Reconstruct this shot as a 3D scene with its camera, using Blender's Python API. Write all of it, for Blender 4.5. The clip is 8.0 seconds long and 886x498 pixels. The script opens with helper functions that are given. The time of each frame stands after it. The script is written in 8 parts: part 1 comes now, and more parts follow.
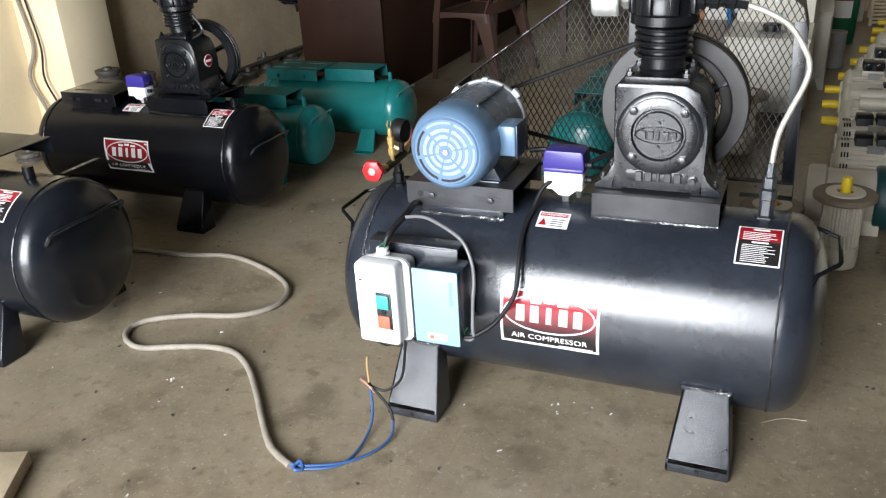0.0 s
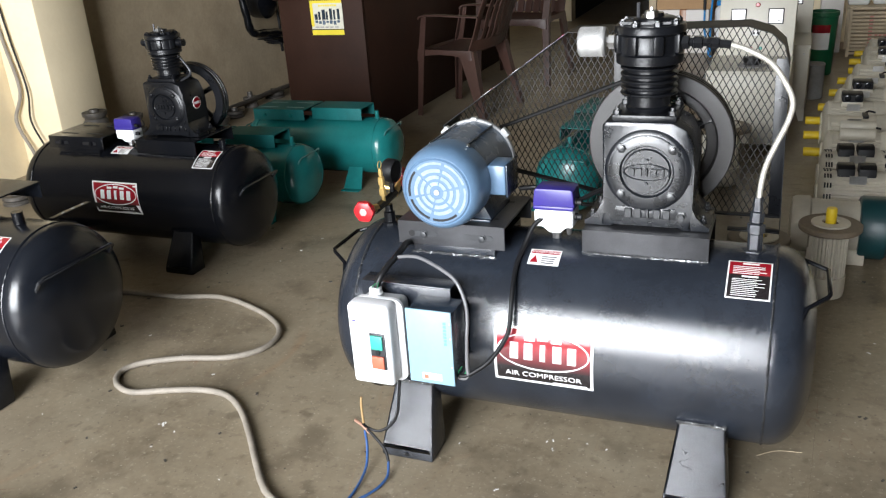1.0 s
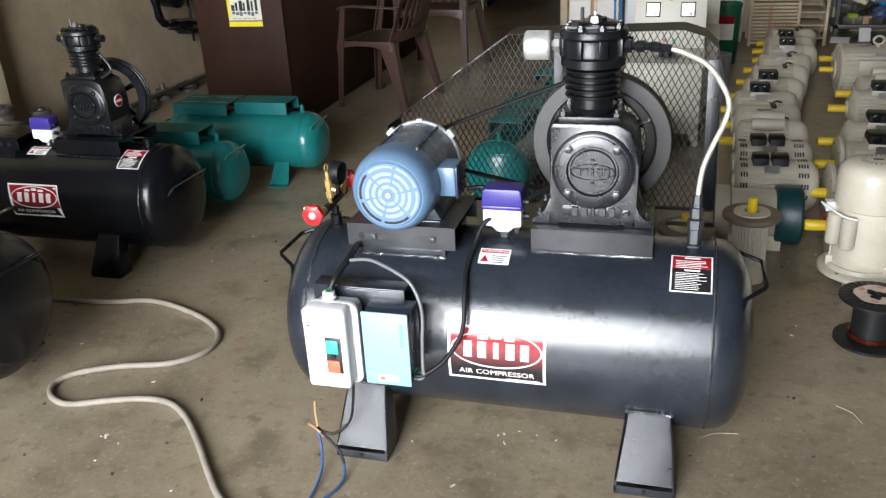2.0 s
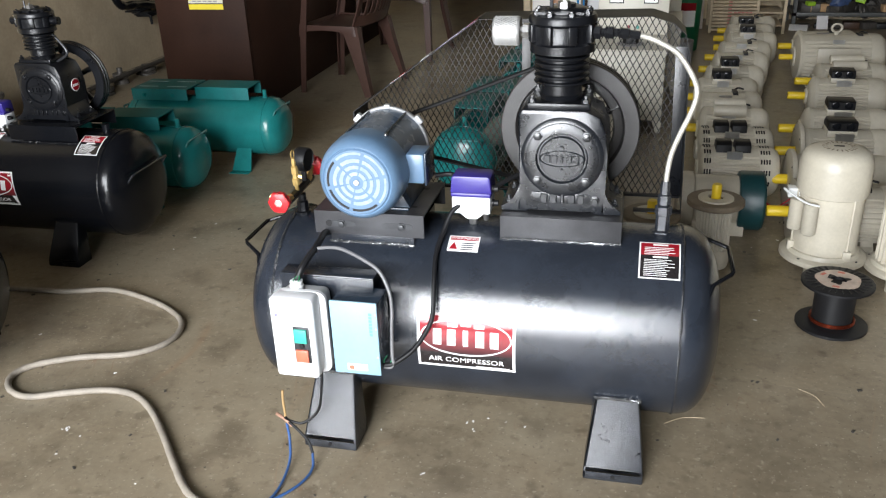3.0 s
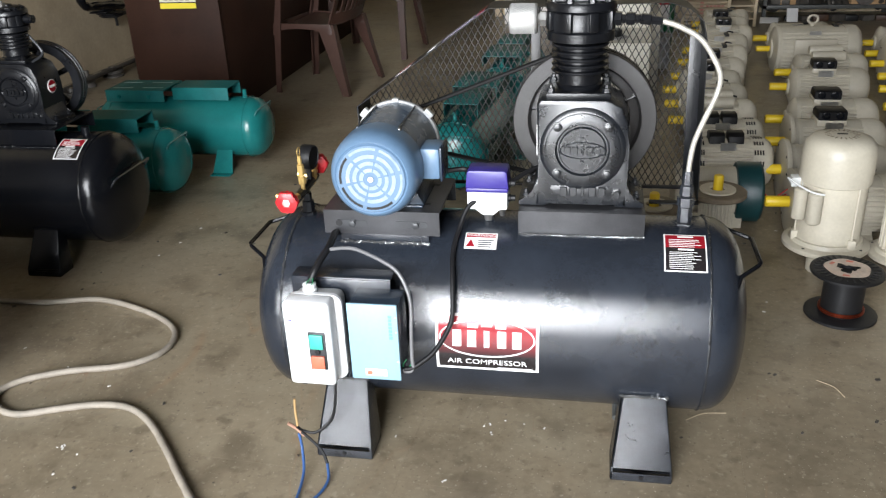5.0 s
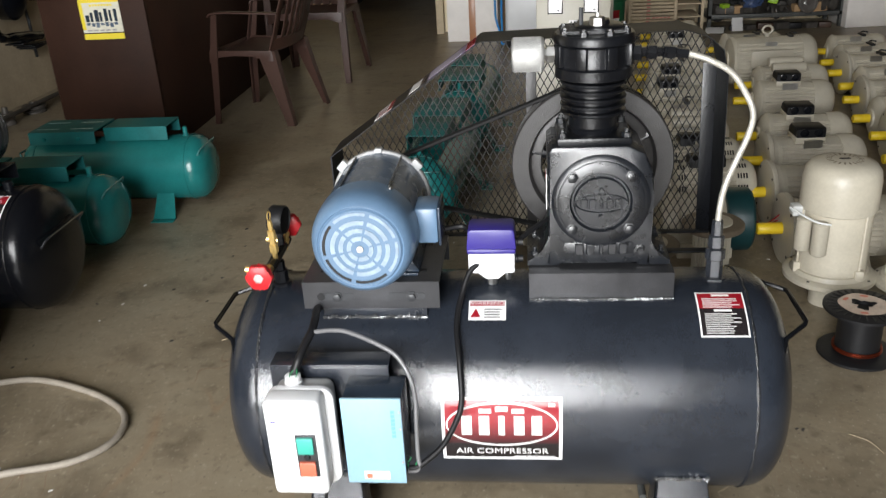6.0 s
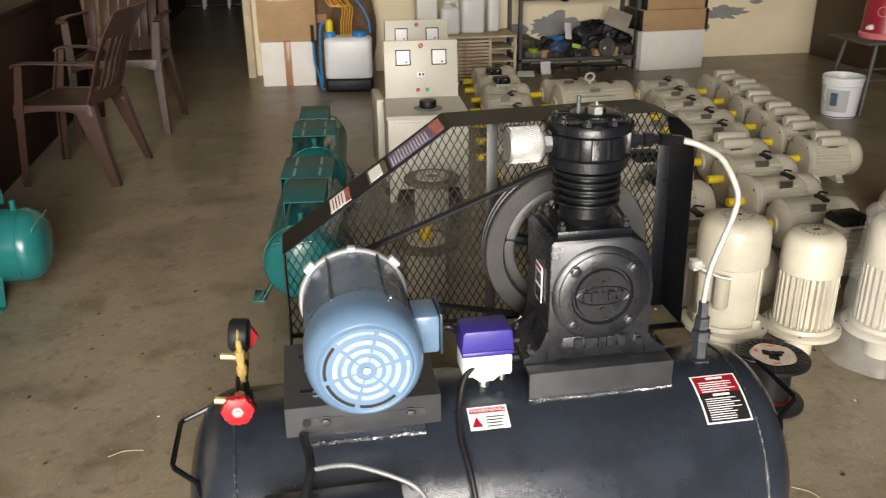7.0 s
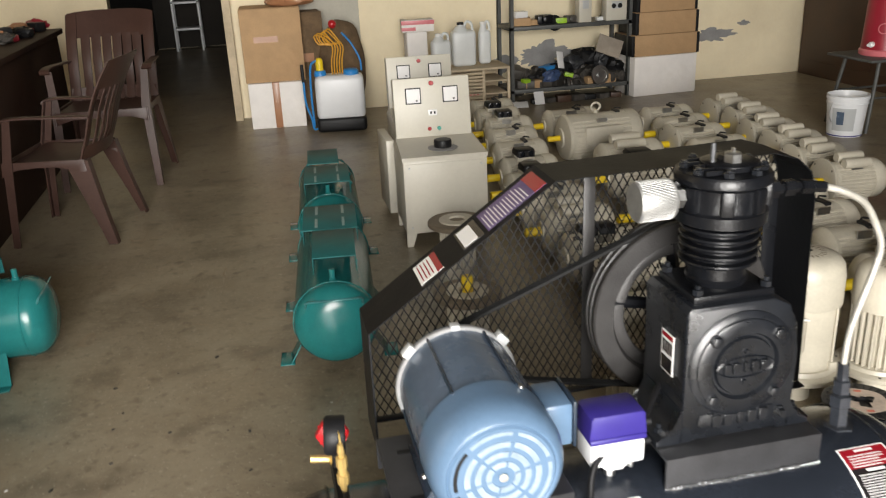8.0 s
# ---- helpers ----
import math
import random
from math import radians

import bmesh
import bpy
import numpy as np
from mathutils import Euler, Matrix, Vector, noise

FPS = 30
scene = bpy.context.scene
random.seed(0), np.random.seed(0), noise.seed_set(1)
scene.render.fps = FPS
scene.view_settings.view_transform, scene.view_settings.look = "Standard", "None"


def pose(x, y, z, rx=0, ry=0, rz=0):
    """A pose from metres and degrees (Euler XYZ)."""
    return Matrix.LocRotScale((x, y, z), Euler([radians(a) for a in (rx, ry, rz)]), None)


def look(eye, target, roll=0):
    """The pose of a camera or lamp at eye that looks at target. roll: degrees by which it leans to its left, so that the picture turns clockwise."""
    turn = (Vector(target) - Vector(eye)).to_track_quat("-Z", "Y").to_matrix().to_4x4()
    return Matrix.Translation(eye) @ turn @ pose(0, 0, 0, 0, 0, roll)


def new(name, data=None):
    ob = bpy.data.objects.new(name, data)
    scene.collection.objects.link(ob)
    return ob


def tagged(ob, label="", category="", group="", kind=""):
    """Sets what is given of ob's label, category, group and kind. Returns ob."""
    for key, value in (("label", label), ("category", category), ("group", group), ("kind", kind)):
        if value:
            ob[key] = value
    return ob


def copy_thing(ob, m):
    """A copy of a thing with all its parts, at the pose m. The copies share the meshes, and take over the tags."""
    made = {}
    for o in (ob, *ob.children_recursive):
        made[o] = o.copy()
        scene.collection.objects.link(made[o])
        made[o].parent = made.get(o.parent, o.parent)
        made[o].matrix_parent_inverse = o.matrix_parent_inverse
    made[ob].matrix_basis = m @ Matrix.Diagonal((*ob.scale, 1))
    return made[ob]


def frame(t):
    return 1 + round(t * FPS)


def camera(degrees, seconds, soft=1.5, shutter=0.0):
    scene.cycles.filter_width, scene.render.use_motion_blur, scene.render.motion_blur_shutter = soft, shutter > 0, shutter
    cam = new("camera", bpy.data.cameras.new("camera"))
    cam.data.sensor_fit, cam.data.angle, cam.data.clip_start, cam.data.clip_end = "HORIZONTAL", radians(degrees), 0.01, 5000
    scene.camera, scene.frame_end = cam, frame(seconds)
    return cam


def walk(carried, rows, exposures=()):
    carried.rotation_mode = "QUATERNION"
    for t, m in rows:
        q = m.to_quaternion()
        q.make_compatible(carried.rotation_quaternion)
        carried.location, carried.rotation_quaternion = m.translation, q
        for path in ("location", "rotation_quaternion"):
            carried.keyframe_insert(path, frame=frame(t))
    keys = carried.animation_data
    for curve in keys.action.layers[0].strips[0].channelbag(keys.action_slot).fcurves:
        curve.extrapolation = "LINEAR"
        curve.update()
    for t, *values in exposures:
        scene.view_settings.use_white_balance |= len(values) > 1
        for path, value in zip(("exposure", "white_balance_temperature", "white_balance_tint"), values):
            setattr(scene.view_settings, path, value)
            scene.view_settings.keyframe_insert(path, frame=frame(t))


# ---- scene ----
cam = camera(55.2, 8.0, 1.2, 0.35)
PATH = [
    (0, (0.202, 0.264, 1.406), (-0.543, 1.927, 0.582), -3.4),
    (0.5, (0.205, 0.262, 1.417), (-0.54, 1.941, 0.626), -3.7),
    (1, (0.19, 0.256, 1.426), (-0.533, 1.961, 0.671), -4.0),
    (1.5, (0.153, 0.243, 1.437), (-0.496, 1.977, 0.68), -3.6),
    (2, (0.092, 0.219, 1.479), (-0.428, 1.978, 0.68), -3.0),
    (3.5, (0.066, 0.235, 1.474), (-0.362, 2.0, 0.637), -2.1),
    (4, (0.047, 0.232, 1.467), (-0.416, 1.987, 0.626), -2.3),
    (5.5, (-0.168, 0.38, 1.435), (-0.437, 2.181, 0.606), -2.9),
    (6, (-0.266, 0.574, 1.447), (-0.467, 2.389, 0.631), -3.3),
    (6.5, (-0.427, 0.684, 1.498), (-0.429, 2.524, 0.714), -1.9),
    (7, (-0.691, 0.798, 1.535), (-0.38, 2.619, 0.768), -0.6),
    (7.5, (-0.834, 0.892, 1.535), (-0.462, 2.714, 0.797), -0.4),
    (8, (-0.902, 1.075, 1.537), (-0.519, 2.907, 0.832), -2.6),
]
walk(cam, [(t, look(eye, target, roll)) for t, eye, target, roll in PATH], [(0, 0.02, 6300, 10), (4.2, 0.02, 6350, 10), (5.5, -0.09, 6400, 10), (6, -0.25, 6600, 10), (6.5, -0.12, 7000, 11), (7, 0.1, 7300, 11), (7.5, 0.18, 7200, 11), (8, 0.13, 7000, 11)])

# ---- light ----
world = bpy.data.worlds.new("world")
scene.world = world
world.use_nodes = True
_nt = world.node_tree
_sky = _nt.nodes.new("ShaderNodeTexSky")
_sky.sky_type, _sky.sun_disc = "NISHITA", False
_sky.sun_elevation, _sky.sun_rotation = radians(55), radians(20)
_nt.links.new(_sky.outputs[0], _nt.nodes["Background"].inputs[0])
_nt.nodes["Background"].inputs[1].default_value = 0.12


def lamp(name, kind, m, energy, colour, **more):
    data = bpy.data.lights.new(name, kind)
    data.energy, data.color = energy, colour
    for key, value in more.items():
        if key == "size":
            data.size = value
        if key == "size_y":
            data.shape, data.size_y = "RECTANGLE", value
        if key == "spread":
            data.spread = value
        if key == "angle":
            data.angle = value
    ob = new(name, data)
    ob.matrix_world = m
    return ob


# the sun stands behind the building, so only the yard outside gets it
lamp("sun", "SUN", look((2, 6, 9), (0, 0, 0)), 3.0, (1.0, 0.95, 0.88), angle=radians(0.5))
# sky light in the open shutter behind the camera
lamp("shutter_daylight", "AREA", look((-1.45, -2.58, 1.97), (-1.45, 3.0, 1.97)), 670, (0.97, 0.985, 1.0), size=3.1, size_y=3.04, spread=radians(150))


# ---- materials ----
def mat(name, colour, rough=0.5, metal=0.0, vary=0.25, big=3.0, fine=60.0, bump=0.15, rvary=0.15, stain=None, stain_amount=0.45, spec=0.5, random_tint=0.0, place=False):
    """A surface with broad and fine variation of colour, gloss and relief."""
    m = bpy.data.materials.new(name)
    m.use_nodes = True
    nt = m.node_tree
    N, L = nt.nodes, nt.links
    b = N["Principled BSDF"]
    co = N.new("ShaderNodeNewGeometry" if place else "ShaderNodeTexCoord")
    where = co.outputs["Position" if place else "Object"]
    n1, n2 = N.new("ShaderNodeTexNoise"), N.new("ShaderNodeTexNoise")
    n1.inputs["Scale"].default_value, n1.inputs["Detail"].default_value, n1.inputs["Roughness"].default_value = big, 8, 0.62
    n2.inputs["Scale"].default_value, n2.inputs["Detail"].default_value = fine, 4
    for n in (n1, n2):
        L.new(where, n.inputs["Vector"])
    r1 = N.new("ShaderNodeMapRange")
    r1.inputs["From Min"].default_value, r1.inputs["From Max"].default_value = 0.3, 0.7
    L.new(n1.outputs["Fac"], r1.inputs["Value"])
    dark = [c * (1 - vary) for c in colour]
    lite = [min(1, c * (1 + vary * 0.6)) for c in colour]
    mx = N.new("ShaderNodeMix")
    mx.data_type = "RGBA"
    mx.inputs["A"].default_value, mx.inputs["B"].default_value = (*dark, 1), (*lite, 1)
    L.new(r1.outputs[0], mx.inputs["Factor"])
    out = mx.outputs["Result"]
    if stain:
        n3 = N.new("ShaderNodeTexNoise")
        n3.inputs["Scale"].default_value, n3.inputs["Detail"].default_value, n3.inputs["Roughness"].default_value = big * 0.45, 10, 0.7
        L.new(where, n3.inputs["Vector"])
        r3 = N.new("ShaderNodeMapRange")
        r3.inputs["From Min"].default_value, r3.inputs["From Max"].default_value, r3.inputs["To Max"].default_value = 0.52, 0.68, stain_amount
        L.new(n3.outputs["Fac"], r3.inputs["Value"])
        m3 = N.new("ShaderNodeMix")
        m3.data_type = "RGBA"
        m3.inputs["B"].default_value = (*stain, 1)
        L.new(r3.outputs[0], m3.inputs["Factor"])
        L.new(out, m3.inputs["A"])
        out = m3.outputs["Result"]
    gr = N.new("ShaderNodeMix")
    gr.data_type, gr.blend_type = "RGBA", "OVERLAY"
    gr.inputs["Factor"].default_value = vary * 0.6
    L.new(out, gr.inputs["A"])
    L.new(n2.outputs["Fac"], gr.inputs["B"])
    out = gr.outputs["Result"]
    if random_tint:
        oi = N.new("ShaderNodeObjectInfo")
        hv = N.new("ShaderNodeHueSaturation")
        rr = N.new("ShaderNodeMapRange")
        rr.inputs["To Min"].default_value, rr.inputs["To Max"].default_value = 1 - random_tint, 1 + random_tint
        L.new(oi.outputs["Random"], rr.inputs["Value"])
        L.new(rr.outputs[0], hv.inputs["Value"])
        L.new(out, hv.inputs["Color"])
        out = hv.outputs["Color"]
    L.new(out, b.inputs["Base Color"])
    rg = N.new("ShaderNodeMapRange")
    rg.inputs["To Min"].default_value, rg.inputs["To Max"].default_value = max(0.02, rough - rvary), min(1, rough + rvary)
    L.new(n1.outputs["Fac"], rg.inputs["Value"])
    L.new(rg.outputs[0], b.inputs["Roughness"])
    b.inputs["Metallic"].default_value = metal
    b.inputs["Specular IOR Level"].default_value = spec
    if bump:
        bp = N.new("ShaderNodeBump")
        bp.inputs["Strength"].default_value, bp.inputs["Distance"].default_value = bump, 0.004
        L.new(n2.outputs["Fac"], bp.inputs["Height"])
        L.new(bp.outputs[0], b.inputs["Normal"])
    return m


def floor_stone():
    """Brown-green stone: cloudy colour, oily stains, dusty bloom, fine wandering scratches, each slab a shade of its own."""
    m = mat("worn_polished_stone", (0.246, 0.200, 0.136), 0.37, 0.0, 0.36, 1.7, 55, 0.12, 0.15, stain=(0.085, 0.064, 0.040), stain_amount=0.6, random_tint=0.05, place=True)
    nt = m.node_tree
    N, L = nt.nodes, nt.links
    b = N["Principled BSDF"]
    pos = N.new("ShaderNodeNewGeometry").outputs["Position"]
    old = b.inputs["Base Color"].links[0].from_socket

    def band(scale, distort, width, seed):
        n = N.new("ShaderNodeTexNoise")
        n.inputs["Scale"].default_value, n.inputs["Detail"].default_value, n.inputs["Distortion"].default_value = scale, 3, distort
        mp = N.new("ShaderNodeMapping")
        mp.inputs["Location"].default_value = (seed, seed * 2, 0)
        mp.inputs["Rotation"].default_value = (0, 0, seed)
        mp.inputs["Scale"].default_value = (1, 0.35, 1)
        L.new(pos, mp.inputs["Vector"])
        L.new(mp.outputs[0], n.inputs["Vector"])
        sb, ab, mr = N.new("ShaderNodeMath"), N.new("ShaderNodeMath"), N.new("ShaderNodeMapRange")
        sb.operation, ab.operation = "SUBTRACT", "ABSOLUTE"
        sb.inputs[1].default_value = 0.5
        mr.inputs["From Min"].default_value, mr.inputs["From Max"].default_value = 0.0, width
        mr.inputs["To Min"].default_value, mr.inputs["To Max"].default_value = 1.0, 0.0
        L.new(n.outputs["Fac"], sb.inputs[0])
        L.new(sb.outputs[0], ab.inputs[0])
        L.new(ab.outputs[0], mr.inputs["Value"])
        return mr.outputs[0]

    def breakup(scale, lo, hi, top):
        n, r = N.new("ShaderNodeTexNoise"), N.new("ShaderNodeMapRange")
        n.inputs["Scale"].default_value, n.inputs["Detail"].default_value = scale, 6
        r.inputs["From Min"].default_value, r.inputs["From Max"].default_value, r.inputs["To Max"].default_value = lo, hi, top
        L.new(pos, n.inputs["Vector"])
        L.new(n.outputs["Fac"], r.inputs["Value"])
        return r.outputs[0]

    def times(a, c):
        t = N.new("ShaderNodeMath")
        t.operation = "MULTIPLY"
        L.new(a, t.inputs[0]), L.new(c, t.inputs[1])
        return t.outputs[0]

    for fac, colour in ((breakup(1.1, 0.45, 0.65, 0.55), (0.29, 0.245, 0.175)), (breakup(3.1, 0.5, 0.7, 0.5), (0.33, 0.285, 0.205)), (breakup(2.3, 0.56, 0.7, 0.4), (0.25, 0.19, 0.12)), (breakup(16, 0.5, 0.72, 0.4), (0.30, 0.255, 0.18)), (breakup(21, 0.56, 0.72, 0.5), (0.10, 0.075, 0.048)), (times(band(1.3, 0.5, 0.004, 1.3), breakup(1.4, 0.48, 0.6, 0.5)), (0.29, 0.19, 0.115)), (times(band(7.5, 0.5, 0.010, 2.2), breakup(3.6, 0.56, 0.66, 0.3)), (0.34, 0.295, 0.225)), (breakup(4.2, 0.56, 0.70, 0.6), (0.10, 0.078, 0.052)), (breakup(9.5, 0.62, 0.70, 0.5), (0.075, 0.057, 0.038)), (times(band(2.6, 1.1, 0.003, 0.6), breakup(2.2, 0.5, 0.58, 0.55)), (0.21, 0.115, 0.062)), (breakup(44, 0.60, 0.70, 0.55), (0.36, 0.315, 0.235)), (breakup(75, 0.64, 0.70, 0.6), (0.085, 0.066, 0.046)), (breakup(120, 0.66, 0.70, 0.75), (0.50, 0.46, 0.38))):
        mx = N.new("ShaderNodeMix")
        mx.data_type = "RGBA"
        mx.inputs["B"].default_value = (*colour, 1)
        L.new(fac, mx.inputs["Factor"])
        L.new(old, mx.inputs["A"])
        old = mx.outputs["Result"]
    L.new(old, b.inputs["Base Color"])
    return m


M_TANK = mat("dark_grey_gloss_paint", (0.017, 0.021, 0.029), 0.19, 0.0, 0.35, 6, 400, 0.13, 0.05, spec=0.7, stain=(0.028, 0.031, 0.038), stain_amount=0.6)
M_PEEL = mat("dark_grey_orange_peel_paint", (0.024, 0.027, 0.033), 0.25, 0.0, 0.4, 9, 480, 0.36, 0.06, spec=0.65)
M_BASE = mat("grey_metallic_paint", (0.058, 0.059, 0.064), 0.33, 0.42, 0.25, 12, 300, 0.10, 0.08)
M_BLACK = mat("black_gloss_paint", (0.004, 0.0045, 0.006), 0.24, 0.0, 0.25, 4, 200, 0.03, 0.05, spec=0.3)
M_BLACKISH = mat("blue_black_gloss_paint", (0.007, 0.0085, 0.012), 0.24, 0.0, 0.3, 6, 240, 0.05, 0.08, spec=0.5)
M_CAST = mat("painted_cast_iron", (0.009, 0.0105, 0.0135), 0.28, 0.0, 0.45, 18, 400, 0.18, 0.06, spec=0.8)
M_CASTB = mat("black_painted_cast_iron", (0.005, 0.0055, 0.007), 0.3, 0.0, 0.3, 14, 180, 0.18, 0.1, spec=0.4)
M_WHEEL = mat("bare_brownish_cast_iron", (0.026, 0.0245, 0.024), 0.42, 0.0, 0.35, 12, 330, 0.22, 0.08, spec=0.5)
M_MESH = mat("dull_black_mesh", (0.0045, 0.0048, 0.006), 0.48, 0.0, 0.2, 10, 90, 0.1, 0.1, spec=0.25)
M_STEEL = mat("zinc_steel", (0.55, 0.55, 0.54), 0.35, 1.0, 0.2, 12, 90, 0.15, 0.12)
M_WELD = mat("weld_bead", (0.26, 0.265, 0.27), 0.2, 0.75, 0.5, 40, 220, 0.6, 0.1)
M_SEAM = mat("painted_weld_seam", (0.022, 0.024, 0.028), 0.2, 0.0, 0.5, 60, 260, 0.8, 0.1, spec=0.8)
M_GREYIRON = mat("grey_machined_iron", (0.045, 0.047, 0.051), 0.40, 0.3, 0.3, 10, 120, 0.1, 0.1)
M_TEAL = mat("teal_gloss_paint", (0.012, 0.145, 0.142), 0.22, 0.0, 0.25, 4, 180, 0.03, 0.07, spec=0.4, stain=(0.004, 0.085, 0.088), stain_amount=0.5)
M_TEALPLATE = mat("dull_teal_paint", (0.008, 0.115, 0.115), 0.5, 0.0, 0.3, 6, 180, 0.05, 0.1, spec=0.2, stain=(0.006, 0.075, 0.078), stain_amount=0.6)
M_TEALROD = mat("worn_teal_rod", (0.05, 0.20, 0.20), 0.2, 0.25, 0.4, 30, 200, 0.1, 0.08, spec=0.9)
M_BLACKROD = mat("worn_black_rod", (0.014, 0.015, 0.018), 0.18, 0.2, 0.4, 30, 200, 0.1, 0.08, spec=1.0)
M_BLUE = mat("light_blue_paint", (0.098, 0.165, 0.255), 0.32, 0.0, 0.14, 8, 120, 0.03, 0.08)
M_ALU = mat("dull_aluminium", (0.32, 0.32, 0.32), 0.5, 0.5, 0.2, 12, 90, 0.1, 0.1)
M_NAVY = mat("dark_blue_paint", (0.022, 0.034, 0.052), 0.25, 0.0, 0.2, 8, 100, 0.03, 0.08)
M_SHELL = mat("slate_blue_paint", (0.088, 0.122, 0.172), 0.26, 0.0, 0.25, 8, 100, 0.03, 0.1)
M_GREYBLUE = mat("lit_fan_slot", (0.235, 0.305, 0.375), 0.5, 0.0, 0.3, 30, 90, 0.05, 0.06)
M_SKYBOX = mat("pale_blue_enamel", (0.235, 0.385, 0.475), 0.35, 0.0, 0.08, 6, 100, 0.05, 0.06)
M_WHITE = mat("white_plastic", (0.74, 0.75, 0.76), 0.35, 0.0, 0.06, 6, 80, 0.05, 0.06)
M_GREYPL = mat("light_grey_plastic", (0.45, 0.46, 0.46), 0.4, 0.0, 0.08, 6, 80, 0.05, 0.06)
M_PURPLE = mat("purple_plastic", (0.032, 0.022, 0.19), 0.38, 0.0, 0.12, 6, 80, 0.05, 0.06)
M_RUBBER = mat("black_rubber", (0.008, 0.008, 0.009), 0.5, 0.0, 0.2, 12, 90, 0.06, 0.1, spec=0.35)
M_BELT = mat("dusty_belt_rubber", (0.010, 0.010, 0.010), 0.7, 0.0, 0.25, 12, 90, 0.06, 0.1, spec=0.2)
M_SKYBAR = mat("dull_blue_print", (0.13, 0.34, 0.44), 0.4, 0.0, 0.1, 8, 90, 0.02, 0.05)
M_SPOOLTAG = mat("stained_paper", (0.55, 0.45, 0.37), 0.7, 0.0, 0.3, 25, 90, 0.1, 0.05, stain=(0.42, 0.22, 0.12), stain_amount=0.6)
M_WRAP = mat("grey_spiral_wrap", (0.16, 0.16, 0.165), 0.3, 0.0, 0.2, 12, 120, 0.2, 0.1)
M_GREYCABLE = mat("dusty_grey_cable", (0.27, 0.238, 0.195), 0.65, 0.0, 0.25, 12, 120, 0.2, 0.1)
M_BRAID = mat("braided_steel_hose", (0.60, 0.575, 0.51), 0.36, 0.55, 0.25, 20, 400, 0.5, 0.1)
M_BRASS = mat("brass", (0.66, 0.46, 0.17), 0.32, 0.6, 0.15, 14, 100, 0.05, 0.08)
M_RED = mat("red_plastic", (0.42, 0.012, 0.017), 0.32, 0.0, 0.15, 8, 90, 0.05, 0.06)
M_GREEN = mat("green_button", (0.05, 0.36, 0.29), 0.35, 0.0, 0.08, 8, 90, 0.03, 0.05)
M_GREENWIRE = mat("green_wire", (0.01, 0.17, 0.06), 0.45, 0.0, 0.1, 8, 90, 0.03, 0.05)
M_ORANGE = mat("orange_red_button", (0.56, 0.13, 0.075), 0.35, 0.0, 0.08, 8, 90, 0.03, 0.05)
M_LABELW = mat("label_white", (0.78, 0.77, 0.76), 0.15, 0.0, 0.05, 8, 90, 0.02, 0.05)
M_LABELR = mat("label_red", (0.27, 0.010, 0.018), 0.15, 0.0, 0.2, 8, 160, 0.02, 0.05)
M_LABELK = mat("label_black", (0.018, 0.015, 0.016), 0.15, 0.0, 0.2, 8, 90, 0.02, 0.05)
M_LABELF = mat("label_red_fading_to_black", (0.27, 0.010, 0.018), 0.15, 0.0, 0.2, 8, 160, 0.02, 0.05)


def print_fade(m, z0, z1, low):
    """A printed fade from one ink to another, up the sticker."""
    N, L = m.node_tree.nodes, m.node_tree.links
    b = N["Principled BSDF"]
    old = b.inputs["Base Color"].links[0].from_socket
    co, sp, mr, mx = N.new("ShaderNodeTexCoord"), N.new("ShaderNodeSeparateXYZ"), N.new("ShaderNodeMapRange"), N.new("ShaderNodeMix")
    mr.inputs["From Min"].default_value, mr.inputs["From Max"].default_value = z0, z1
    mx.data_type = "RGBA"
    mx.inputs["A"].default_value = (*low, 1)
    L.new(co.outputs["Object"], sp.inputs[0])
    L.new(sp.outputs["Z"], mr.inputs["Value"])
    L.new(mr.outputs[0], mx.inputs["Factor"])
    L.new(old, mx.inputs["B"])
    L.new(mx.outputs["Result"], b.inputs["Base Color"])


print_fade(M_LABELF, 0.312, 0.372, (0.018, 0.012, 0.013))
M_LABELV = mat("label_violet", (0.10, 0.065, 0.16), 0.38, 0.0, 0.2, 8, 90, 0.02, 0.05)
M_CREAM = mat("cream_grey_paint", (0.53, 0.488, 0.395), 0.42, 0.0, 0.16, 5, 90, 0.12, 0.1, stain=(0.34, 0.30, 0.235), stain_amount=0.35, random_tint=0.1)
M_YELLOW = mat("yellow_plastic_sleeve", (0.78, 0.55, 0.02), 0.42, 0.0, 0.1, 12, 90, 0.05, 0.06)
M_PANEL = mat("cream_enamel_sheet", (0.55, 0.52, 0.44), 0.42, 0.0, 0.08, 3, 70, 0.05, 0.08, stain=(0.42, 0.38, 0.3), stain_amount=0.25)
M_FLOOR = floor_stone()
M_JOINT = mat("dirty_joint", (0.13, 0.105, 0.072), 0.8, 0.0, 0.3, 6, 60, 0.2, 0.05)
M_WALL = mat("cream_wall_paint", (0.80, 0.68, 0.465), 0.75, 0.0, 0.10, 1.2, 40, 0.25, 0.08, stain=(0.58, 0.47, 0.30), stain_amount=0.4)
M_NORTH = mat("brightened_cream_wall_paint", (0.87, 0.755, 0.53), 0.75, 0.0, 0.10, 1.2, 40, 0.25, 0.08, stain=(0.66, 0.54, 0.36), stain_amount=0.4)
M_GREYWALL = mat("grey_beige_wall_paint", (0.50, 0.475, 0.40), 0.8, 0.0, 0.15, 1.5, 40, 0.25, 0.08, stain=(0.40, 0.36, 0.29), stain_amount=0.5)
M_WESTCREAM = mat("stained_shaded_cream_paint", (0.44, 0.355, 0.24), 0.8, 0.0, 0.25, 1.6, 40, 0.3, 0.08, stain=(0.27, 0.205, 0.13), stain_amount=0.6)
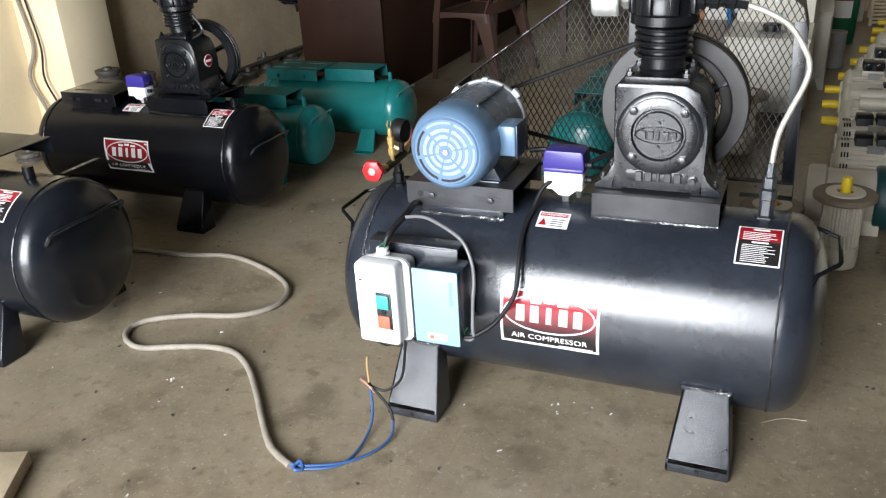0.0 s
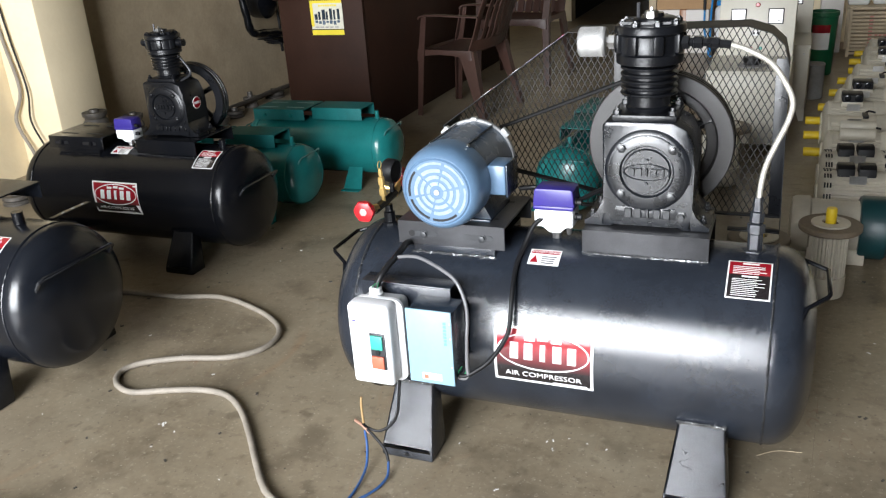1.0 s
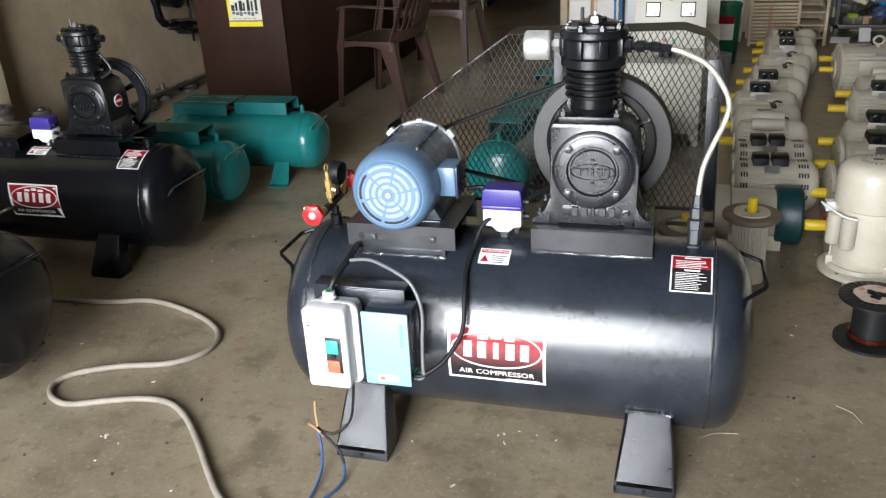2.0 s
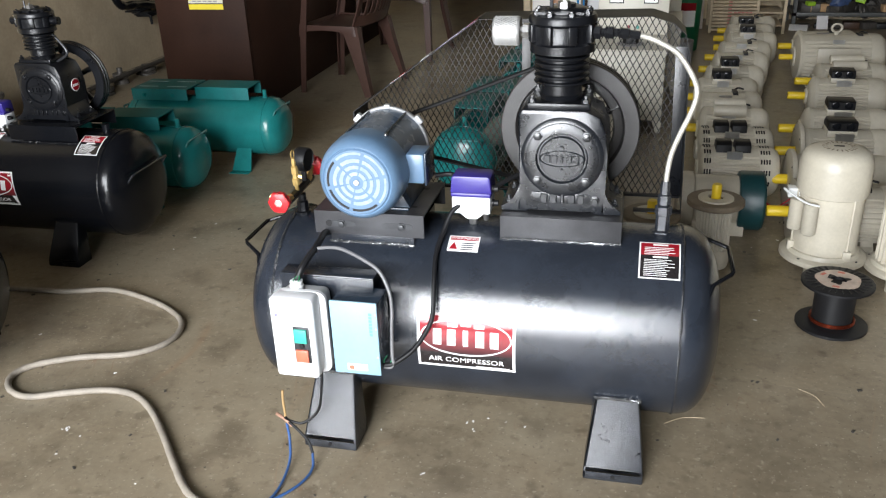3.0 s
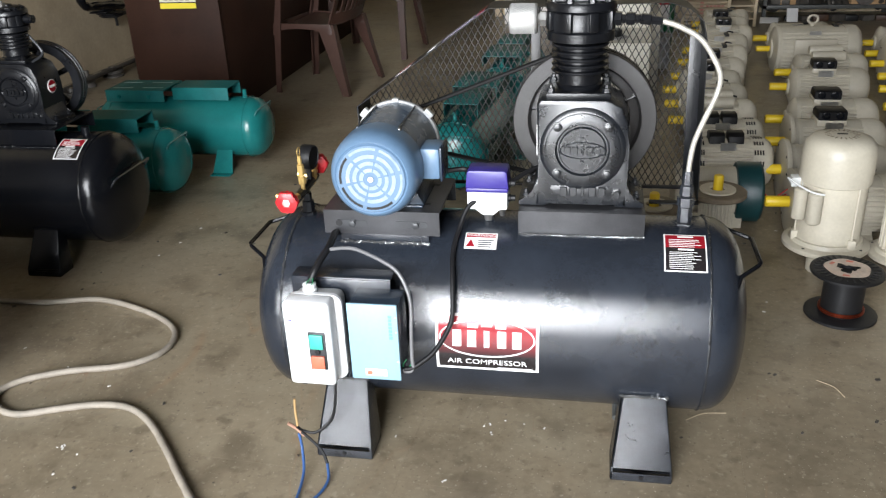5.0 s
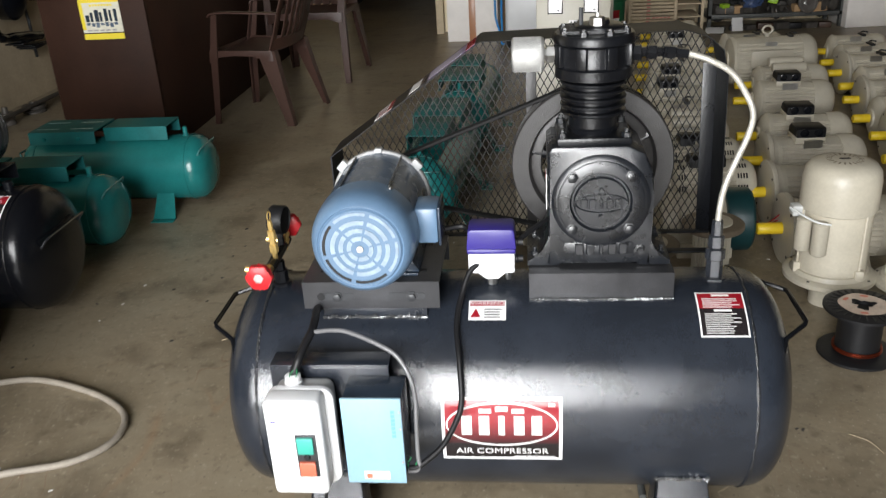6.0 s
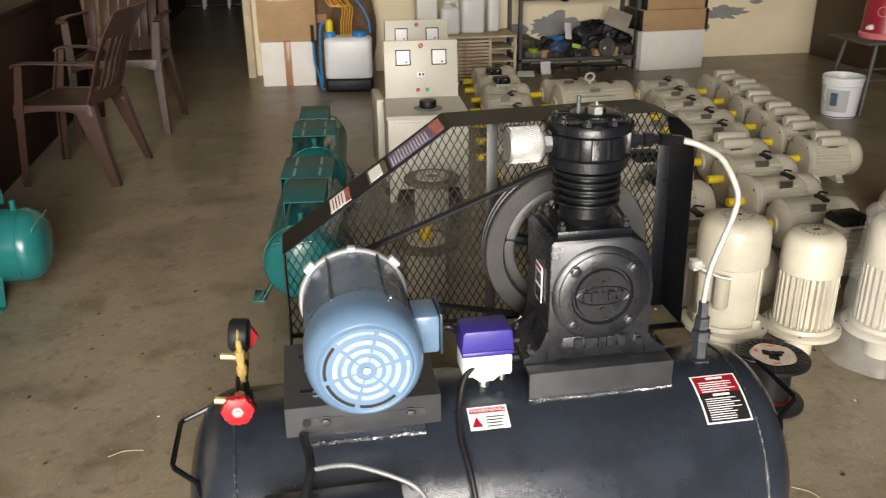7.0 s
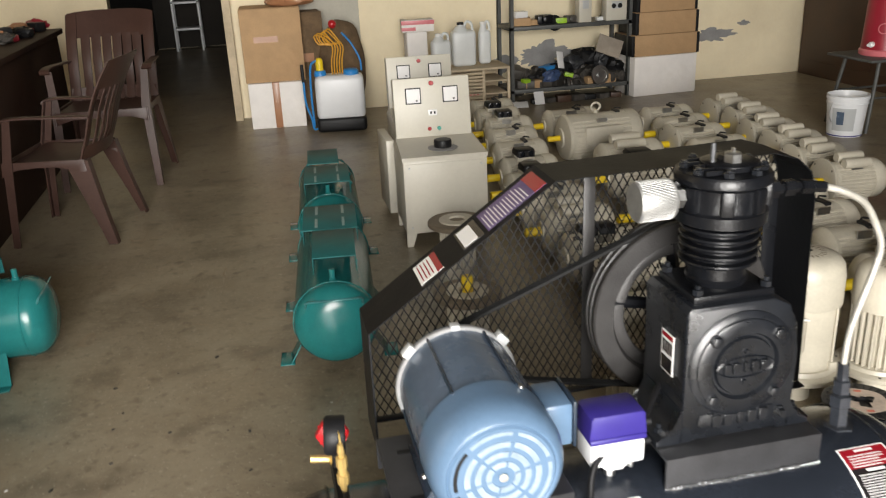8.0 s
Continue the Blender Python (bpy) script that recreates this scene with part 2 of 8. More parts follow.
M_GREYPATCH = mat("bare_grey_plaster", (0.27, 0.265, 0.26), 0.85, 0.0, 0.2, 8, 60, 0.4, 0.05)
M_CEIL = mat("bounce_dark_ceiling", (0.05, 0.045, 0.038), 0.85, 0.0, 0.15, 1, 30, 0.2, 0.05)
M_DESK = mat("dark_brown_laminate", (0.031, 0.0135, 0.0085), 0.6, 0.0, 0.3, 3, 60, 0.02, 0.1, stain=(0.042, 0.023, 0.017), stain_amount=0.5, spec=0.15)
M_DOOR = mat("brown_door_paint", (0.06, 0.029, 0.015), 0.5, 0.0, 0.3, 3, 60, 0.1, 0.1)
M_CHAIR = mat("brown_plastic", (0.050, 0.024, 0.0175), 0.42, 0.0, 0.25, 5, 90, 0.03, 0.08, stain=(0.068, 0.036, 0.028), stain_amount=0.4, spec=0.35)
M_CARTON = mat("cardboard", (0.46, 0.29, 0.15), 0.8, 0.0, 0.15, 5, 90, 0.15, 0.06, stain=(0.28, 0.16, 0.08), stain_amount=0.3)
M_FLAP = mat("dusty_grey_card", (0.34, 0.29, 0.235), 0.85, 0.0, 0.2, 8, 90, 0.15, 0.06)
M_CARTONW = mat("white_foam_box", (0.84, 0.80, 0.76), 0.75, 0.0, 0.08, 5, 90, 0.15, 0.06, stain=(0.62, 0.57, 0.5), stain_amount=0.35)
M_TAPE = mat("brown_tape", (0.38, 0.18, 0.09), 0.35, 0.0, 0.1, 9, 90, 0.05, 0.06)
M_RACK = mat("dark_slotted_steel", (0.085, 0.088, 0.084), 0.5, 0.2, 0.3, 6, 80, 0.2, 0.1)
M_SACK = mat("brown_sacking", (0.15, 0.095, 0.05), 0.9, 0.0, 0.4, 9, 120, 0.5, 0.05, stain=(0.07, 0.045, 0.026), stain_amount=0.6)
M_TRANSL = mat("milky_plastic", (0.70, 0.72, 0.71), 0.4, 0.0, 0.08, 6, 80, 0.05, 0.06)
M_BLUEPL = mat("blue_plastic", (0.02, 0.22, 0.55), 0.4, 0.0, 0.1, 6, 80, 0.05, 0.06)
M_BAG = mat("dusty_blue_plastic_bag", (0.05, 0.085, 0.19), 0.5, 0.0, 0.4, 14, 80, 0.2, 0.06)
M_ORANGEH = mat("orange_hose", (0.7, 0.34, 0.03), 0.45, 0.0, 0.15, 20, 90, 0.1, 0.06)
M_WOOD = mat("pale_crate_wood", (0.54, 0.44, 0.30), 0.7, 0.0, 0.25, 6, 70, 0.2, 0.08)
M_PINK = mat("maroon_plastic", (0.30, 0.014, 0.03), 0.4, 0.0, 0.1, 6, 80, 0.05, 0.06)
M_SALMON = mat("pink_plastic", (0.62, 0.16, 0.18), 0.4, 0.0, 0.1, 6, 80, 0.05, 0.06)
M_COPPER = mat("copper_wire", (0.24, 0.045, 0.02), 0.3, 0.9, 0.3, 20, 90, 0.3, 0.08)
M_YWIRE = mat("yellow_wire", (0.36, 0.24, 0.11), 0.45, 0.0, 0.15, 20, 90, 0.05, 0.06)
M_TWIST = mat("dull_pink_copper_twist", (0.42, 0.24, 0.17), 0.45, 0.3, 0.25, 20, 90, 0.3, 0.08)
M_BLUEWIRE = mat("blue_wire", (0.035, 0.09, 0.24), 0.45, 0.0, 0.15, 20, 90, 0.05, 0.06)
M_YPOSTER = mat("yellow_poster_paper", (0.72, 0.58, 0.03), 0.5, 0.0, 0.06, 9, 90, 0.02, 0.05)
M_POSTER = mat("poster_paper", (0.62, 0.60, 0.50), 0.4, 0.0, 0.12, 20, 90, 0.02, 0.05)
M_LITESLOT = mat("pale_slot_fill", (0.22, 0.34, 0.33), 0.5, 0.0, 0.3, 20, 90, 0.1, 0.1)
M_DARKTEAL = mat("dark_teal_paint", (0.006, 0.04, 0.045), 0.4, 0.0, 0.2, 6, 90, 0.15, 0.08)
M_LIME = mat("yellow_green_plastic", (0.30, 0.52, 0.03), 0.45, 0.0, 0.15, 12, 90, 0.05, 0.06)
M_JUNK = mat("oily_scrap_metal", (0.075, 0.068, 0.06), 0.5, 0.3, 0.45, 14, 90, 0.4, 0.15, random_tint=0.5)
# near-black colour put on walls to hold down the light they throw back
M_GLOOM = mat("bounce_dark_wall", (0.06, 0.048, 0.036), 0.85, 0.0, 0.25, 1.5, 40, 0.2, 0.06)
M_PASSAGE = mat("unlit_passage_wall", (0.022, 0.018, 0.014), 0.9, 0.0, 0.25, 1.5, 40, 0.2, 0.06)
M_SILVER = mat("matt_aluminium", (0.40, 0.40, 0.39), 0.45, 0.75, 0.2, 30, 200, 0.1, 0.08)
M_FADED = mat("faded_red_print", (0.5, 0.19, 0.16), 0.7, 0.0, 0.3, 30, 90, 0.05, 0.05)
M_BIN = mat("green_plastic", (0.008, 0.13, 0.055), 0.45, 0.0, 0.2, 8, 90, 0.05, 0.08)
M_YARD = mat("yard_concrete", (0.32, 0.29, 0.24), 0.85, 0.0, 0.2, 0.8, 30, 0.2, 0.05)
M_FILM = mat("clear_film", (0.8, 0.8, 0.78), 0.2, 0.0, 0.05, 9, 40, 0.4, 0.1)
M_FILM.node_tree.nodes["Principled BSDF"].inputs["Alpha"].default_value = 0.16
M_DIRTY = mat("rusty_ochre_iron", (0.17, 0.135, 0.095), 0.6, 0.1, 0.3, 12, 90, 0.3, 0.1)


# ---- mesh helpers ----
def thing(name, label, category, group="", at=None):
    e = new(name)
    e.empty_display_size = 0.1
    tagged(e, label, category, group)
    if at is not None:
        e.matrix_world = at
    return e


def mesh_of(name, bm, material, sharp=38):
    me = bpy.data.meshes.new(name)
    bmesh.ops.recalc_face_normals(bm, faces=bm.faces)
    bm.to_mesh(me)
    bm.free()
    me.materials.append(material)
    for p in me.polygons:
        p.use_smooth = True
    me.set_sharp_from_angle(angle=radians(sharp))
    return me


def part(name, bm, material, parent, label="", sharp=38):
    ob = new(name, mesh_of(name, bm, material, sharp))
    ob.parent = parent
    if label:
        ob["label"] = label
    return ob


def solo(name, bm, material, label, category, kind="", group="", sharp=38):
    ob = new(name, mesh_of(name, bm, material, sharp))
    return tagged(ob, label, category, group, kind)


def B():
    return bmesh.new()


def box(bm, x0, x1, y0, y1, z0, z1, bevel=0.0, m=None, seg=2):
    r = bmesh.ops.create_cube(bm, size=1.0)
    vs = r["verts"]
    bmesh.ops.scale(bm, vec=(x1 - x0, y1 - y0, z1 - z0), verts=vs)
    bmesh.ops.translate(bm, vec=((x0 + x1) / 2, (y0 + y1) / 2, (z0 + z1) / 2), verts=vs)
    if bevel:
        es = list({e for v in vs for e in v.link_edges})
        g = bmesh.ops.bevel(bm, geom=es, offset=bevel, segments=seg, affect="EDGES", profile=0.5)
        vs = list({v for f in g["faces"] for v in f.verts} | {v for v in vs if v.is_valid})
    if m is not None:
        bmesh.ops.transform(bm, matrix=m, verts=vs)
    return bm


def axis_frame(p0, p1):
    d = Vector(p1) - Vector(p0)
    q = d.to_track_quat("Z", "Y")
    return Matrix.Translation(p0) @ q.to_matrix().to_4x4(), d.length


def lathe(bm, profile, m=None, seg=32, cap=True, ang=2 * math.pi):
    """Turns (radius, height) pairs round z."""
    m = m or Matrix()
    rings, full = [], abs(ang - 2 * math.pi) < 1e-6
    n = seg if full else seg + 1
    for r, z in profile:
        rings.append([bm.verts.new(m @ Vector((r * math.cos(ang * k / seg), r * math.sin(ang * k / seg), z))) for k in range(n)])
    for a, b in zip(rings, rings[1:]):
        for k in range(seg):
            j = (k + 1) % n
            bm.faces.new((a[k], a[j], b[j], b[k]))
    if cap and full:
        for ring in (rings[0], rings[-1]):
            bm.faces.new(ring)
    return bm


def rod(bm, p0, p1, r0, r1=None, seg=16):
    m, d = axis_frame(p0, p1)
    return lathe(bm, [(r0, 0), (r1 if r1 is not None else r0, d)], m, seg)


def turned(bm, p0, p1, profile, seg=32, cap=True):
    """profile: (radius, fraction of the way from p0 to p1)."""
    m, d = axis_frame(p0, p1)
    return lathe(bm, [(r, t * d) for r, t in profile], m, seg, cap)


def smooth_path(pts, n=8):
    P = [Vector(p) for p in pts]
    P = [P[0] * 2 - P[1]] + P + [P[-1] * 2 - P[-2]]
    out = []
    for a, b, c, d in zip(P, P[1:], P[2:], P[3:]):
        for k in range(n):
            t = k / n
            out.append(0.5 * (2 * b + (c - a) * t + (2 * a - 5 * b + 4 * c - d) * t * t + (3 * b - a - 3 * c + d) * t ** 3))
    return out + [P[-2]]


def tube(bm, pts, r, seg=10, n=8, curve=True, wave=None):
    path = smooth_path(pts, n) if curve else [Vector(p) for p in pts]
    up, rings = None, []
    for i, p in enumerate(path):
        d = (path[min(i + 1, len(path) - 1)] - path[max(i - 1, 0)]).normalized()
        if up is None:
            up = d.orthogonal().normalized()
        up = (up - d * up.dot(d)).normalized()
        side = d.cross(up)
        rr = r * (wave(i) if wave else 1)
        rings.append([bm.verts.new(p + rr * (math.cos(2 * math.pi * k / seg) * up + math.sin(2 * math.pi * k / seg) * side)) for k in range(seg)])
    for a, b in zip(rings, rings[1:]):
        for k in range(seg):
            bm.faces.new((a[k], a[(k + 1) % seg], b[(k + 1) % seg], b[k]))
    bm.faces.new(rings[0]), bm.faces.new(rings[-1])
    return bm


def prism(bm, poly, depth, m=None, bevel=0.0):
    """A flat outline (x, y) given thickness along z."""
    m = m or Matrix()
    a = [bm.verts.new(Vector((x, y, 0))) for x, y in poly]
    b = [bm.verts.new(Vector((x, y, depth))) for x, y in poly]
    fs = [bm.faces.new(a), bm.faces.new(b)]
    n = len(poly)
    for k in range(n):
        fs.append(bm.faces.new((a[k], a[(k + 1) % n], b[(k + 1) % n], b[k])))
    vs = a + b
    if bevel:
        es = [e for e in {e for v in vs for e in v.link_edges} if len(e.link_faces) == 2 and (fs[0] in e.link_faces or fs[1] in e.link_faces)]
        g = bmesh.ops.bevel(bm, geom=es, offset=bevel, segments=2, affect="EDGES", profile=0.5)
        vs = list({v for f in g["faces"] for v in f.verts} | {v for v in vs if v.is_valid})
    bmesh.ops.transform(bm, matrix=m, verts=vs)
    return bm


def front(x, y, z):
    """Outline x stays x, outline y goes up, thickness runs away from the viewer (+y)."""
    return Matrix(((1, 0, 0, x), (0, 0, 1, y), (0, 1, 0, z), (0, 0, 0, 1)))


def torus(bm, c, R, r, m=None, seg=40, sub=10, lump=0.0):
    m = m or Matrix()
    rings = []
    for i in range(seg):
        a = 2 * math.pi * i / seg
        k = 1 + lump * (random.random() - 0.5)
        rings.append([bm.verts.new(m @ Vector(((R + k * r * math.cos(2 * math.pi * j / sub)) * math.cos(a), (R + k * r * math.cos(2 * math.pi * j / sub)) * math.sin(a), k * r * math.sin(2 * math.pi * j / sub)))) for j in range(sub)])
    for i in range(seg):
        a, b = rings[i], rings[(i + 1) % seg]
        for j in range(sub):
            bm.faces.new((a[j], a[(j + 1) % sub], b[(j + 1) % sub], b[j]))
    return bm


def lettering(text, height, spacing=1.0):
    """Flat letters as vertices and faces, centred on the origin in x and y."""
    cu = bpy.data.curves.new("letters", "FONT")
    cu.body, cu.size, cu.align_x, cu.align_y, cu.space_character = text, height, "CENTER", "CENTER", spacing
    cu.resolution_u = 3
    ob = bpy.data.objects.new("letters", cu)
    me = ob.to_mesh()
    vs, fs = [tuple(v.co) for v in me.vertices], [tuple(p.vertices) for p in me.polygons]
    ob.to_mesh_clear()
    bpy.data.objects.remove(ob)
    return vs, fs


# every place below is along the tank, which lies along x
def on_tank(R, cy, cz):
    """Maps (x, angle up from the horizontal in degrees, lift) onto the front of a tank."""
    return lambda x, a, lift: Vector((x, cy - (R + lift) * math.cos(radians(a)), cz + (R + lift) * math.sin(radians(a))))


def patch(bm, put, x0, x1, a0, a1, lift, n=10, shear=0.0, thick=0.0008):
    """A thin sticker bent round the tank."""
    rows = []
    for dl in (0, -thick):
        rows.append([[bm.verts.new(put(x + shear * (k / n - 0.5), a0 + (a1 - a0) * k / n, lift + dl)) for x in (x0, x1)] for k in range(n + 1)])
    f, g = rows
    for k in range(n):
        bm.faces.new((f[k][0], f[k][1], f[k + 1][1], f[k + 1][0]))
        for s in (0, 1):
            bm.faces.new((f[k][s], f[k + 1][s], g[k + 1][s], g[k][s]))
    for k in (0, n):
        bm.faces.new((f[k][0], f[k][1], g[k][1], g[k][0]))
    return bm


def bent_oval(bm, put, x, a, rx, ra, lift, inner=0.0, seg=48):
    """An oval, or an oval ring, bent round the tank."""
    out = [bm.verts.new(put(x + rx * math.cos(2 * math.pi * k / seg), a + ra * math.sin(2 * math.pi * k / seg), lift)) for k in range(seg)]
    if inner:
        inn = [bm.verts.new(put(x + rx * inner * math.cos(2 * math.pi * k / seg), a + ra * (1 - (1 - inner) * rx / (ra / 180 * math.pi * 0.2545)) * math.sin(2 * math.pi * k / seg), lift)) for k in range(seg)]
        for k in range(seg):
            bm.faces.new((out[k], out[(k + 1) % seg], inn[(k + 1) % seg], inn[k]))
    else:
        n = 8
        rows = [out]
        for i in range(1, n):
            s = 1 - i / n
            rows.append([bm.verts.new(put(x + s * rx * math.cos(2 * math.pi * k / seg), a + s * ra * math.sin(2 * math.pi * k / seg), lift)) for k in range(seg)])
        for p, q in zip(rows, rows[1:]):
            for k in range(seg):
                bm.faces.new((p[k], p[(k + 1) % seg], q[(k + 1) % seg], q[k]))
        bm.faces.new(rows[-1])
    return bm


def bent_letters(bm, put, R, text, height, x, a, lift, squeeze=1.0):
    vs, fs = lettering(text, height)
    new_v = [bm.verts.new(put(x + vx * squeeze, a + math.degrees(vy / R), lift)) for vx, vy, _ in vs]
    for f in fs:
        bm.faces.new([new_v[i] for i in f])
    return bm

# ---- the room ----
FRONT_Y, LEFT_X, RIGHT_X, BACK_Y, HIGH = -2.7, -4.05, 5.2, 8.97, 3.9

bm = B()
box(bm, LEFT_X - 0.5, RIGHT_X + 0.3, FRONT_Y - 0.1, 15.0, -0.2, -0.0015)
floor = solo("floor", bm, M_JOINT, "worn brown-grey polished stone slab floor with stains", "floor", "structure")
bm = B()
box(bm, -60, 60, -60, FRONT_Y - 0.1, -0.25, -0.03)
solo("ground", bm, M_YARD, "sunlit pale concrete yard outside the shutter", "ground", "structure")
# ceiling is out of view; its near-black colour only keeps bounce low
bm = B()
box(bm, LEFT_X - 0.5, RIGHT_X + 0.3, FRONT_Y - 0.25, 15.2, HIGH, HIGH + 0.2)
solo("ceiling", bm, M_CEIL, "plain concrete ceiling slab out of view, darkened against bounce light", "ceiling", "structure")


def wall(name, x0, x1, y0, y1, z0=0.0, z1=HIGH, label="cream painted plaster wall with stains and scuffs", material=None):
    bm = B()
    box(bm, x0, x1, y0, y1, z0, z1)
    return solo(name, bm, material or M_WALL, label, "wall", "structure")


# west wall: stained cream, with the shade past the pillar in its colour
wall("wall_west", LEFT_X - 0.25, LEFT_X, 4.49, 10.6, material=M_WESTCREAM)
wall("wall_southwest", LEFT_X - 0.45, LEFT_X - 0.2, 2.4, 4.49)
# near length of this wall, out of view and darkened to save bounce
wall("wall_southwest", LEFT_X - 0.45, LEFT_X - 0.2, FRONT_Y, 2.4, material=M_GLOOM, label="unseen plaster wall by the open shutter, darkened against bounce light")
# north wall: the same cream, lightened for light it doesn't get here
wall("wall_north", -1.06, RIGHT_X, BACK_Y, BACK_Y + 0.2, material=M_NORTH)
wall("wall_northwest", LEFT_X - 0.25, -2.3, 10.6, 10.8)
# near-black wall colour holds the passage's lack of light
wall("wall_passage_east", -1.06, -0.86, BACK_Y + 0.2, 15.0, material=M_PASSAGE, label="plaster passage wall with the unlit passage's dark in its colour")
wall("wall_passage_west", -2.5, -2.3, 10.8, 15.0, material=M_PASSAGE, label="plaster passage wall with the unlit passage's dark in its colour")
wall("wall_passage_end", -2.5, -0.86, 15.0, 15.2, material=M_PASSAGE, label="plaster passage wall with the unlit passage's dark in its colour")
wall("wall_passage_lintel", -2.3, -1.06, BACK_Y, BACK_Y + 0.2, 2.3, HIGH)
wall("wall_east", 4.62, 4.82, FRONT_Y, BACK_Y, material=M_GLOOM, label="plaster wall with a door, darkened against bounce light")
# the unseen front wall with the wide open shutter, dark to limit bounce
OPEN_X0, OPEN_X1, OPEN_Z = -3.05, 0.15, 3.55
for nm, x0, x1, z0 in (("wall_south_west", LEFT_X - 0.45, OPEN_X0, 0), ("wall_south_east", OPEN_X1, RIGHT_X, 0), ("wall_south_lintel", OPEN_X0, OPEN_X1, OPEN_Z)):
    wall(nm, x0, x1, FRONT_Y - 0.25, FRONT_Y, z0, material=M_GLOOM, label="unseen plaster wall round the open shutter, darkened against bounce light")
bm = B()
box(bm, -0.75, 0.07, BACK_Y - 0.012, BACK_Y, 0, HIGH, 0.002)
solo("wall_pier", bm, M_GREYWALL, "grey beige painted strip of wall beside the passage", "wall", "structure")
# pillar standing out of the west wall
bm = B()
box(bm, LEFT_X - 0.2, -3.9, 4.09, 4.49, 0, HIGH, 0.012)
solo("pillar", bm, M_WALL, "square cream painted pillar against the wall", "pillar", "structure")


# ---- air compressors ----
R, CZ = 0.2545, 0.327
PUT = on_tank(R, 0.0, CZ)
ALONG_X = Matrix.Rotation(radians(90), 4, "Y")


def dished(bm, R, half, depth, cz, seg=64, steps=12, power=2.5):
    prof = []
    for k in range(steps + 1):
        s = 1 - k / steps
        r = R * (1 - s ** power) ** (1 / power) if s < 1 else 0.001
        prof.append((max(r, 0.001), -half - depth * s))
    prof += [(R, half * (2 * k / 6 - 1)) for k in range(1, 6)]
    for k in range(steps + 1):
        s = k / steps
        r = R * (1 - s ** power) ** (1 / power) if s < 1 else 0.001
        prof.append((max(r, 0.001), half + depth * s))
    return lathe(bm, prof, Matrix.Translation((0, 0, cz)) @ ALONG_X, seg)


def weld_ring(bm, x, R, cz, r=0.0032):
    return torus(bm, None, R + 0.0005, r, Matrix.Translation((x, 0, cz)) @ ALONG_X, 150, 6, 0.9)


def weld_line(bm, p0, p1, r=0.004, n=60):
    p0, p1 = Vector(p0), Vector(p1)
    pts = [p0.lerp(p1, k / n) + Vector((0, random.uniform(-0.002, 0.001), random.uniform(-0.002, 0.002))) for k in range(n + 1)]
    w = [random.uniform(0.45, 1.5) for _ in pts]
    return tube(bm, pts, r, 6, curve=False, wave=lambda i: w[i])


def foot_part(parent, x, side, material, top=0.20, reach=0.31, w0=0.055, w1=0.076, R=R, cz=CZ):
    """A leg folded from plate: a sloping front face with two cheeks and a shallow toe."""
    bm = B()
    y_top, y_bot, s = 0.225 * side, reach * side, side
    th = 0.006
    ring = [(-w0, y_top, top), (w0, y_top, top), (w1, y_bot - 0.002 * s, 0.032), (w1 + 0.001, y_bot, 0.0), (-w1 - 0.001, y_bot, 0.0), (-w1, y_bot - 0.002 * s, 0.032)]
    back = 0.105 * s
    v = [bm.verts.new((x + a, b, c)) for a, b, c in ring]
    u = [bm.verts.new((x + a, b - back * (0.55 if c > 0.1 else 1.0), c)) for a, b, c in ring]
    bm.faces.new((v[0], v[1], v[2], v[5]))
    bm.faces.new((v[5], v[2], v[3], v[4]))
    bm.faces.new((u[0], u[1], u[2], u[5]))
    bm.faces.new((u[5], u[2], u[3], u[4]))
    for a, b in ((0, 1), (1, 2), (2, 3), (3, 4), (4, 5), (5, 0)):
        bm.faces.new((v[a], v[b], u[b], u[a]))
    bmesh.ops.bevel(bm, geom=[e for e in bm.edges], offset=0.006, segments=2, affect="EDGES", profile=0.5)
    ob = part("foot", bm, M_PEEL if material is M_TANK else material, parent)
    bm = B()
    rod(bm, (x, y_bot + 0.0025 * s, 0.016), (x, y_bot - 0.004 * s, 0.016), 0.006, seg=12)
    part("bolt_hole", bm, M_RUBBER, ob)
    bm = B()
    weld_line(bm, (x - w0 - 0.004, y_top + 0.001 * s, top + 0.001), (x + w0 + 0.004, y_top + 0.001 * s, top + 0.001), 0.0045, 40)
    part("weld", bm, M_WELD if material is M_TANK else material, ob)
    return ob


def handle_part(parent, x, material, cz, s, a=0.105, rise=0.125, out=0.05, r=0.0055):
    """A bent rod handle on a tank end; s is the side along x."""
    bm = B()
    z = cz + rise
    tube(bm, [(x - 0.03 * s, -a, z - 0.05), (x, -a, z - 0.035), (x + out * s, -a, z + 0.03), (x + (out + 0.005) * s, -a + 0.01, z + 0.036), (x + (out + 0.005) * s, a - 0.01, z + 0.036), (x + out * s, a, z + 0.03), (x, a, z - 0.035), (x - 0.03 * s, a, z - 0.05)], r, 8, curve=False)
    return part("handle", bm, material, parent)


def lift_handle(parent, s, material):
    """A bent rod handle, welded a little off centre to the dished end on side s."""
    bm = B()
    pts = [(0.590, -0.165, 0.470), (0.598, -0.153, 0.484), (0.607, -0.132, 0.500), (0.648, -0.110, 0.522), (0.653, -0.100, 0.525), (0.653, 0.045, 0.525), (0.648, 0.055, 0.523), (0.600, 0.072, 0.535), (0.575, 0.075, 0.545)]
    tube(bm, [(x * s, y, z) for x, y, z in pts], 0.0055, 8, curve=False)
    return part("handle", bm, material, parent)


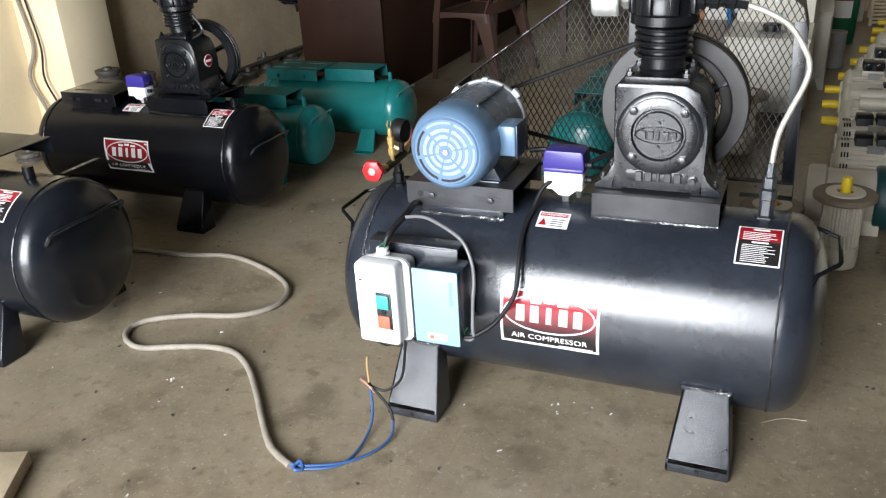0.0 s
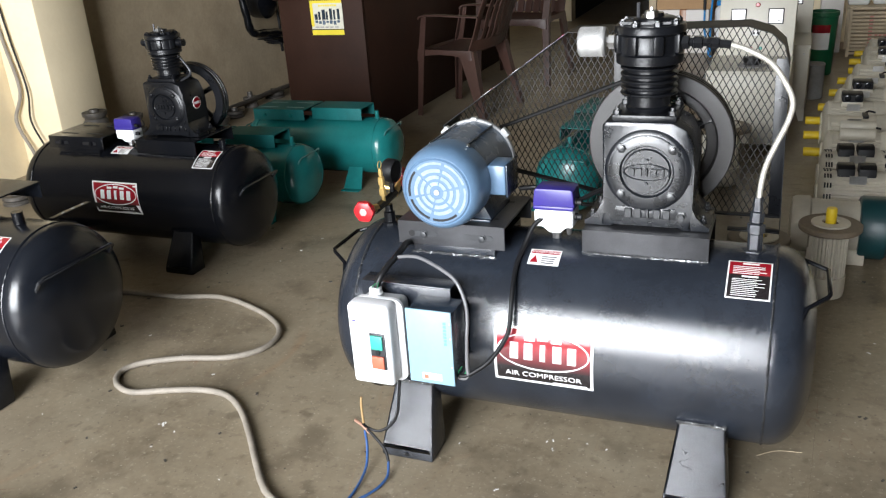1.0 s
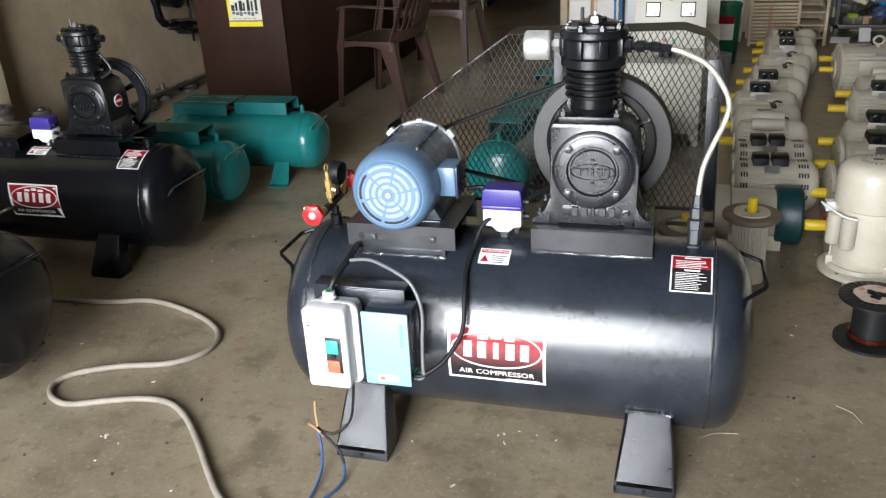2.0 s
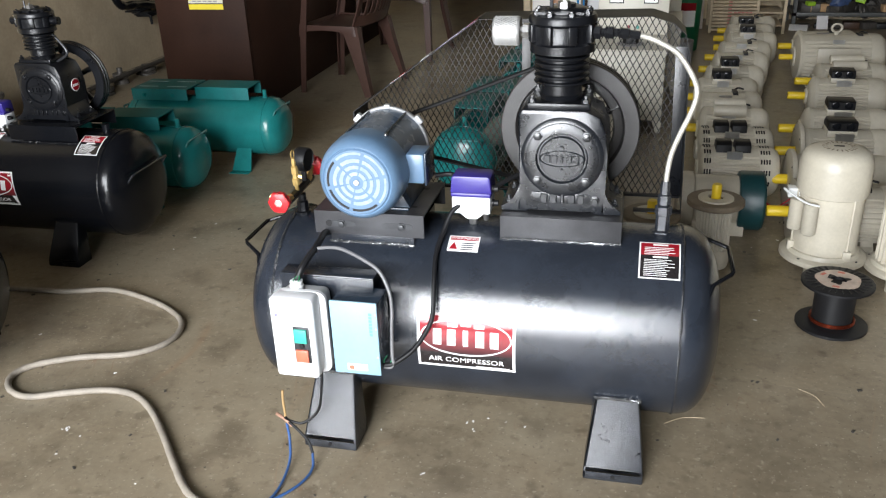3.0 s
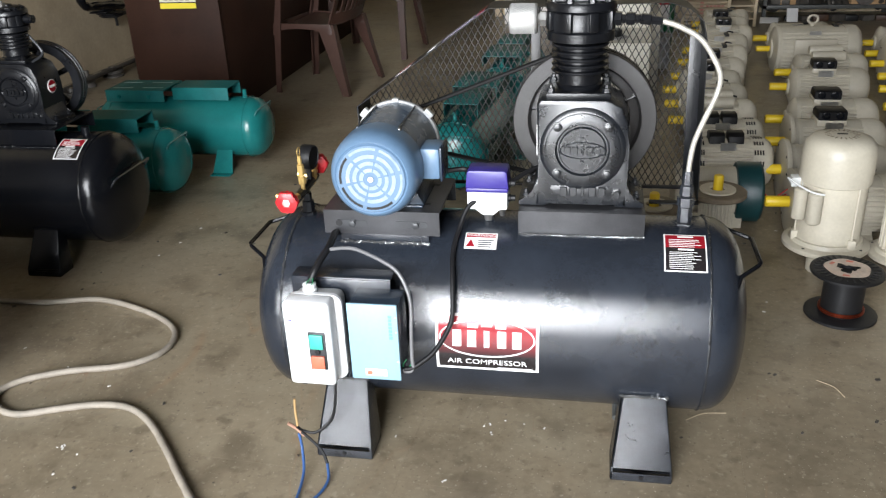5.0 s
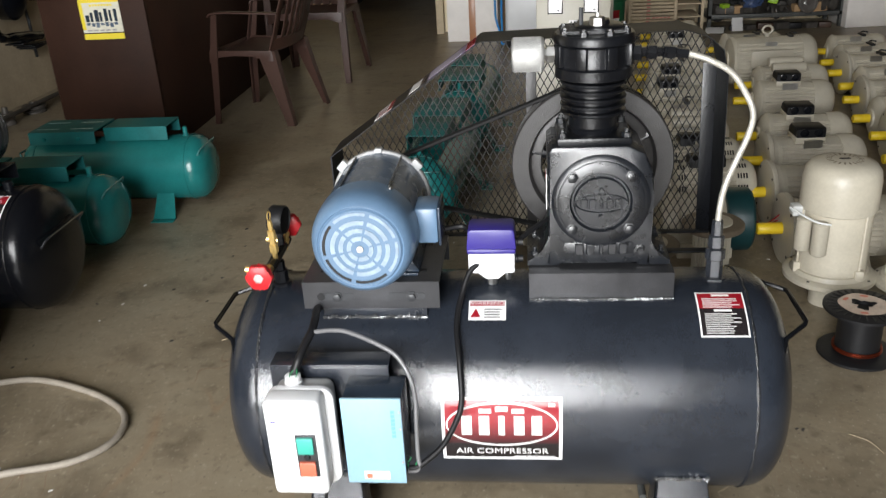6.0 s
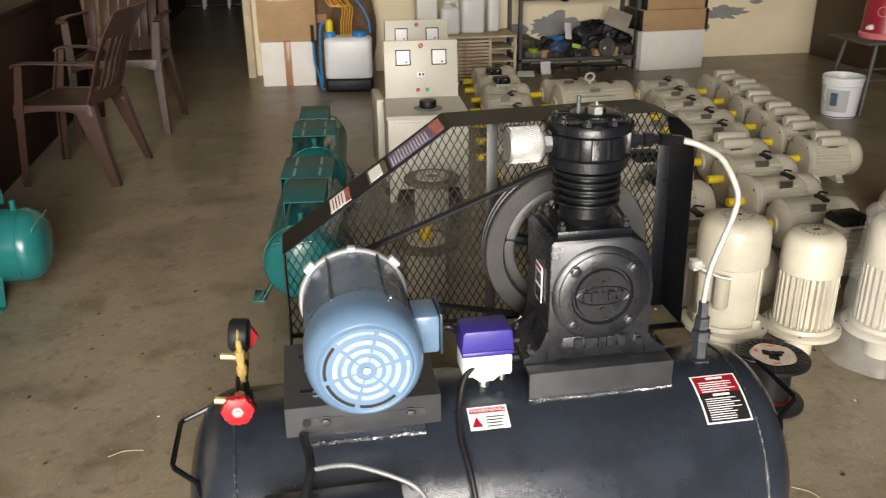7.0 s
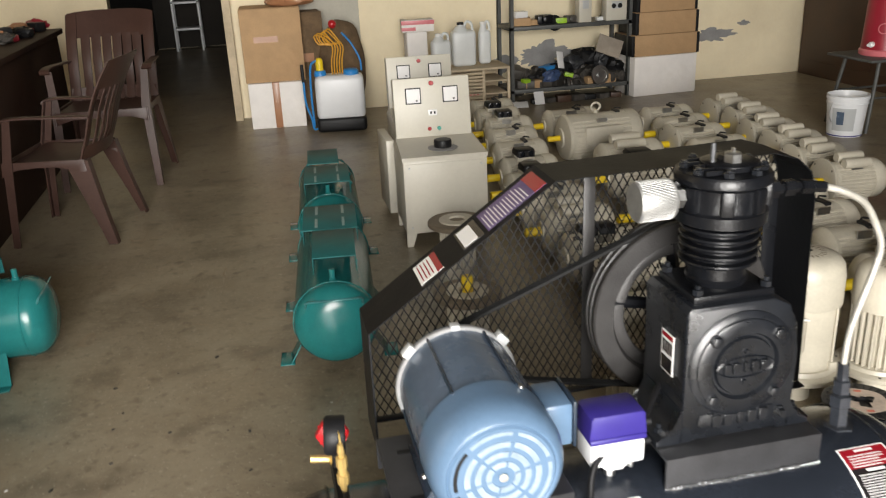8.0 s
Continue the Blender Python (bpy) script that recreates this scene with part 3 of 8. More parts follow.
def bars(bm, put, x0, x1, a0, a1, rows, lift, fill=0.55, ragged=0.35, indent=0.0):
    """Lines of writing too small to read, as plain bars."""
    step = (a1 - a0) / rows
    for k in range(rows):
        end = x1 - (x1 - x0) * random.random() * ragged
        patch(bm, put, x0 + indent, end, a0 + step * k, a0 + step * (k + fill), lift, n=1)


def brand_label(parent, put, R, x0, x1, a0, a1, shear=0.0, lift=0.0012):
    bm = B()
    patch(bm, put, x0, x1, a0, a1, lift, shear=shear)
    lab = part("brand_label", bm, M_LABELW, parent, "red and black brand sticker with white border")
    w, h, mid = x1 - x0, a1 - a0, (x0 + x1) / 2
    e = w * 0.028
    ea = math.degrees(e / R)
    bm = B()
    patch(bm, put, x0 + e, x1 - e, a0 + h * 0.30, a1 - ea, lift + 0.0005, shear=shear)
    part("red_field", bm, M_LABELF, lab)
    bm = B()
    patch(bm, put, x0 + e, x1 - e, a0 + ea, a0 + h * 0.30, lift + 0.0005, shear=shear)
    part("black_field", bm, M_LABELK, lab)
    oa = a0 + h * 0.60
    bm = B()
    bent_oval(bm, put, mid, oa, w * 0.465, h * 0.335, lift + 0.0009)
    part("oval_edge", bm, M_LABELW, lab)
    bm = B()
    bent_oval(bm, put, mid, oa, w * 0.45, h * 0.305, lift + 0.0013)
    part("oval", bm, M_LABELF, lab)
    # the brand word, as five plain blocks, and three wider ones above
    for k in range(5):
        bm = B()
        bx = mid + w * (-0.29 + 0.145 * k)
        hw = w * (0.043 if k != 2 else 0.026)
        patch(bm, put, bx - hw, bx + hw, oa - h * 0.15, oa + h * 0.135, lift + 0.0017, n=3)
        part("brand_block", bm, M_LABELW, lab)
    bm = B()
    for k in range(3):
        t = k - 1
        patch(bm, put, mid + t * w * 0.135 - w * 0.052, mid + t * w * 0.135 + w * 0.052, oa + h * (0.20 - 0.025 * abs(t)), oa + h * (0.268 - 0.03 * abs(t)), lift + 0.0017, n=1)
    part("small_print", bm, M_LABELW, lab)
    bm = B()
    bent_letters(bm, put, R, "AIR COMPRESSOR", math.radians(h * 0.135) * R, mid, a0 + h * 0.165, lift + 0.0011, 1.18)
    patch(bm, put, mid + w * 0.1, x1 - w * 0.06, a0 + h * 0.058, a0 + h * 0.07, lift + 0.0011, n=1)
    part("lettering", bm, M_LABELW, lab)
    bm = B()
    patch(bm, put, x1 - w * 0.115, x1 - w * 0.06, a1 - h * 0.13, a1 - h * 0.085, lift + 0.0011, n=1)
    part("trade_mark", bm, M_LABELW, lab)
    return lab


def notice_label(parent, put, x0, x1, a0, a1, lift=0.0012):
    bm = B()
    patch(bm, put, x0, x1, a0, a1, lift)
    lab = part("notice_label", bm, M_LABELW, parent, "red and black instruction sticker with white lines of text")
    e, h = (x1 - x0) * 0.035, a1 - a0
    bm = B()
    patch(bm, put, x0 + e, x1 - e, a0 + h * 0.60, a1 - h * 0.03, lift + 0.0005)
    part("red_field", bm, M_LABELR, lab)
    bm = B()
    patch(bm, put, x0 + e, x1 - e, a0 + h * 0.03, a0 + h * 0.60, lift + 0.0005)
    part("black_field", bm, M_LABELK, lab)
    bm = B()
    w = x1 - x0
    bars(bm, put, x0 + w * 0.12, x1 - w * 0.1, a0 + h * 0.62, a0 + h * 0.87, 5, lift + 0.0009, 0.3, 0.3)
    bars(bm, put, x0 + w * 0.12, x1 - w * 0.1, a0 + h * 0.07, a0 + h * 0.51, 10, lift + 0.0009, 0.3, 0.4)
    for c in (0.92, 0.55):
        patch(bm, put, x0 + w * 0.33, x1 - w * 0.3, a0 + h * (c - 0.022), a0 + h * (c + 0.022), lift + 0.0009, n=1)
    part("printed_text", bm, M_LABELW, lab)
    return lab


def warning_label(parent, put, R, x0, x1, a0, a1, lift=0.0012):
    bm = B()
    patch(bm, put, x0, x1, a0, a1, lift)
    lab = part("warning_label", bm, M_LABELW, parent, "white warning sticker with a red triangle")
    w, h = x1 - x0, a1 - a0
    bm = B()
    patch(bm, put, x0 + w * 0.04, x1 - w * 0.04, a1 - h * 0.30, a1 - h * 0.06, lift + 0.0004)
    part("red_band", bm, M_LABELR, lab)
    bm = B()
    bent_letters(bm, put, R, "WARNING", math.radians(h * 0.24) * R, (x0 + x1) / 2, a1 - h * 0.18, lift + 0.0008, 1.2)
    part("lettering", bm, M_LABELW, lab)
    bm = B()
    t = [bm.verts.new(put(x0 + w * a, a0 + h * b, lift + 0.0004)) for a, b in ((0.05, 0.12), (0.33, 0.12), (0.19, 0.58))]
    bm.faces.new(t)
    part("warning_triangle", bm, M_LABELR, lab)
    bm = B()
    bars(bm, put, x0 + w * 0.42, x1 - w * 0.06, a0 + h * 0.1, a0 + h * 0.62, 4, lift + 0.0004, 0.4, 0.3)
    part("printed_text", bm, M_RUBBER, lab)
    return lab


def channel(bm, x0, x1, y0, y1, z0, z1, th=0.005):
    """Sheet folded into an upturned channel with its flanges to the front and back."""
    u = [(y0, z0), (y0, z1), (y1, z1), (y1, z0), (y1 - th, z0), (y1 - th, z1 - th), (y0 + th, z1 - th), (y0 + th, z0)]
    return prism(bm, u, x1 - x0, Matrix(((0, 0, 1, x0), (1, 0, 0, 0), (0, 1, 0, 0), (0, 0, 0, 1))), 0.0008)


def slot_outline(cx, cz, half, r, n=8):
    pts = [(cx + half + r * math.cos(a), cz + r * math.sin(a)) for a in [math.pi * (k / n - 0.5) for k in range(n + 1)]]
    return pts + [(cx - half + r * math.cos(a), cz + r * math.sin(a)) for a in [math.pi * (k / n + 0.5) for k in range(n + 1)]]


def motor_base(parent, x0, x1, yh, z0, z1, material, pad=True, slots=(), lines=True):
    bm = B()
    channel(bm, x0, x1, -yh, yh, z0, z1)
    ob = part("motor_base", bm, M_BASE if material is M_TANK else material, parent)
    w = x1 - x0
    for k, c in enumerate((0.24, 0.76)):
        bm = B()
        prism(bm, slot_outline(x0 + w * c, (z0 + z1) / 2 - 0.002, 0.034, 0.008), 0.001, front(0, -yh - 0.0014, 0))
        part("slot", bm, M_GREYIRON if material is M_TANK else M_RUBBER, ob)
        if k == 0 and material is M_TANK:
            bm = B()
            rod(bm, (x0 + w * c - 0.032, -yh - 0.0024, (z0 + z1) / 2 - 0.002), (x0 + w * c - 0.032, -yh - 0.001, (z0 + z1) / 2 - 0.002), 0.009, seg=16)
            part("bolt_hole", bm, M_RUBBER, ob)
        bm = B()
        bx = x0 + w * c + (0.012 if k else 0.004)
        turned(bm, (bx, -yh - 0.001, (z0 + z1) / 2 - 0.002), (bx, -yh - 0.011, (z0 + z1) / 2 - 0.002), [(0.0125, 0), (0.0125, 0.25), (0.009, 0.26), (0.009, 0.9), (0.006, 1)], 6)
        part("bolt", bm, M_GREYIRON if material is M_TANK else material, ob)
    if lines:
        for k in (-1, 1):
            for c in (0.27, 0.73):
                bm = B()
                box(bm, x0 + w * c - 0.05, x0 + w * c + 0.05, k * yh * 0.55 - 0.006, k * yh * 0.55 + 0.006, z1 + 0.0004, z1 + 0.0012)
                part("slot", bm, M_RUBBER, ob)
    if pad:
        bm = B()
        box(bm, x0 + w * 0.13, x1 - w * 0.10, -yh + 0.008, yh - 0.008, z0 - 0.034, z0 + 0.002, 0.002)
        p = part("pad", bm, material, ob)
        bm = B()
        yw = -yh + 0.006
        zs = CZ + math.sqrt(R * R - yw * yw) + 0.0015
        weld_line(bm, (x0 + w * 0.13, yw - 0.001, zs), (x1 - w * 0.10, yw - 0.001, zs), 0.0038, 80)
        part("weld", bm, M_WELD if material is M_TANK else material, ob)
    return ob


def pump_base(parent, x0, x1, y0, y1, z0, z1, material, weld=True):
    bm = B()
    channel(bm, x0, x1, y0, y1, z0, z1)
    ob = part("pump_base", bm, M_BASE if material is M_TANK else material, parent)
    if weld:
        bm = B()
        zs = CZ + math.sqrt(R * R - y0 * y0) + 0.0015
        weld_line(bm, (x0, y0 - 0.002, zs), (x1, y0 - 0.002, zs), 0.0034, 90)
        part("weld", bm, M_WELD if material is M_TANK else material, ob)
    return ob


def pump(parent, cx, y0, material, metal):
    """The single-cylinder pump: cast crankcase with a round front cover, finned barrel and ribbed head. y0 is its front face."""
    zb = 0.634
    bm = B()
    case = [(-0.112, 0.002), (-0.106, 0.05), (-0.110, 0.262), (-0.100, 0.272), (0.058, 0.272), (0.092, 0.255), (0.110, 0.215), (0.114, 0.16), (0.106, 0.05), (0.112, 0.002), (0.082, 0.002), (0.066, 0.013), (-0.066, 0.013), (-0.082, 0.002)]
    prism(bm, case, 0.165, front(cx, y0, zb), 0.006)
    ob = part("crankcase", bm, material, parent)
    for s in (-1, 1):
        bm = B()
        prism(bm, [(s * 0.085, 0.0), (s * 0.155, 0.0), (s * 0.155, 0.014), (s * 0.137, 0.018), (s * 0.120, 0.034), (s * 0.1095, 0.07), (s * 0.09, 0.07)], 0.15, front(cx, y0 + 0.002, zb), 0.003)
        part("mounting_lug", bm, material, ob)
    for s in (-1, 1):
        for yy in (0.03, 0.13):
            bm = B()
            turned(bm, (cx + s * 0.138, y0 + yy, zb + 0.014), (cx + s * 0.138, y0 + yy, zb + 0.034), [(0.013, 0), (0.013, 0.12), (0.009, 0.13), (0.009, 0.55), (0.005, 0.56), (0.005, 1)], 6)
            part("bolt", bm, metal, ob)
    cz = 0.152 + zb
    c = Vector((cx + 0.002, y0, cz))
    bm = B()
    turned(bm, c + Vector((0, 0.004, 0)), c + Vector((0, -0.014, 0)), [(0.104, 0), (0.104, 0.35), (0.096, 0.72), (0.092, 0.74), (0.092, 0.9), (0.089, 1), (0.066, 1), (0.062, 0.55), (0.058, 0.55), (0.055, 0.92), (0.001, 0.92)], 56)
    cover = part("front_cover", bm, material, ob)
    for sx in (-1, 1):
        for sz in (-1, 1):
            bm = B()
            b = c + Vector((sx * 0.0605, -0.012, sz * 0.0585))
            turned(bm, b, b + Vector((0, -0.011, 0)), [(0.013, 0), (0.013, 0.3), (0.0105, 0.34), (0.0105, 0.9), (0.008, 1)], 6)
            part("bolt", bm, metal, cover)
    bm = B()
    torus(bm, None, 0.055, 0.0028, front(c.x, c.y - 0.0135, c.z) @ Matrix.Diagonal((1, 0.37, 1, 1)), 48, 8)
    part("cast_badge", bm, metal, cover)
    for k in range(5):
        bm = B()
        bx = -0.036 + 0.018 * k
        box(bm, c.x + bx - (0.007 if k != 2 else 0.003), c.x + bx + (0.007 if k != 2 else 0.003), c.y - 0.019, c.y - 0.0125, c.z - 0.0105, c.z + 0.0105, 0.0012, seg=1)
        part("cast_letter_block", bm, metal, cover)
    for k in range(5):
        bm = B()
        bx = -0.044 + 0.0235 * k
        box(bm, c.x + bx - (0.0088 if k != 2 else 0.004), c.x + bx + (0.0088 if k != 2 else 0.004), y0 - 0.0085, y0 + 0.001, zb + 0.030, zb + 0.055, 0.0015, seg=1)
        part("cast_letter_block", bm, metal, cover)
    bm = B()
    prism(bm, [(-0.072, 0), (0.072, 0), (0.078, 0.014), (0.072, 0.028), (-0.072, 0.028), (-0.078, 0.014)], 0.003, front(cx, y0 - 0.003, zb + 0.0285), 0.001)
    part("cast_name_bar", bm, material, cover)
    for s in (0.03, -0.03):
        bm = B()
        turned(bm, c + Vector((0, -0.012, s)), c + Vector((0, -0.017, s)), [(0.0055, 0), (0.004, 1)], 10)
        part("cast_boss", bm, material, cover)
    bm = B()
    turned(bm, (cx + 0.088, y0 + 0.002, zb + 0.04), (cx + 0.088, y0 - 0.016, zb + 0.04), [(0.012, 0), (0.012, 0.4), (0.008, 0.45), (0.008, 1)], 6)
    part("drain_plug", bm, metal, ob)
    # barrel
    bx, by = cx - 0.012, y0 + 0.085
    z = zb + 0.27
    bm = B()
    box(bm, bx - 0.078, bx + 0.078, by - 0.07, by + 0.07, z, z + 0.016, 0.004)
    fins = [(0.052, z + 0.016), (0.056, z + 0.026), (0.052, z + 0.03), (0.052, z + 0.055)]
    zz = z + 0.055
    for k in range(5):
        fins += [(0.056, zz), (0.068, zz + 0.002), (0.0695, zz + 0.005), (0.068, zz + 0.008), (0.056, zz + 0.010)]
        zz += 0.0155
    fins += [(0.056, zz + 0.004)]
    lathe(bm, fins, Matrix.Translation((bx, by, 0)), 48)
    part("cylinder_barrel", bm, M_CASTB, ob)
    for sx in (-1, 1):
        for sy in (-1, 1):
            bm = B()
            turned(bm, (bx + sx * 0.066, by + sy * 0.058, z + 0.014), (bx + sx * 0.066, by + sy * 0.058, z + 0.034), [(0.010, 0), (0.010, 0.6), (0.005, 0.62), (0.005, 1)], 6)
            part("bolt", bm, metal, ob)
    # head
    hz = zz - 0.004
    bm = B()
    lathe(bm, [(0.066, hz), (0.080, hz + 0.006), (0.080, hz + 0.026), (0.075, hz + 0.029), (0.073, hz + 0.032), (0.073, hz + 0.070), (0.080, hz + 0.074), (0.084, hz + 0.078), (0.084, hz + 0.090), (0.080, hz + 0.096), (0.03, hz + 0.1), (0.001, hz + 0.1)], Matrix.Translation((bx, by, 0)), 48)
    head = part("cylinder_head", bm, M_CASTB, ob)
    for k in range(8):
        a = 2 * math.pi * (k + 0.5) / 8
        m = Matrix.Translation((bx, by, 0)) @ Matrix.Rotation(a, 4, "Z")
        bm = B()
        box(bm, 0.070, 0.0845, -0.012, 0.012, hz + 0.03, hz + 0.075, 0.004, m)
        part("rib", bm, M_CASTB, head)
        bm = B()
        p = m @ Vector((0.067, 0, hz + 0.095))
        turned(bm, p, p + Vector((0, 0, 0.014)), [(0.0095, 0), (0.0095, 0.7), (0.006, 0.75), (0.005, 1)], 6)
        part("bolt", bm, metal, head)
    bm = B()
    lathe(bm, [(0.05, hz + 0.099), (0.05, hz + 0.108), (0.044, hz + 0.111), (0.022, hz + 0.112), (0.02, hz + 0.12), (0.001, hz + 0.12)], Matrix.Translation((bx + 0.01, by, 0)), 32)
    for k in range(5):
        box(bm, bx - 0.06, bx + 0.055, by - 0.05 + 0.022 * k, by - 0.044 + 0.022 * k, hz + 0.098, hz + 0.106, 0.001, seg=1)
    part("valve_cap", bm, M_CASTB, head)
    bm = B()
    turned(bm, (bx + 0.004, by - 0.02, hz + 0.11), (bx + 0.004, by - 0.02, hz + 0.136), [(0.016, 0), (0.016, 0.6), (0.013, 0.7), (0.004, 0.72), (0.004, 1)], 6)
    part("cap_nut", bm, M_STEEL, head)
    bm = B()
    rod(bm, (bx - 0.028, by - 0.01, hz + 0.098), (bx - 0.028, by - 0.01, hz + 0.145), 0.0045, seg=8)
    part("stud", bm, M_GREYIRON, head)
    return ob, bx, by, hz


def upright_plate(bm, x0, x1, y0, y1, z0, z1, r):
    """A plate across y with rounded corners in its outline."""
    ring = []
    for cx, cz, a0 in ((x1 - r, z1 - r, 0), (x0 + r, z1 - r, 90), (x0 + r, z0 + r, 180), (x1 - r, z0 + r, 270)):
        for k in range(7):
            a = math.radians(a0 + 15 * k)
            ring.append((cx + r * math.cos(a), cz + r * math.sin(a)))
    loops = []
    mx, mz = (x0 + x1) / 2, (z0 + z1) / 2
    for y, s in ((y0, 0.96), (y0 + 0.003, 1.0), (y1, 1.0)):
        loops.append([bm.verts.new((mx + (x - mx) * s, y, mz + (z - mz) * s)) for x, z in ring])
    n = len(ring)
    for p, q in zip(loops, loops[1:]):
        for i in range(n):
            bm.faces.new((p[i], p[(i + 1) % n], q[(i + 1) % n], q[i]))
    bm.faces.new(loops[0][::-1])
    bm.faces.new(loops[-1])
    bmesh.ops.recalc_face_normals(bm, faces=bm.faces[:])


def flywheel(parent, c, Rw, material, rim_material, y_half=0.028, spokes=5, web=False):
    bm = B()
    a, b = Vector(c) + Vector((0, -y_half, 0)), Vector(c) + Vector((0, y_half, 0))
    turned(bm, a, b, [(Rw - 0.04, 0), (Rw - 0.003, 0), (Rw, 0.06), (Rw, 0.25), (Rw - 0.011, 0.33), (Rw, 0.42), (Rw, 0.58), (Rw - 0.011, 0.67), (Rw, 0.75), (Rw, 0.94), (Rw - 0.003, 1), (Rw - 0.04, 1), (Rw - 0.046, 0.8), (Rw - 0.046, 0.2), (Rw - 0.04, 0)], 72, False)
    ob = part("flywheel", bm, rim_material, parent)
    for k in range(spokes):
        t = 2 * math.pi * (k + 0.35) / spokes
        d = Vector((math.cos(t), 0, math.sin(t)))
        bm = B()
        tube(bm, [Vector(c) + d * 0.03, Vector(c) + d * (Rw - 0.04)], 0.013, 8, curve=False)
        part("spoke", bm, material, ob)
    if web:
        bm = B()
        turned(bm, Vector(c) + Vector((0, -0.012, 0)), Vector(c) + Vector((0, -0.004, 0)), [(0.118, 0.5), (0.121, 0), (Rw - 0.052, 0), (Rw - 0.044, 0.6), (Rw - 0.044, 1), (0.121, 1), (0.118, 0.5)], 48, False)
        part("web", bm, rim_material, ob)
    bm = B()
    turned(bm, a - Vector((0, 0.005, 0)), b, [(0.012, 0), (0.034, 0), (0.038, 0.1), (0.038, 1)], 28)
    part("hub", bm, material, ob)
    return ob


def tank_body(parent, material, R=R, half=0.532, depth=0.110, cz=CZ, weld=None):
    bm = B()
    dished(bm, R, half, depth, cz)
    ob = part("tank", bm, material, parent, sharp=60)
    for s in (-1, 1):
        bm = B()
        weld_ring(bm, s * half, R, cz)
        part("weld_seam", bm, weld or material, ob)
    return ob


def guard(parent):
    """The belt guard: a strip of flat steel bent to an outline, with expanded mesh across its far side."""
    g = [(-0.42, 0.815), (-0.042, 1.082), (0.42, 1.092), (0.475, 1.075), (0.508, 1.045), (0.522, 0.99), (0.533, 0.55), (-0.42, 0.55)]
    yn, yf = 0.215, 0.345
    bm = B()
    th = 0.003
    n = len(g)
    cx, cz = sum(p[0] for p in g) / n, sum(p[1] for p in g) / n
    inner = [(cx + (x - cx) * 0.994, cz + (z - cz) * 0.994) for x, z in g]
    ring = []
    for pts in (g, inner):
        for yy in (yn, yf):
            ring.append([bm.verts.new((x, yy, z)) for x, z in pts])
    on, of, inn, inf = ring
    for k in range(n - 1):
        if k == n - 2:
            continue
        bm.faces.new((on[k], on[k + 1], of[k + 1], of[k]))
        bm.faces.new((inn[k], inn[k + 1], inf[k + 1], inf[k]))
        bm.faces.new((on[k], on[k + 1], inn[k + 1], inn[k]))
        bm.faces.new((of[k], of[k + 1], inf[k + 1], inf[k]))
    k = n - 1
    bm.faces.new((on[k], on[0], of[0], of[k]))
    bm.faces.new((inn[k], inn[0], inf[0], inf[k]))
    bm.faces.new((on[k], on[0], inn[0], inn[k]))
    bm.faces.new((of[k], of[0], inf[0], inf[k]))
    strip = part("belt_guard", bm, M_MESH, parent, "black steel belt guard with diamond mesh", sharp=30)
    # diamond mesh, clipped to the outline
    bm = B()
    pitch, rise = 0.0185, 0.034

    def clip(p, d):
        lo, hi = -9.0, 9.0
        for k in range(n):
            ax, az = g[k]
            bx2, bz2 = g[(k + 1) % n]
            ex, ez = bx2 - ax, bz2 - az
            nx, nz = ez, -ex
            if nx * (cx - ax) + nz * (cz - az) < 0:
                nx, nz = -nx, -nz
            num, den = nx * (p[0] - ax) + nz * (p[1] - az), nx * d[0] + nz * d[1]
            if abs(den) < 1e-9:
                if num < 0:
                    return None
                continue
            t = -num / den
            if den > 0:
                lo = max(lo, t)
            else:
                hi = min(hi, t)
        return (lo, hi) if lo < hi else None

    for s in (-1, 1):
        d = (pitch / 2 / math.hypot(pitch / 2, rise / 2) * s, rise / 2 / math.hypot(pitch / 2, rise / 2))
        x = -0.42 - 0.5
        while x < 0.6 + 0.5:
            r = clip((x, 0.80), d)
            x += pitch
            if not r:
                continue
            (p0x, p0z), (p1x, p1z) = ((x - pitch + d[0] * t, 0.80 + d[1] * t) for t in r)
            wx, wz = -d[1] * 0.0011, d[0] * 0.0011
            y = yf - 0.003 + 0.0012 * s
            vs = []
            for yy in (y - 0.0012, y + 0.0012):
                vs += [bm.verts.new(c) for c in ((p0x - wx, yy, p0z - wz), (p0x + wx, yy, p0z + wz), (p1x + wx, yy, p1z + wz), (p1x - wx, yy, p1z - wz))]
            for q in ((0, 1, 2, 3), (4, 5, 6, 7), (0, 1, 5, 4), (1, 2, 6, 5), (2, 3, 7, 6), (3, 0, 4, 7)):
                bm.faces.new([vs[i] for i in q])
    part("mesh_panel", bm, M_MESH, strip, "diamond-shaped expanded steel mesh", sharp=20)
    bm = B()
    box(bm, 0.062, 0.088, yf - 0.012, yf - 0.008, 0.56, 1.082, 0.001)
    part("brace", bm, M_WHEEL, strip)
    bm = B()
    prism(bm, [(0.488, 0.99), (0.522, 0.99), (0.533, 0.55), (0.499, 0.55)], 0.003, front(0, yf - 0.006, 0), 0.001)
    part("flange", bm, M_CASTB, strip)
    bm = B()
    box(bm, 0.40, 0.532, 0.19, 0.215, 0.555, 0.559, 0.001)
    box(bm, -0.42, 0.53, yf - 0.02, yf - 0.002, 0.55, 0.556, 0.001)
    part("support_bar", bm, M_MESH, strip)
    # stickers on the sloping top strip
    a, b = Vector((-0.42, 0, 0.815)), Vector((-0.042, 0, 1.082))
    d = (b - a).normalized()
    nrm = Vector((-d.z, 0, d.x))

    def on_strip(bm, t0, t1, y0, y1, lift):
        c = [a.lerp(b, t) + nrm * lift + Vector((0, y, 0)) for t in (t0, t1) for y in (y0, y1)]
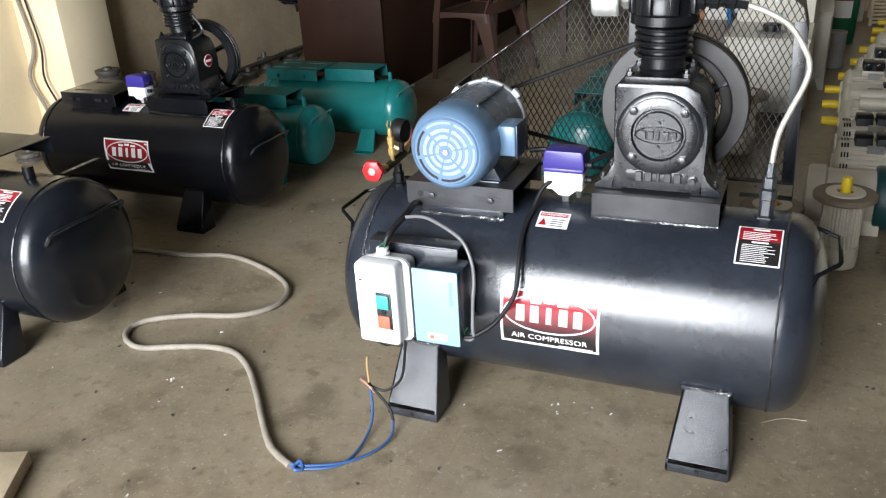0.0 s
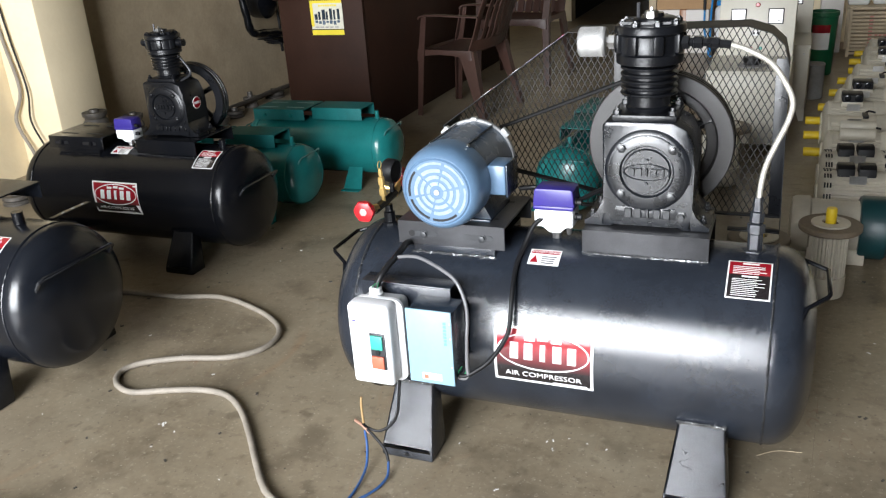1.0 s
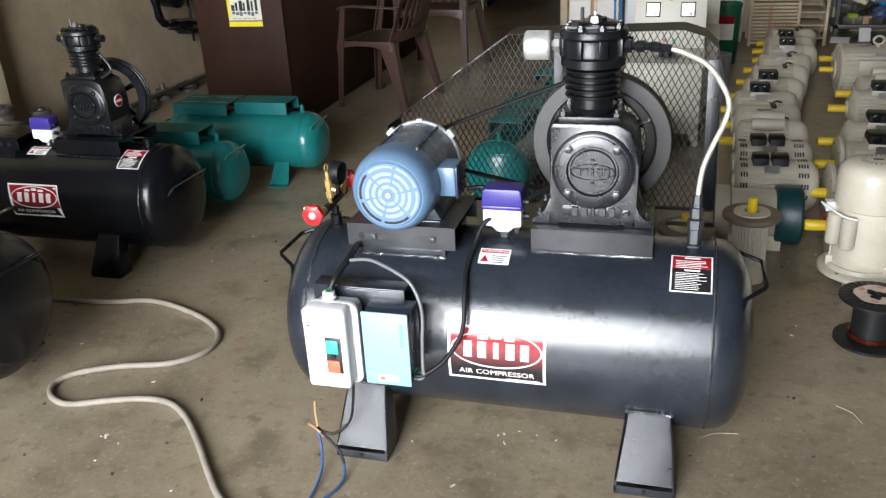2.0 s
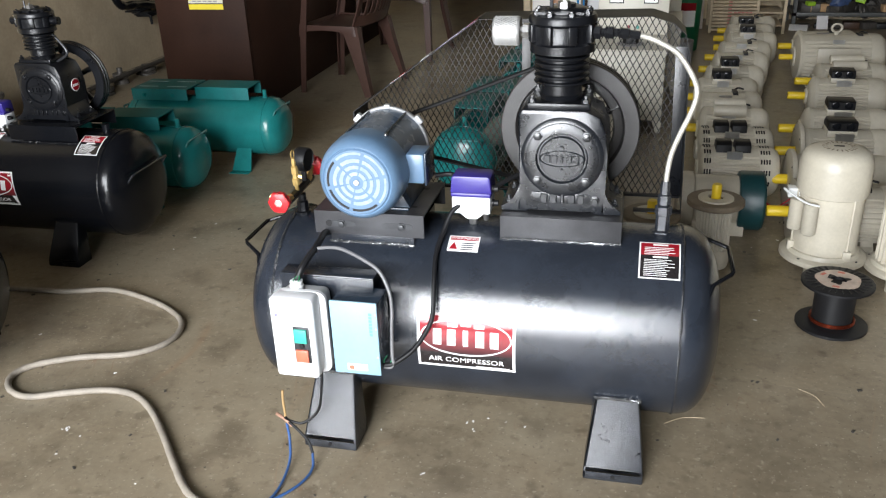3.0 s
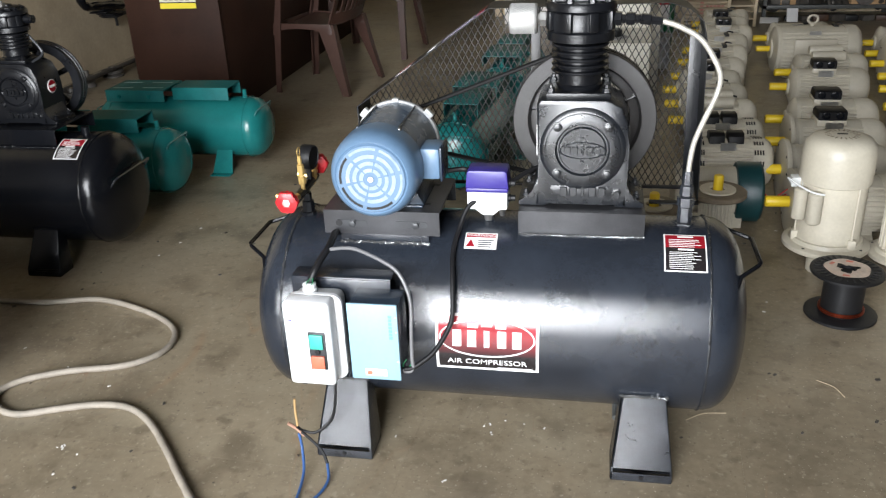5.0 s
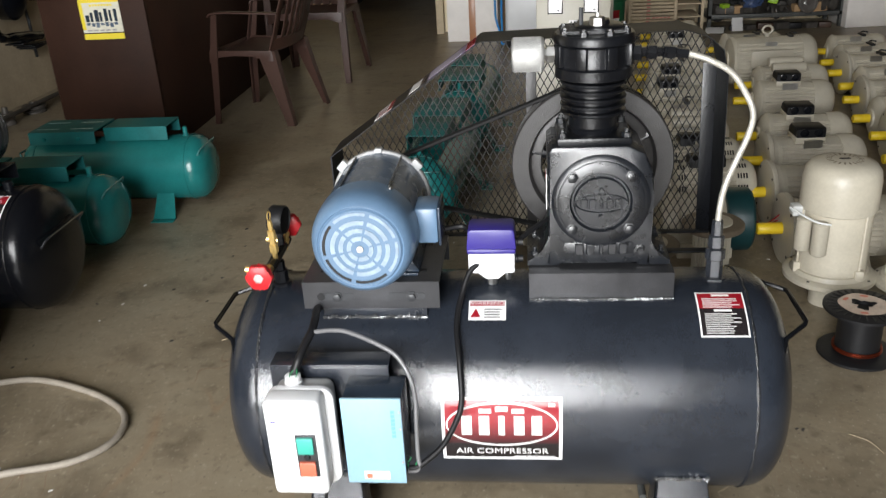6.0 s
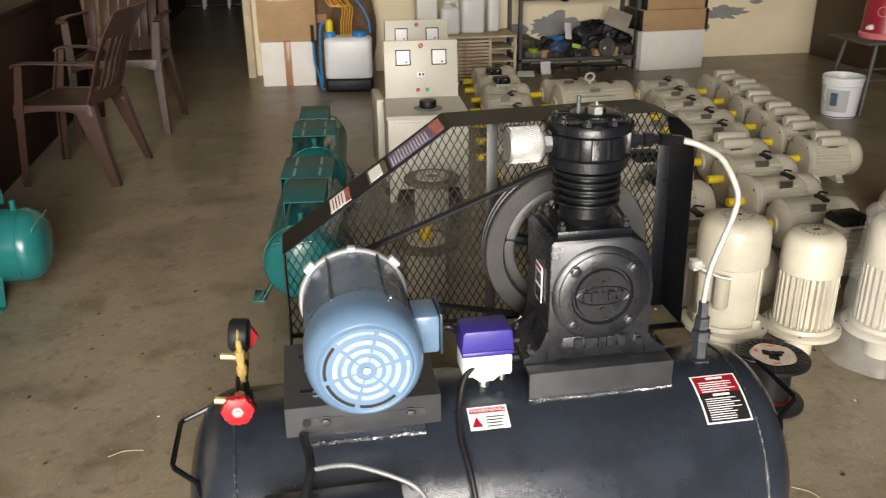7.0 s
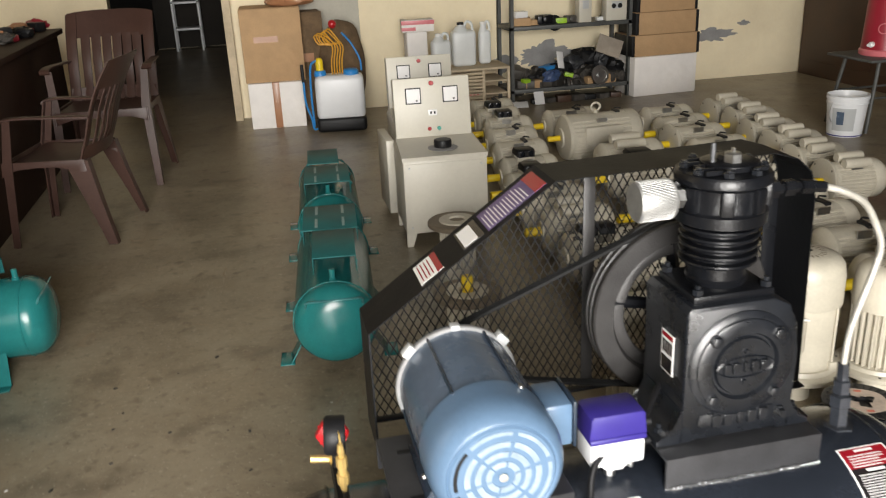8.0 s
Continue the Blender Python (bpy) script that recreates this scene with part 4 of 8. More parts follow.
        e = [p - nrm * 0.0006 for p in c]
        v = [bm.verts.new(p) for p in c + e]
        for q in ((0, 1, 3, 2), (4, 5, 7, 6), (0, 1, 5, 4), (1, 3, 7, 5), (3, 2, 6, 7), (2, 0, 4, 6)):
            bm.faces.new([v[i] for i in q])
        return bm

    for t0, t1, base, kind in ((0.30, 0.42, M_LABELW, 0), (0.53, 0.64, M_LABELK, 1), (0.66, 0.97, M_LABELV, 2)):
        lab = part("sticker", on_strip(B(), t0, t1, yn + 0.02, yf - 0.02, 0.0012), base, strip, ("white and red notice sticker", "black and white notice sticker", "dark purple and red instruction sticker")[kind])
        bm = B()
        if kind == 0:
            on_strip(bm, t1 - 0.03, t1, yn + 0.02, yf - 0.02, 0.0018)
            part("red_band", bm, M_LABELR, lab)
            bm = B()
            for k in range(4):
                on_strip(bm, t0 + 0.015 + 0.018 * k, t0 + 0.021 + 0.018 * k, yn + 0.03, yf - 0.03, 0.0018)
            part("printed_text", bm, M_LABELR, lab)
        elif kind == 1:
            on_strip(bm, t0 + 0.01, t1 - 0.03, yn + 0.026, yf - 0.026, 0.0018)
            part("white_field", bm, M_LABELW, lab)
        else:
            on_strip(bm, t1 - 0.06, t1, yn + 0.02, yf - 0.02, 0.0018)
            part("red_field", bm, M_LABELR, lab)
            bm = B()
            for k in range(13):
                on_strip(bm, t0 + 0.012 + 0.017 * k, t0 + 0.017 + 0.017 * k, yn + 0.026, yf - 0.026 - 0.02 * random.random(), 0.0018)
            part("printed_text", bm, M_LABELW, lab)
    return strip


def drive_motor(parent, c, y0):
    """The blue belt-drive motor; c is its axis (x, z), y0 the front of its fan cover."""
    x, z = c
    Rm = 0.114
    bm = B()
    turned(bm, (x, y0, z), (x, y0 + 0.105, z), [(0.001, 0.02), (0.03, 0.02), (0.083, 0.03), (0.087, 0.07), (0.090, 0.05), (0.094, 0.07), (0.1035, 0.2), (0.109, 0.38), (0.1105, 0.6), (0.1105, 1), (Rm - 0.006, 1)], 64)
    mo = part("drive_motor", bm, M_BLUE, parent, "blue electric motor with a slotted round fan cover")
    bm = B()
    turned(bm, (x, y0 + 0.0, z), (x, y0 - 0.002, z), [(0.007, 0), (0.007, 0.8), (0.005, 1)], 16)
    part("centre_screw", bm, M_BRAID, mo)
    # ring slots in the fan cover, filled flat with lit fan or inner shade
    for k, (rs, seg_n) in enumerate(((0.023, 6), (0.040, 6), (0.057, 6), (0.0755, 6))):
        for q in range(seg_n):
            a0 = 2 * math.pi * (q + 0.06) / seg_n + 0.25
            a1 = a0 + 2 * math.pi * 0.88 / seg_n
            bm = B()
            half = 0.003 if k == 3 else 0.0046
            r0, r1 = rs - half, rs + half
            n = 14
            poly = [(r1 * math.cos(a0 + (a1 - a0) * i / n), r1 * math.sin(a0 + (a1 - a0) * i / n)) for i in range(n + 1)]
            poly += [(r0 * math.cos(a1 - (a1 - a0) * i / n), r0 * math.sin(a1 - (a1 - a0) * i / n)) for i in range(n + 1)]
            prism(bm, poly, 0.0012, front(x, y0 + 0.0008 + 0.0004 * k, z))
            # dark fill for the shaded inside, pale fill for lit blades behind
            part("vent_slot", bm, M_RUBBER if (k == 3 and 130 < math.degrees((a0 + a1) / 2) % 360 < 320) else M_GREYBLUE, mo)
    bm = B()
    turned(bm, (x, y0 + 0.1, z), (x, y0 + 0.32, z), [(Rm - 0.006, 0), (Rm - 0.006, 0.9), (Rm - 0.002, 0.905), (Rm - 0.002, 0.98), (Rm - 0.012, 1), (0.03, 1)], 56)
    part("motor_shell", bm, M_SHELL, mo)
    for deg in (62, 118, 200, 340):
        a = radians(deg)
        bm = B()
        p = Vector((x + (Rm - 0.003) * math.cos(a), y0 + 0.10, z + (Rm - 0.003) * math.sin(a)))
        rod(bm, p, p + Vector((0, 0.2, 0)), 0.0028, seg=8)
        part("tie_bolt", bm, M_NAVY, mo)
    bm = B()
    turned(bm, (x, y0 + 0.297, z), (x, y0 + 0.309, z), [(Rm - 0.001, 0), (Rm + 0.001, 0.2), (Rm + 0.001, 0.8), (Rm - 0.001, 1)], 56)
    part("end_ring", bm, M_ALU, mo)
    for k, deg in enumerate((42, 90, 138)):
        a = radians(deg)
        m = Matrix.Translation((x, y0 + 0.303, z)) @ Matrix.Rotation(-a + radians(90), 4, "Y")
        bm = B()
        box(bm, -0.013 if k != 1 else -0.009, 0.013 if k != 1 else 0.009, -0.010, 0.010, Rm - 0.006, Rm + (0.011 if k != 1 else 0.005), 0.003, m)
        part("clamp_lug", bm, M_GREYPL, mo)
    for deg in (60, 200):
        a = radians(deg)
        bm = B()
        p = Vector((x + Rm * math.cos(a), y0 + 0.09, z + Rm * math.sin(a)))
        n = Vector((math.cos(a), 0, math.sin(a)))
        turned(bm, p - n * 0.002, p + n * 0.004, [(0.005, 0), (0.005, 0.6), (0.003, 1)], 10)
        part("screw", bm, M_STEEL, mo)
    bm = B()
    box(bm, x + 0.10, x + 0.150, y0 + 0.10, y0 + 0.185, z - 0.034, z + 0.046, 0.007)
    tb = part("terminal_box", bm, M_BLUE, mo)
    bm = B()
    box(bm, x + 0.150, x + 0.156, y0 + 0.098, y0 + 0.187, z - 0.037, z + 0.049, 0.002)
    part("box_lid", bm, M_NAVY, tb)
    bm = B()
    box(bm, x - 0.10, x + 0.10, y0 + 0.11, y0 + 0.29, z - Rm - 0.0005, z - Rm + 0.006, 0.002)
    for s in (-1, 1):
        prism(bm, [(s * 0.03, 0.0), (s * 0.1, 0.0), (s * 0.1, 0.006), (s * 0.075, 0.05), (s * 0.05, 0.03)], 0.16, front(x, y0 + 0.12, z - Rm + 0.001), 0.001)
    part("motor_foot", bm, M_NAVY, mo)
    for s in (-1, 1):
        bm = B()
        turned(bm, (x + s * 0.085, y0 + 0.135, z - Rm + 0.005), (x + s * 0.085, y0 + 0.135, z - Rm + 0.02), [(0.011, 0), (0.011, 0.55), (0.006, 0.6), (0.006, 1)], 6)
        part("bolt", bm, M_STEEL, mo)
    bm = B()
    yp = 0.205
    turned(bm, (x, yp - 0.025, z), (x, yp + 0.025, z), [(0.012, 0), (0.047, 0), (0.047, 0.25), (0.038, 0.33), (0.047, 0.42), (0.047, 0.58), (0.038, 0.67), (0.047, 0.75), (0.047, 1), (0.012, 1)], 32)
    turned(bm, (x, y0 + 0.31, z), (x, yp - 0.02, z), [(0.015, 0), (0.015, 1)], 16)
    part("pulley", bm, M_GREYIRON, mo)
    return mo


def belts(parent, c0, r0, c1, r1, ys):
    for y in ys:
        a, b = Vector((c0[0], 0, c0[1])), Vector((c1[0], 0, c1[1]))
        d = b - a
        base = math.atan2(d.z, d.x)
        off = math.acos((r0 - r1) / d.length)
        pts = []
        for k in range(25):
            t = base + off + (2 * math.pi - 2 * off) * k / 24
            pts.append(a + Vector((math.cos(t), 0, math.sin(t))) * r0)
        for k in range(25):
            t = base - off + 2 * off * k / 24
            pts.append(b + Vector((math.cos(t), 0, math.sin(t))) * r1)
        pts.append(pts[0])
        bm = B()
        tube(bm, [p + Vector((0, y, 0)) for p in pts], 0.0048, 6, curve=False)
        part("v_belt", bm, M_BELT, parent)


def pressure_switch(parent, x, y, z0):
    bm = B()
    box(bm, x - 0.052, x + 0.052, y - 0.036, y + 0.036, z0 + 0.018, z0 + 0.066, 0.006)
    prism(bm, [(-0.04, 0.022), (0.04, 0.022), (0.014, 0.0), (-0.014, 0.0)], 0.05, front(x, y - 0.025, z0), 0.002)
    ob = part("pressure_switch", bm, M_WHITE, parent, "white pressure switch with a purple cover")
    bm = B()
    box(bm, x - 0.054, x + 0.054, y - 0.038, y + 0.038, z0 + 0.066, z0 + 0.078, 0.004)
    prism(bm, [(-0.055, 0.076), (0.055, 0.076), (0.051, 0.118), (0.045, 0.123), (-0.045, 0.123), (-0.051, 0.118)], 0.07, front(x, y - 0.035, z0), 0.003)
    part("cover", bm, M_PURPLE, ob)
    bm = B()
    turned(bm, (x, y, z0 - 0.022), (x, y, z0 + 0.012), [(0.012, 0), (0.012, 0.4), (0.016, 0.42), (0.016, 0.8), (0.01, 1)], 8)
    turned(bm, (x + 0.036, y - 0.01, z0 - 0.006), (x + 0.036, y - 0.01, z0 + 0.03), [(0.006, 0), (0.008, 0.3), (0.008, 1)], 8)
    part("fitting", bm, M_STEEL, ob)
    for zz in (0.045, 0.085):
        bm = B()
        turned(bm, (x + 0.048, y - 0.012, z0 + zz), (x + 0.07, y - 0.012, z0 + zz), [(0.01, 0), (0.01, 0.4), (0.008, 0.5), (0.008, 1)], 12)
        part("cable_gland", bm, M_RUBBER, ob)
    return ob


def main_compressor():
    root = thing("air_compressor", "dark grey belt-driven air compressor on a horizontal tank with blue motor", "air compressor", at=pose(-0.33, 2.325, 0))
    tank_body(root, M_TANK, weld=M_SEAM)
    for x in (-0.378, 0.392):
        for s in (-1, 1):
            foot_part(root, x, s, M_TANK)
    lift_handle(root, 1, M_BLACK)
    lift_handle(root, -1, M_BLACK)
    brand_label(root, PUT, R, -0.127, 0.131, -13.5, 21.5)
    notice_label(root, PUT, 0.423, 0.524, 50.0, 76.0)
    warning_label(root, PUT, R, -0.069, 0.013, 59.5, 71.5)
    pump_base(root, 0.064, 0.376, -0.078, 0.105, 0.562, 0.632, M_TANK)
    motor_base(root, -0.431, -0.129, 0.127, 0.576, 0.640, M_TANK)
    _, bx, by, hz = pump(root, 0.216, -0.042, M_CAST, M_CAST)
    bm = B()
    box(bm, 0.1035, 0.1052, -0.004, 0.042, 0.755, 0.835)
    sd = part("side_sticker", bm, M_LABELW, root, "small white, black and red brand sticker")
    bm = B()
    box(bm, 0.1028, 0.1035, -0.001, 0.039, 0.758, 0.786)
    part("black_field", bm, M_LABELK, sd)
    bm = B()
    box(bm, 0.1028, 0.1035, -0.001, 0.039, 0.824, 0.832)
    part("red_field", bm, M_LABELR, sd)
    bm = B()
    for k in range(4):
        box(bm, 0.1028, 0.1035, 0.001 + 0.0095 * k, 0.0075 + 0.0095 * k, 0.793, 0.818)
    part("brand_print", bm, M_LABELK, sd)
    fw = (0.216, 0.205, 0.795)
    flywheel(root, fw, 0.19, M_CASTB, M_WHEEL, web=True)
    guard(root)
    drive_motor(root, (-0.276, 0.7545), -0.208)
    belts(root, (fw[0], fw[2]), 0.186, (-0.276, 0.7545), 0.045, (0.199, 0.211))
    pressure_switch(root, -0.018, -0.016, 0.603)
    # intake filter
    fz = hz + 0.054
    bm = B()
    turned(bm, (bx - 0.170, by - 0.01, fz), (bx - 0.103, by - 0.01, fz), [(0.026, 0), (0.033, 0.0), (0.0355, 0.05), (0.0355, 0.95), (0.033, 1), (0.015, 1)], 40)
    fl = part("intake_filter", bm, M_SILVER, root, "knurled aluminium intake filter")
    bm = B()
    turned(bm, (bx - 0.171, by - 0.01, fz), (bx - 0.163, by - 0.01, fz), [(0.001, 0.6), (0.027, 0.6), (0.027, 0.5)], 32)
    part("filter_mesh", bm, M_GREYIRON, fl)
    bm = B()
    for s in (-1, 1):
        for k in range(40):
            pts = []
            for i in range(7):
                a = 2 * math.pi * k / 40 + s * 0.75 * i / 6
                pts.append((bx - 0.166 + 0.0095 * i, by - 0.01 + 0.0355 * math.cos(a), fz + 0.0355 * math.sin(a)))
            tube(bm, pts, 0.0007, 4, curve=False)
    kn = part("knurling", bm, M_SILVER, fl)
    kn["kind"] = "stuff"
    bm = B()
    turned(bm, (bx - 0.105, by - 0.01, fz), (bx - 0.068, by - 0.01, fz), [(0.013, 0), (0.013, 0.2), (0.019, 0.22), (0.019, 0.6), (0.014, 0.62), (0.014, 1)], 6)
    part("filter_nut", bm, M_STEEL, fl)
    # outlet, hose and tank inlet
    bm = B()
    turned(bm, (bx + 0.07, by - 0.02, fz), (bx + 0.138, by - 0.024, fz), [(0.017, 0), (0.017, 0.35), (0.011, 0.37), (0.011, 0.5), (0.0155, 0.52), (0.0155, 0.8), (0.011, 0.82), (0.010, 1)], 6)
    turned(bm, (bx + 0.138, by - 0.024, fz), (bx + 0.188, by - 0.024, fz - 0.006), [(0.0135, 0), (0.0135, 0.45), (0.0105, 0.5), (0.0105, 1)], 6)
    out = part("outlet_fitting", bm, M_CASTB, root)
    bm = B()
    x0 = bx + 0.185
    hose = [(x0, by - 0.024, fz - 0.005), (x0 + 0.04, by - 0.026, fz - 0.018), (x0 + 0.092, by - 0.022, fz - 0.048), (x0 + 0.130, by - 0.016, fz - 0.10), (0.535, 0.028, 0.945), (0.528, 0.028, 0.90), (0.506, 0.022, 0.845), (0.487, 0.018, 0.79), (0.480, 0.016, 0.74), (0.478, 0.014, 0.69)]
    tube(bm, hose, 0.0068, 12, 8)
    part("delivery_hose", bm, M_BRAID, root, "braided steel delivery hose")
    bm = B()
    turned(bm, (0.477, 0.006, 0.575), (0.478, 0.014, 0.715), [(0.03, 0), (0.03, 0.05), (0.018, 0.07), (0.018, 0.34), (0.0215, 0.36), (0.0215, 0.52), (0.014, 0.54), (0.017, 0.56), (0.017, 0.74), (0.0125, 0.76), (0.0115, 1)], 6)
    part("inlet_fitting", bm, M_PEEL, root)
    # manifold with gauge, safety valve and two taps
    mx, mz = -0.512, 0.64
    bm = B()
    turned(bm, (mx, -0.01, 0.565), (mx, -0.01, 0.64), [(0.022, 0), (0.022, 0.3), (0.017, 0.32), (0.017, 0.7), (0.012, 0.72), (0.012, 1)], 8)
    tube(bm, [(mx, -0.10, mz + 0.012), (mx, 0.07, mz + 0.02)], 0.012, 8, curve=False)
    man = part("outlet_manifold", bm, M_CASTB, root, "black outlet manifold with brass valve, gauge and red taps")
    bm = B()
    turned(bm, (mx + 0.004, -0.045, mz + 0.02), (mx + 0.004, -0.052, mz + 0.118), [(0.006, 0), (0.006, 0.18), (0.0105, 0.2), (0.0105, 0.38), (0.0075, 0.40), (0.0075, 0.52), (0.0095, 0.54), (0.0095, 0.74), (0.005, 0.76), (0.0065, 0.86), (0.0045, 1)], 8)
    torus(bm, None, 0.011, 0.0015, Matrix.Translation((mx + 0.004, -0.052, mz + 0.128)) @ Matrix.Rotation(radians(90), 4, "Y"), 16, 6)
    part("safety_valve", bm, M_BRASS, man)
    bm = B()
    rod(bm, (mx, 0.02, mz + 0.02), (mx, 0.024, mz + 0.06), 0.008, seg=8)
    turned(bm, (mx + 0.018, 0.022, mz + 0.088), (mx - 0.018, 0.026, mz + 0.09), [(0.001, 0.1), (0.030, 0.1), (0.032, 0), (0.034, 0.1), (0.034, 0.85), (0.03, 1), (0.001, 1)], 32)
    part("pressure_gauge", bm, M_RUBBER, man)
    for yy, zz, k in ((-0.158, 0.03, 1), (0.10, 0.045, -1)):
        bm = B()
        turned(bm, (mx, yy + 0.07 * k, mz + 0.015), (mx, yy + 0.012 * k, mz + zz), [(0.012, 0), (0.012, 0.4), (0.009, 0.45), (0.009, 0.7), (0.005, 0.72), (0.005, 1)], 8)
        tube(bm, [(mx - 0.002, yy + 0.045 * k, mz + 0.02), (mx - 0.045, yy + 0.045 * k, mz + 0.028)], 0.007, 8, curve=False)
        part("valve_body", bm, M_BRASS, man)
        bm = B()
        poly = [(0.028 * (1 + 0.11 * math.cos(6 * 2 * math.pi * i / 48)) * math.cos(2 * math.pi * i / 48), 0.028 * (1 + 0.11 * math.cos(6 * 2 * math.pi * i / 48)) * math.sin(2 * math.pi * i / 48)) for i in range(48)]
        prism(bm, poly, 0.016, front(mx, yy - 0.008, mz + zz), 0.004)
        wh = part("tap_wheel", bm, M_RED, man)
        bm = B()
        turned(bm, (mx, yy + 0.0085 * -k, mz + zz), (mx, yy - 0.013 * k, mz + zz), [(0.011, 0), (0.011, 0.5), (0.007, 0.6), (0.006, 1)], 6)
        part("nut", bm, M_STEEL, wh)
    # starter and its neighbour on a bracket
    bm = B()
    box(bm, -0.475, -0.225, -0.285, -0.228, 0.522, 0.528, 0.002)
    box(bm, -0.475, -0.225, -0.285, -0.279, 0.30, 0.523, 0.002)
    part("bracket", bm, M_TANK, root)
    bm = B()
    sx0, sx1, sz0, sz1 = -0.461, -0.346, 0.292, 0.517
    box(bm, sx0 + 0.004, sx1 + 0.008, -0.345, -0.285, sz0 - 0.004, sz1 - 0.012, 0.018, seg=4)
    st = part("starter", bm, M_GREYPL, root, "white motor starter with green and red buttons")
    bm = B()
    upright_plate(bm, sx0 - 0.006, sx1 + 0.016, -0.354, -0.340, sz0 - 0.010, sz1 - 0.002, 0.026)
    part("rim", bm, M_WHITE, st)
    bm = B()
    box(bm, sx0, sx1, -0.405, -0.350, sz0, sz1, 0.012, seg=4)
    part("lid", bm, M_WHITE, st)
    bm = B()
    box(bm, -0.402, -0.360, -0.4075, -0.404, 0.341, 0.443, 0.001)
    part("button_plate", bm, M_GREYIRON, st)
    for z0, z1, mm, nm in ((0.400, 0.438, M_GREEN, "start_button"), (0.345, 0.380, M_ORANGE, "stop_button")):
        bm = B()
        box(bm, -0.398, -0.365, -0.414, -0.406, z0, z1, 0.002)
        part(nm, bm, mm, st)
    bm = B()
    turned(bm, (-0.3815, -0.406, 0.390), (-0.3815, -0.412, 0.390), [(0.007, 0), (0.007, 0.7), (0.005, 1)], 12)
    part("reset_knob", bm, M_RUBBER, st)
    bm = B()
    box(bm, -0.447, -0.437, -0.4058, -0.4045, 0.470, 0.474)
    part("mark", bm, M_PURPLE, st)
    bm = B()
    turned(bm, (-0.416, -0.322, 0.502), (-0.416, -0.322, 0.530), [(0.019, 0), (0.019, 0.45), (0.015, 0.5), (0.017, 0.9), (0.012, 1)], 10)
    part("gland", bm, M_WHITE, st)
    bm = B()
    box(bm, -0.309, -0.190, -0.375, -0.285, 0.312, 0.504, 0.003)
    ct = part("control_box", bm, M_NAVY, root, "pale blue steel control box")
    bm = B()
    box(bm, -0.310, -0.189, -0.381, -0.3745, 0.306, 0.511, 0.002)
    part("door", bm, M_SKYBOX, ct)
    bm = B()
    box(bm, -0.275, -0.222, -0.3825, -0.3805, 0.318, 0.336)
    rp = part("rating_plate", bm, M_LABELW, ct)
    bm = B()
    box(bm, -0.270, -0.258, -0.3832, -0.3822, 0.320, 0.331)
    part("red_mark", bm, M_ORANGE, rp)
    for zz in (0.36, 0.44, 0.48):
        bm = B()
        rod(bm, (-0.193, -0.382, zz), (-0.193, -0.3795, zz), 0.003, seg=8)
        part("screw", bm, M_STEEL, ct)
    bm = B()
    for k in range(7):
        box(bm, -0.211, -0.203, -0.3816, -0.3806, 0.420 + 0.0095 * k, 0.427 + 0.0095 * k)
    part("maker_bars", bm, M_SKYBAR, ct)
    # wiring
    bm = B()
    pts = smooth_path([(-0.416, -0.320, 0.526), (-0.410, -0.315, 0.540), (-0.403, -0.305, 0.557), (-0.395, -0.275, 0.574), (-0.388, -0.245, 0.584), (-0.390, -0.20, 0.588), (-0.398, -0.15, 0.585), (-0.40, -0.11, 0.572)], 10)
    tube(bm, pts, 0.0088, 10, curve=False, wave=lambda i: 1.0 if i % 2 else 0.93)
    part("conduit", bm, M_RUBBER, root, "black ribbed conduit")
    bm = B()
    tube(bm, [(-0.418, -0.330, 0.527), (-0.419, -0.332, 0.534), (-0.411, -0.325, 0.542)], 0.0012, 6)
    part("earth_wire", bm, M_GREENWIRE, root)
    bm = B()
    tube(bm, [(-0.409, -0.330, 0.527), (-0.404, -0.331, 0.535), (-0.405, -0.323, 0.543)], 0.0012, 6)
    part("earth_wire", bm, M_GREENWIRE, root)
    bm = B()
    tube(bm, [(-0.182, -0.345, 0.345), (-0.190, -0.350, 0.330), (-0.178, -0.350, 0.322), (-0.17, -0.345, 0.335)], 0.0015, 6)
    part("earth_wire", bm, M_GREENWIRE, root)
    bm = B()
    pts = smooth_path([(-0.385, -0.245, 0.584), (-0.342, -0.255, 0.594), (-0.305, -0.265, 0.595), (-0.242, -0.285, 0.578), (-0.201, -0.30, 0.557), (-0.175, -0.315, 0.512), (-0.168, -0.325, 0.467), (-0.168, -0.335, 0.427), (-0.168, -0.345, 0.352), (-0.166, -0.347, 0.325), (-0.174, -0.349, 0.314), (-0.190, -0.352, 0.316)], 10)
    tube(bm, pts, 0.0046, 10, curve=False, wave=lambda i: 1.06 if i % 3 == 0 else 0.96)
    part("wrapped_cable", bm, M_WRAP, root, "grey spiral-wrapped cable")
    bm = B()
    tube(bm, [(0.03, -0.028, 0.65), (-0.055, -0.05, 0.64), (-0.085, -0.09, 0.585), (-0.093, -0.15, 0.545), (-0.085, -0.215, 0.50), (-0.08, -0.262, 0.43), (-0.09, -0.285, 0.395), (-0.118, -0.318, 0.355), (-0.150, -0.338, 0.332), (-0.172, -0.348, 0.322), (-0.188, -0.352, 0.322)], 0.0062, 10)
    part("switch_cable", bm, M_RUBBER, root, "black cable from the pressure switch")
    bm = B()
    tube(bm, [(0.04, -0.028, 0.69), (0.09, 0.03, 0.705), (0.17, 0.12, 0.715), (0.25, 0.17, 0.74)], 0.006, 8)
    part("motor_cable", bm, M_RUBBER, root)
    bm = B()
    tube(bm, [(-0.13, 0.02, 0.70), (-0.08, 0.03, 0.70), (-0.05, -0.02, 0.685)], 0.007, 8)
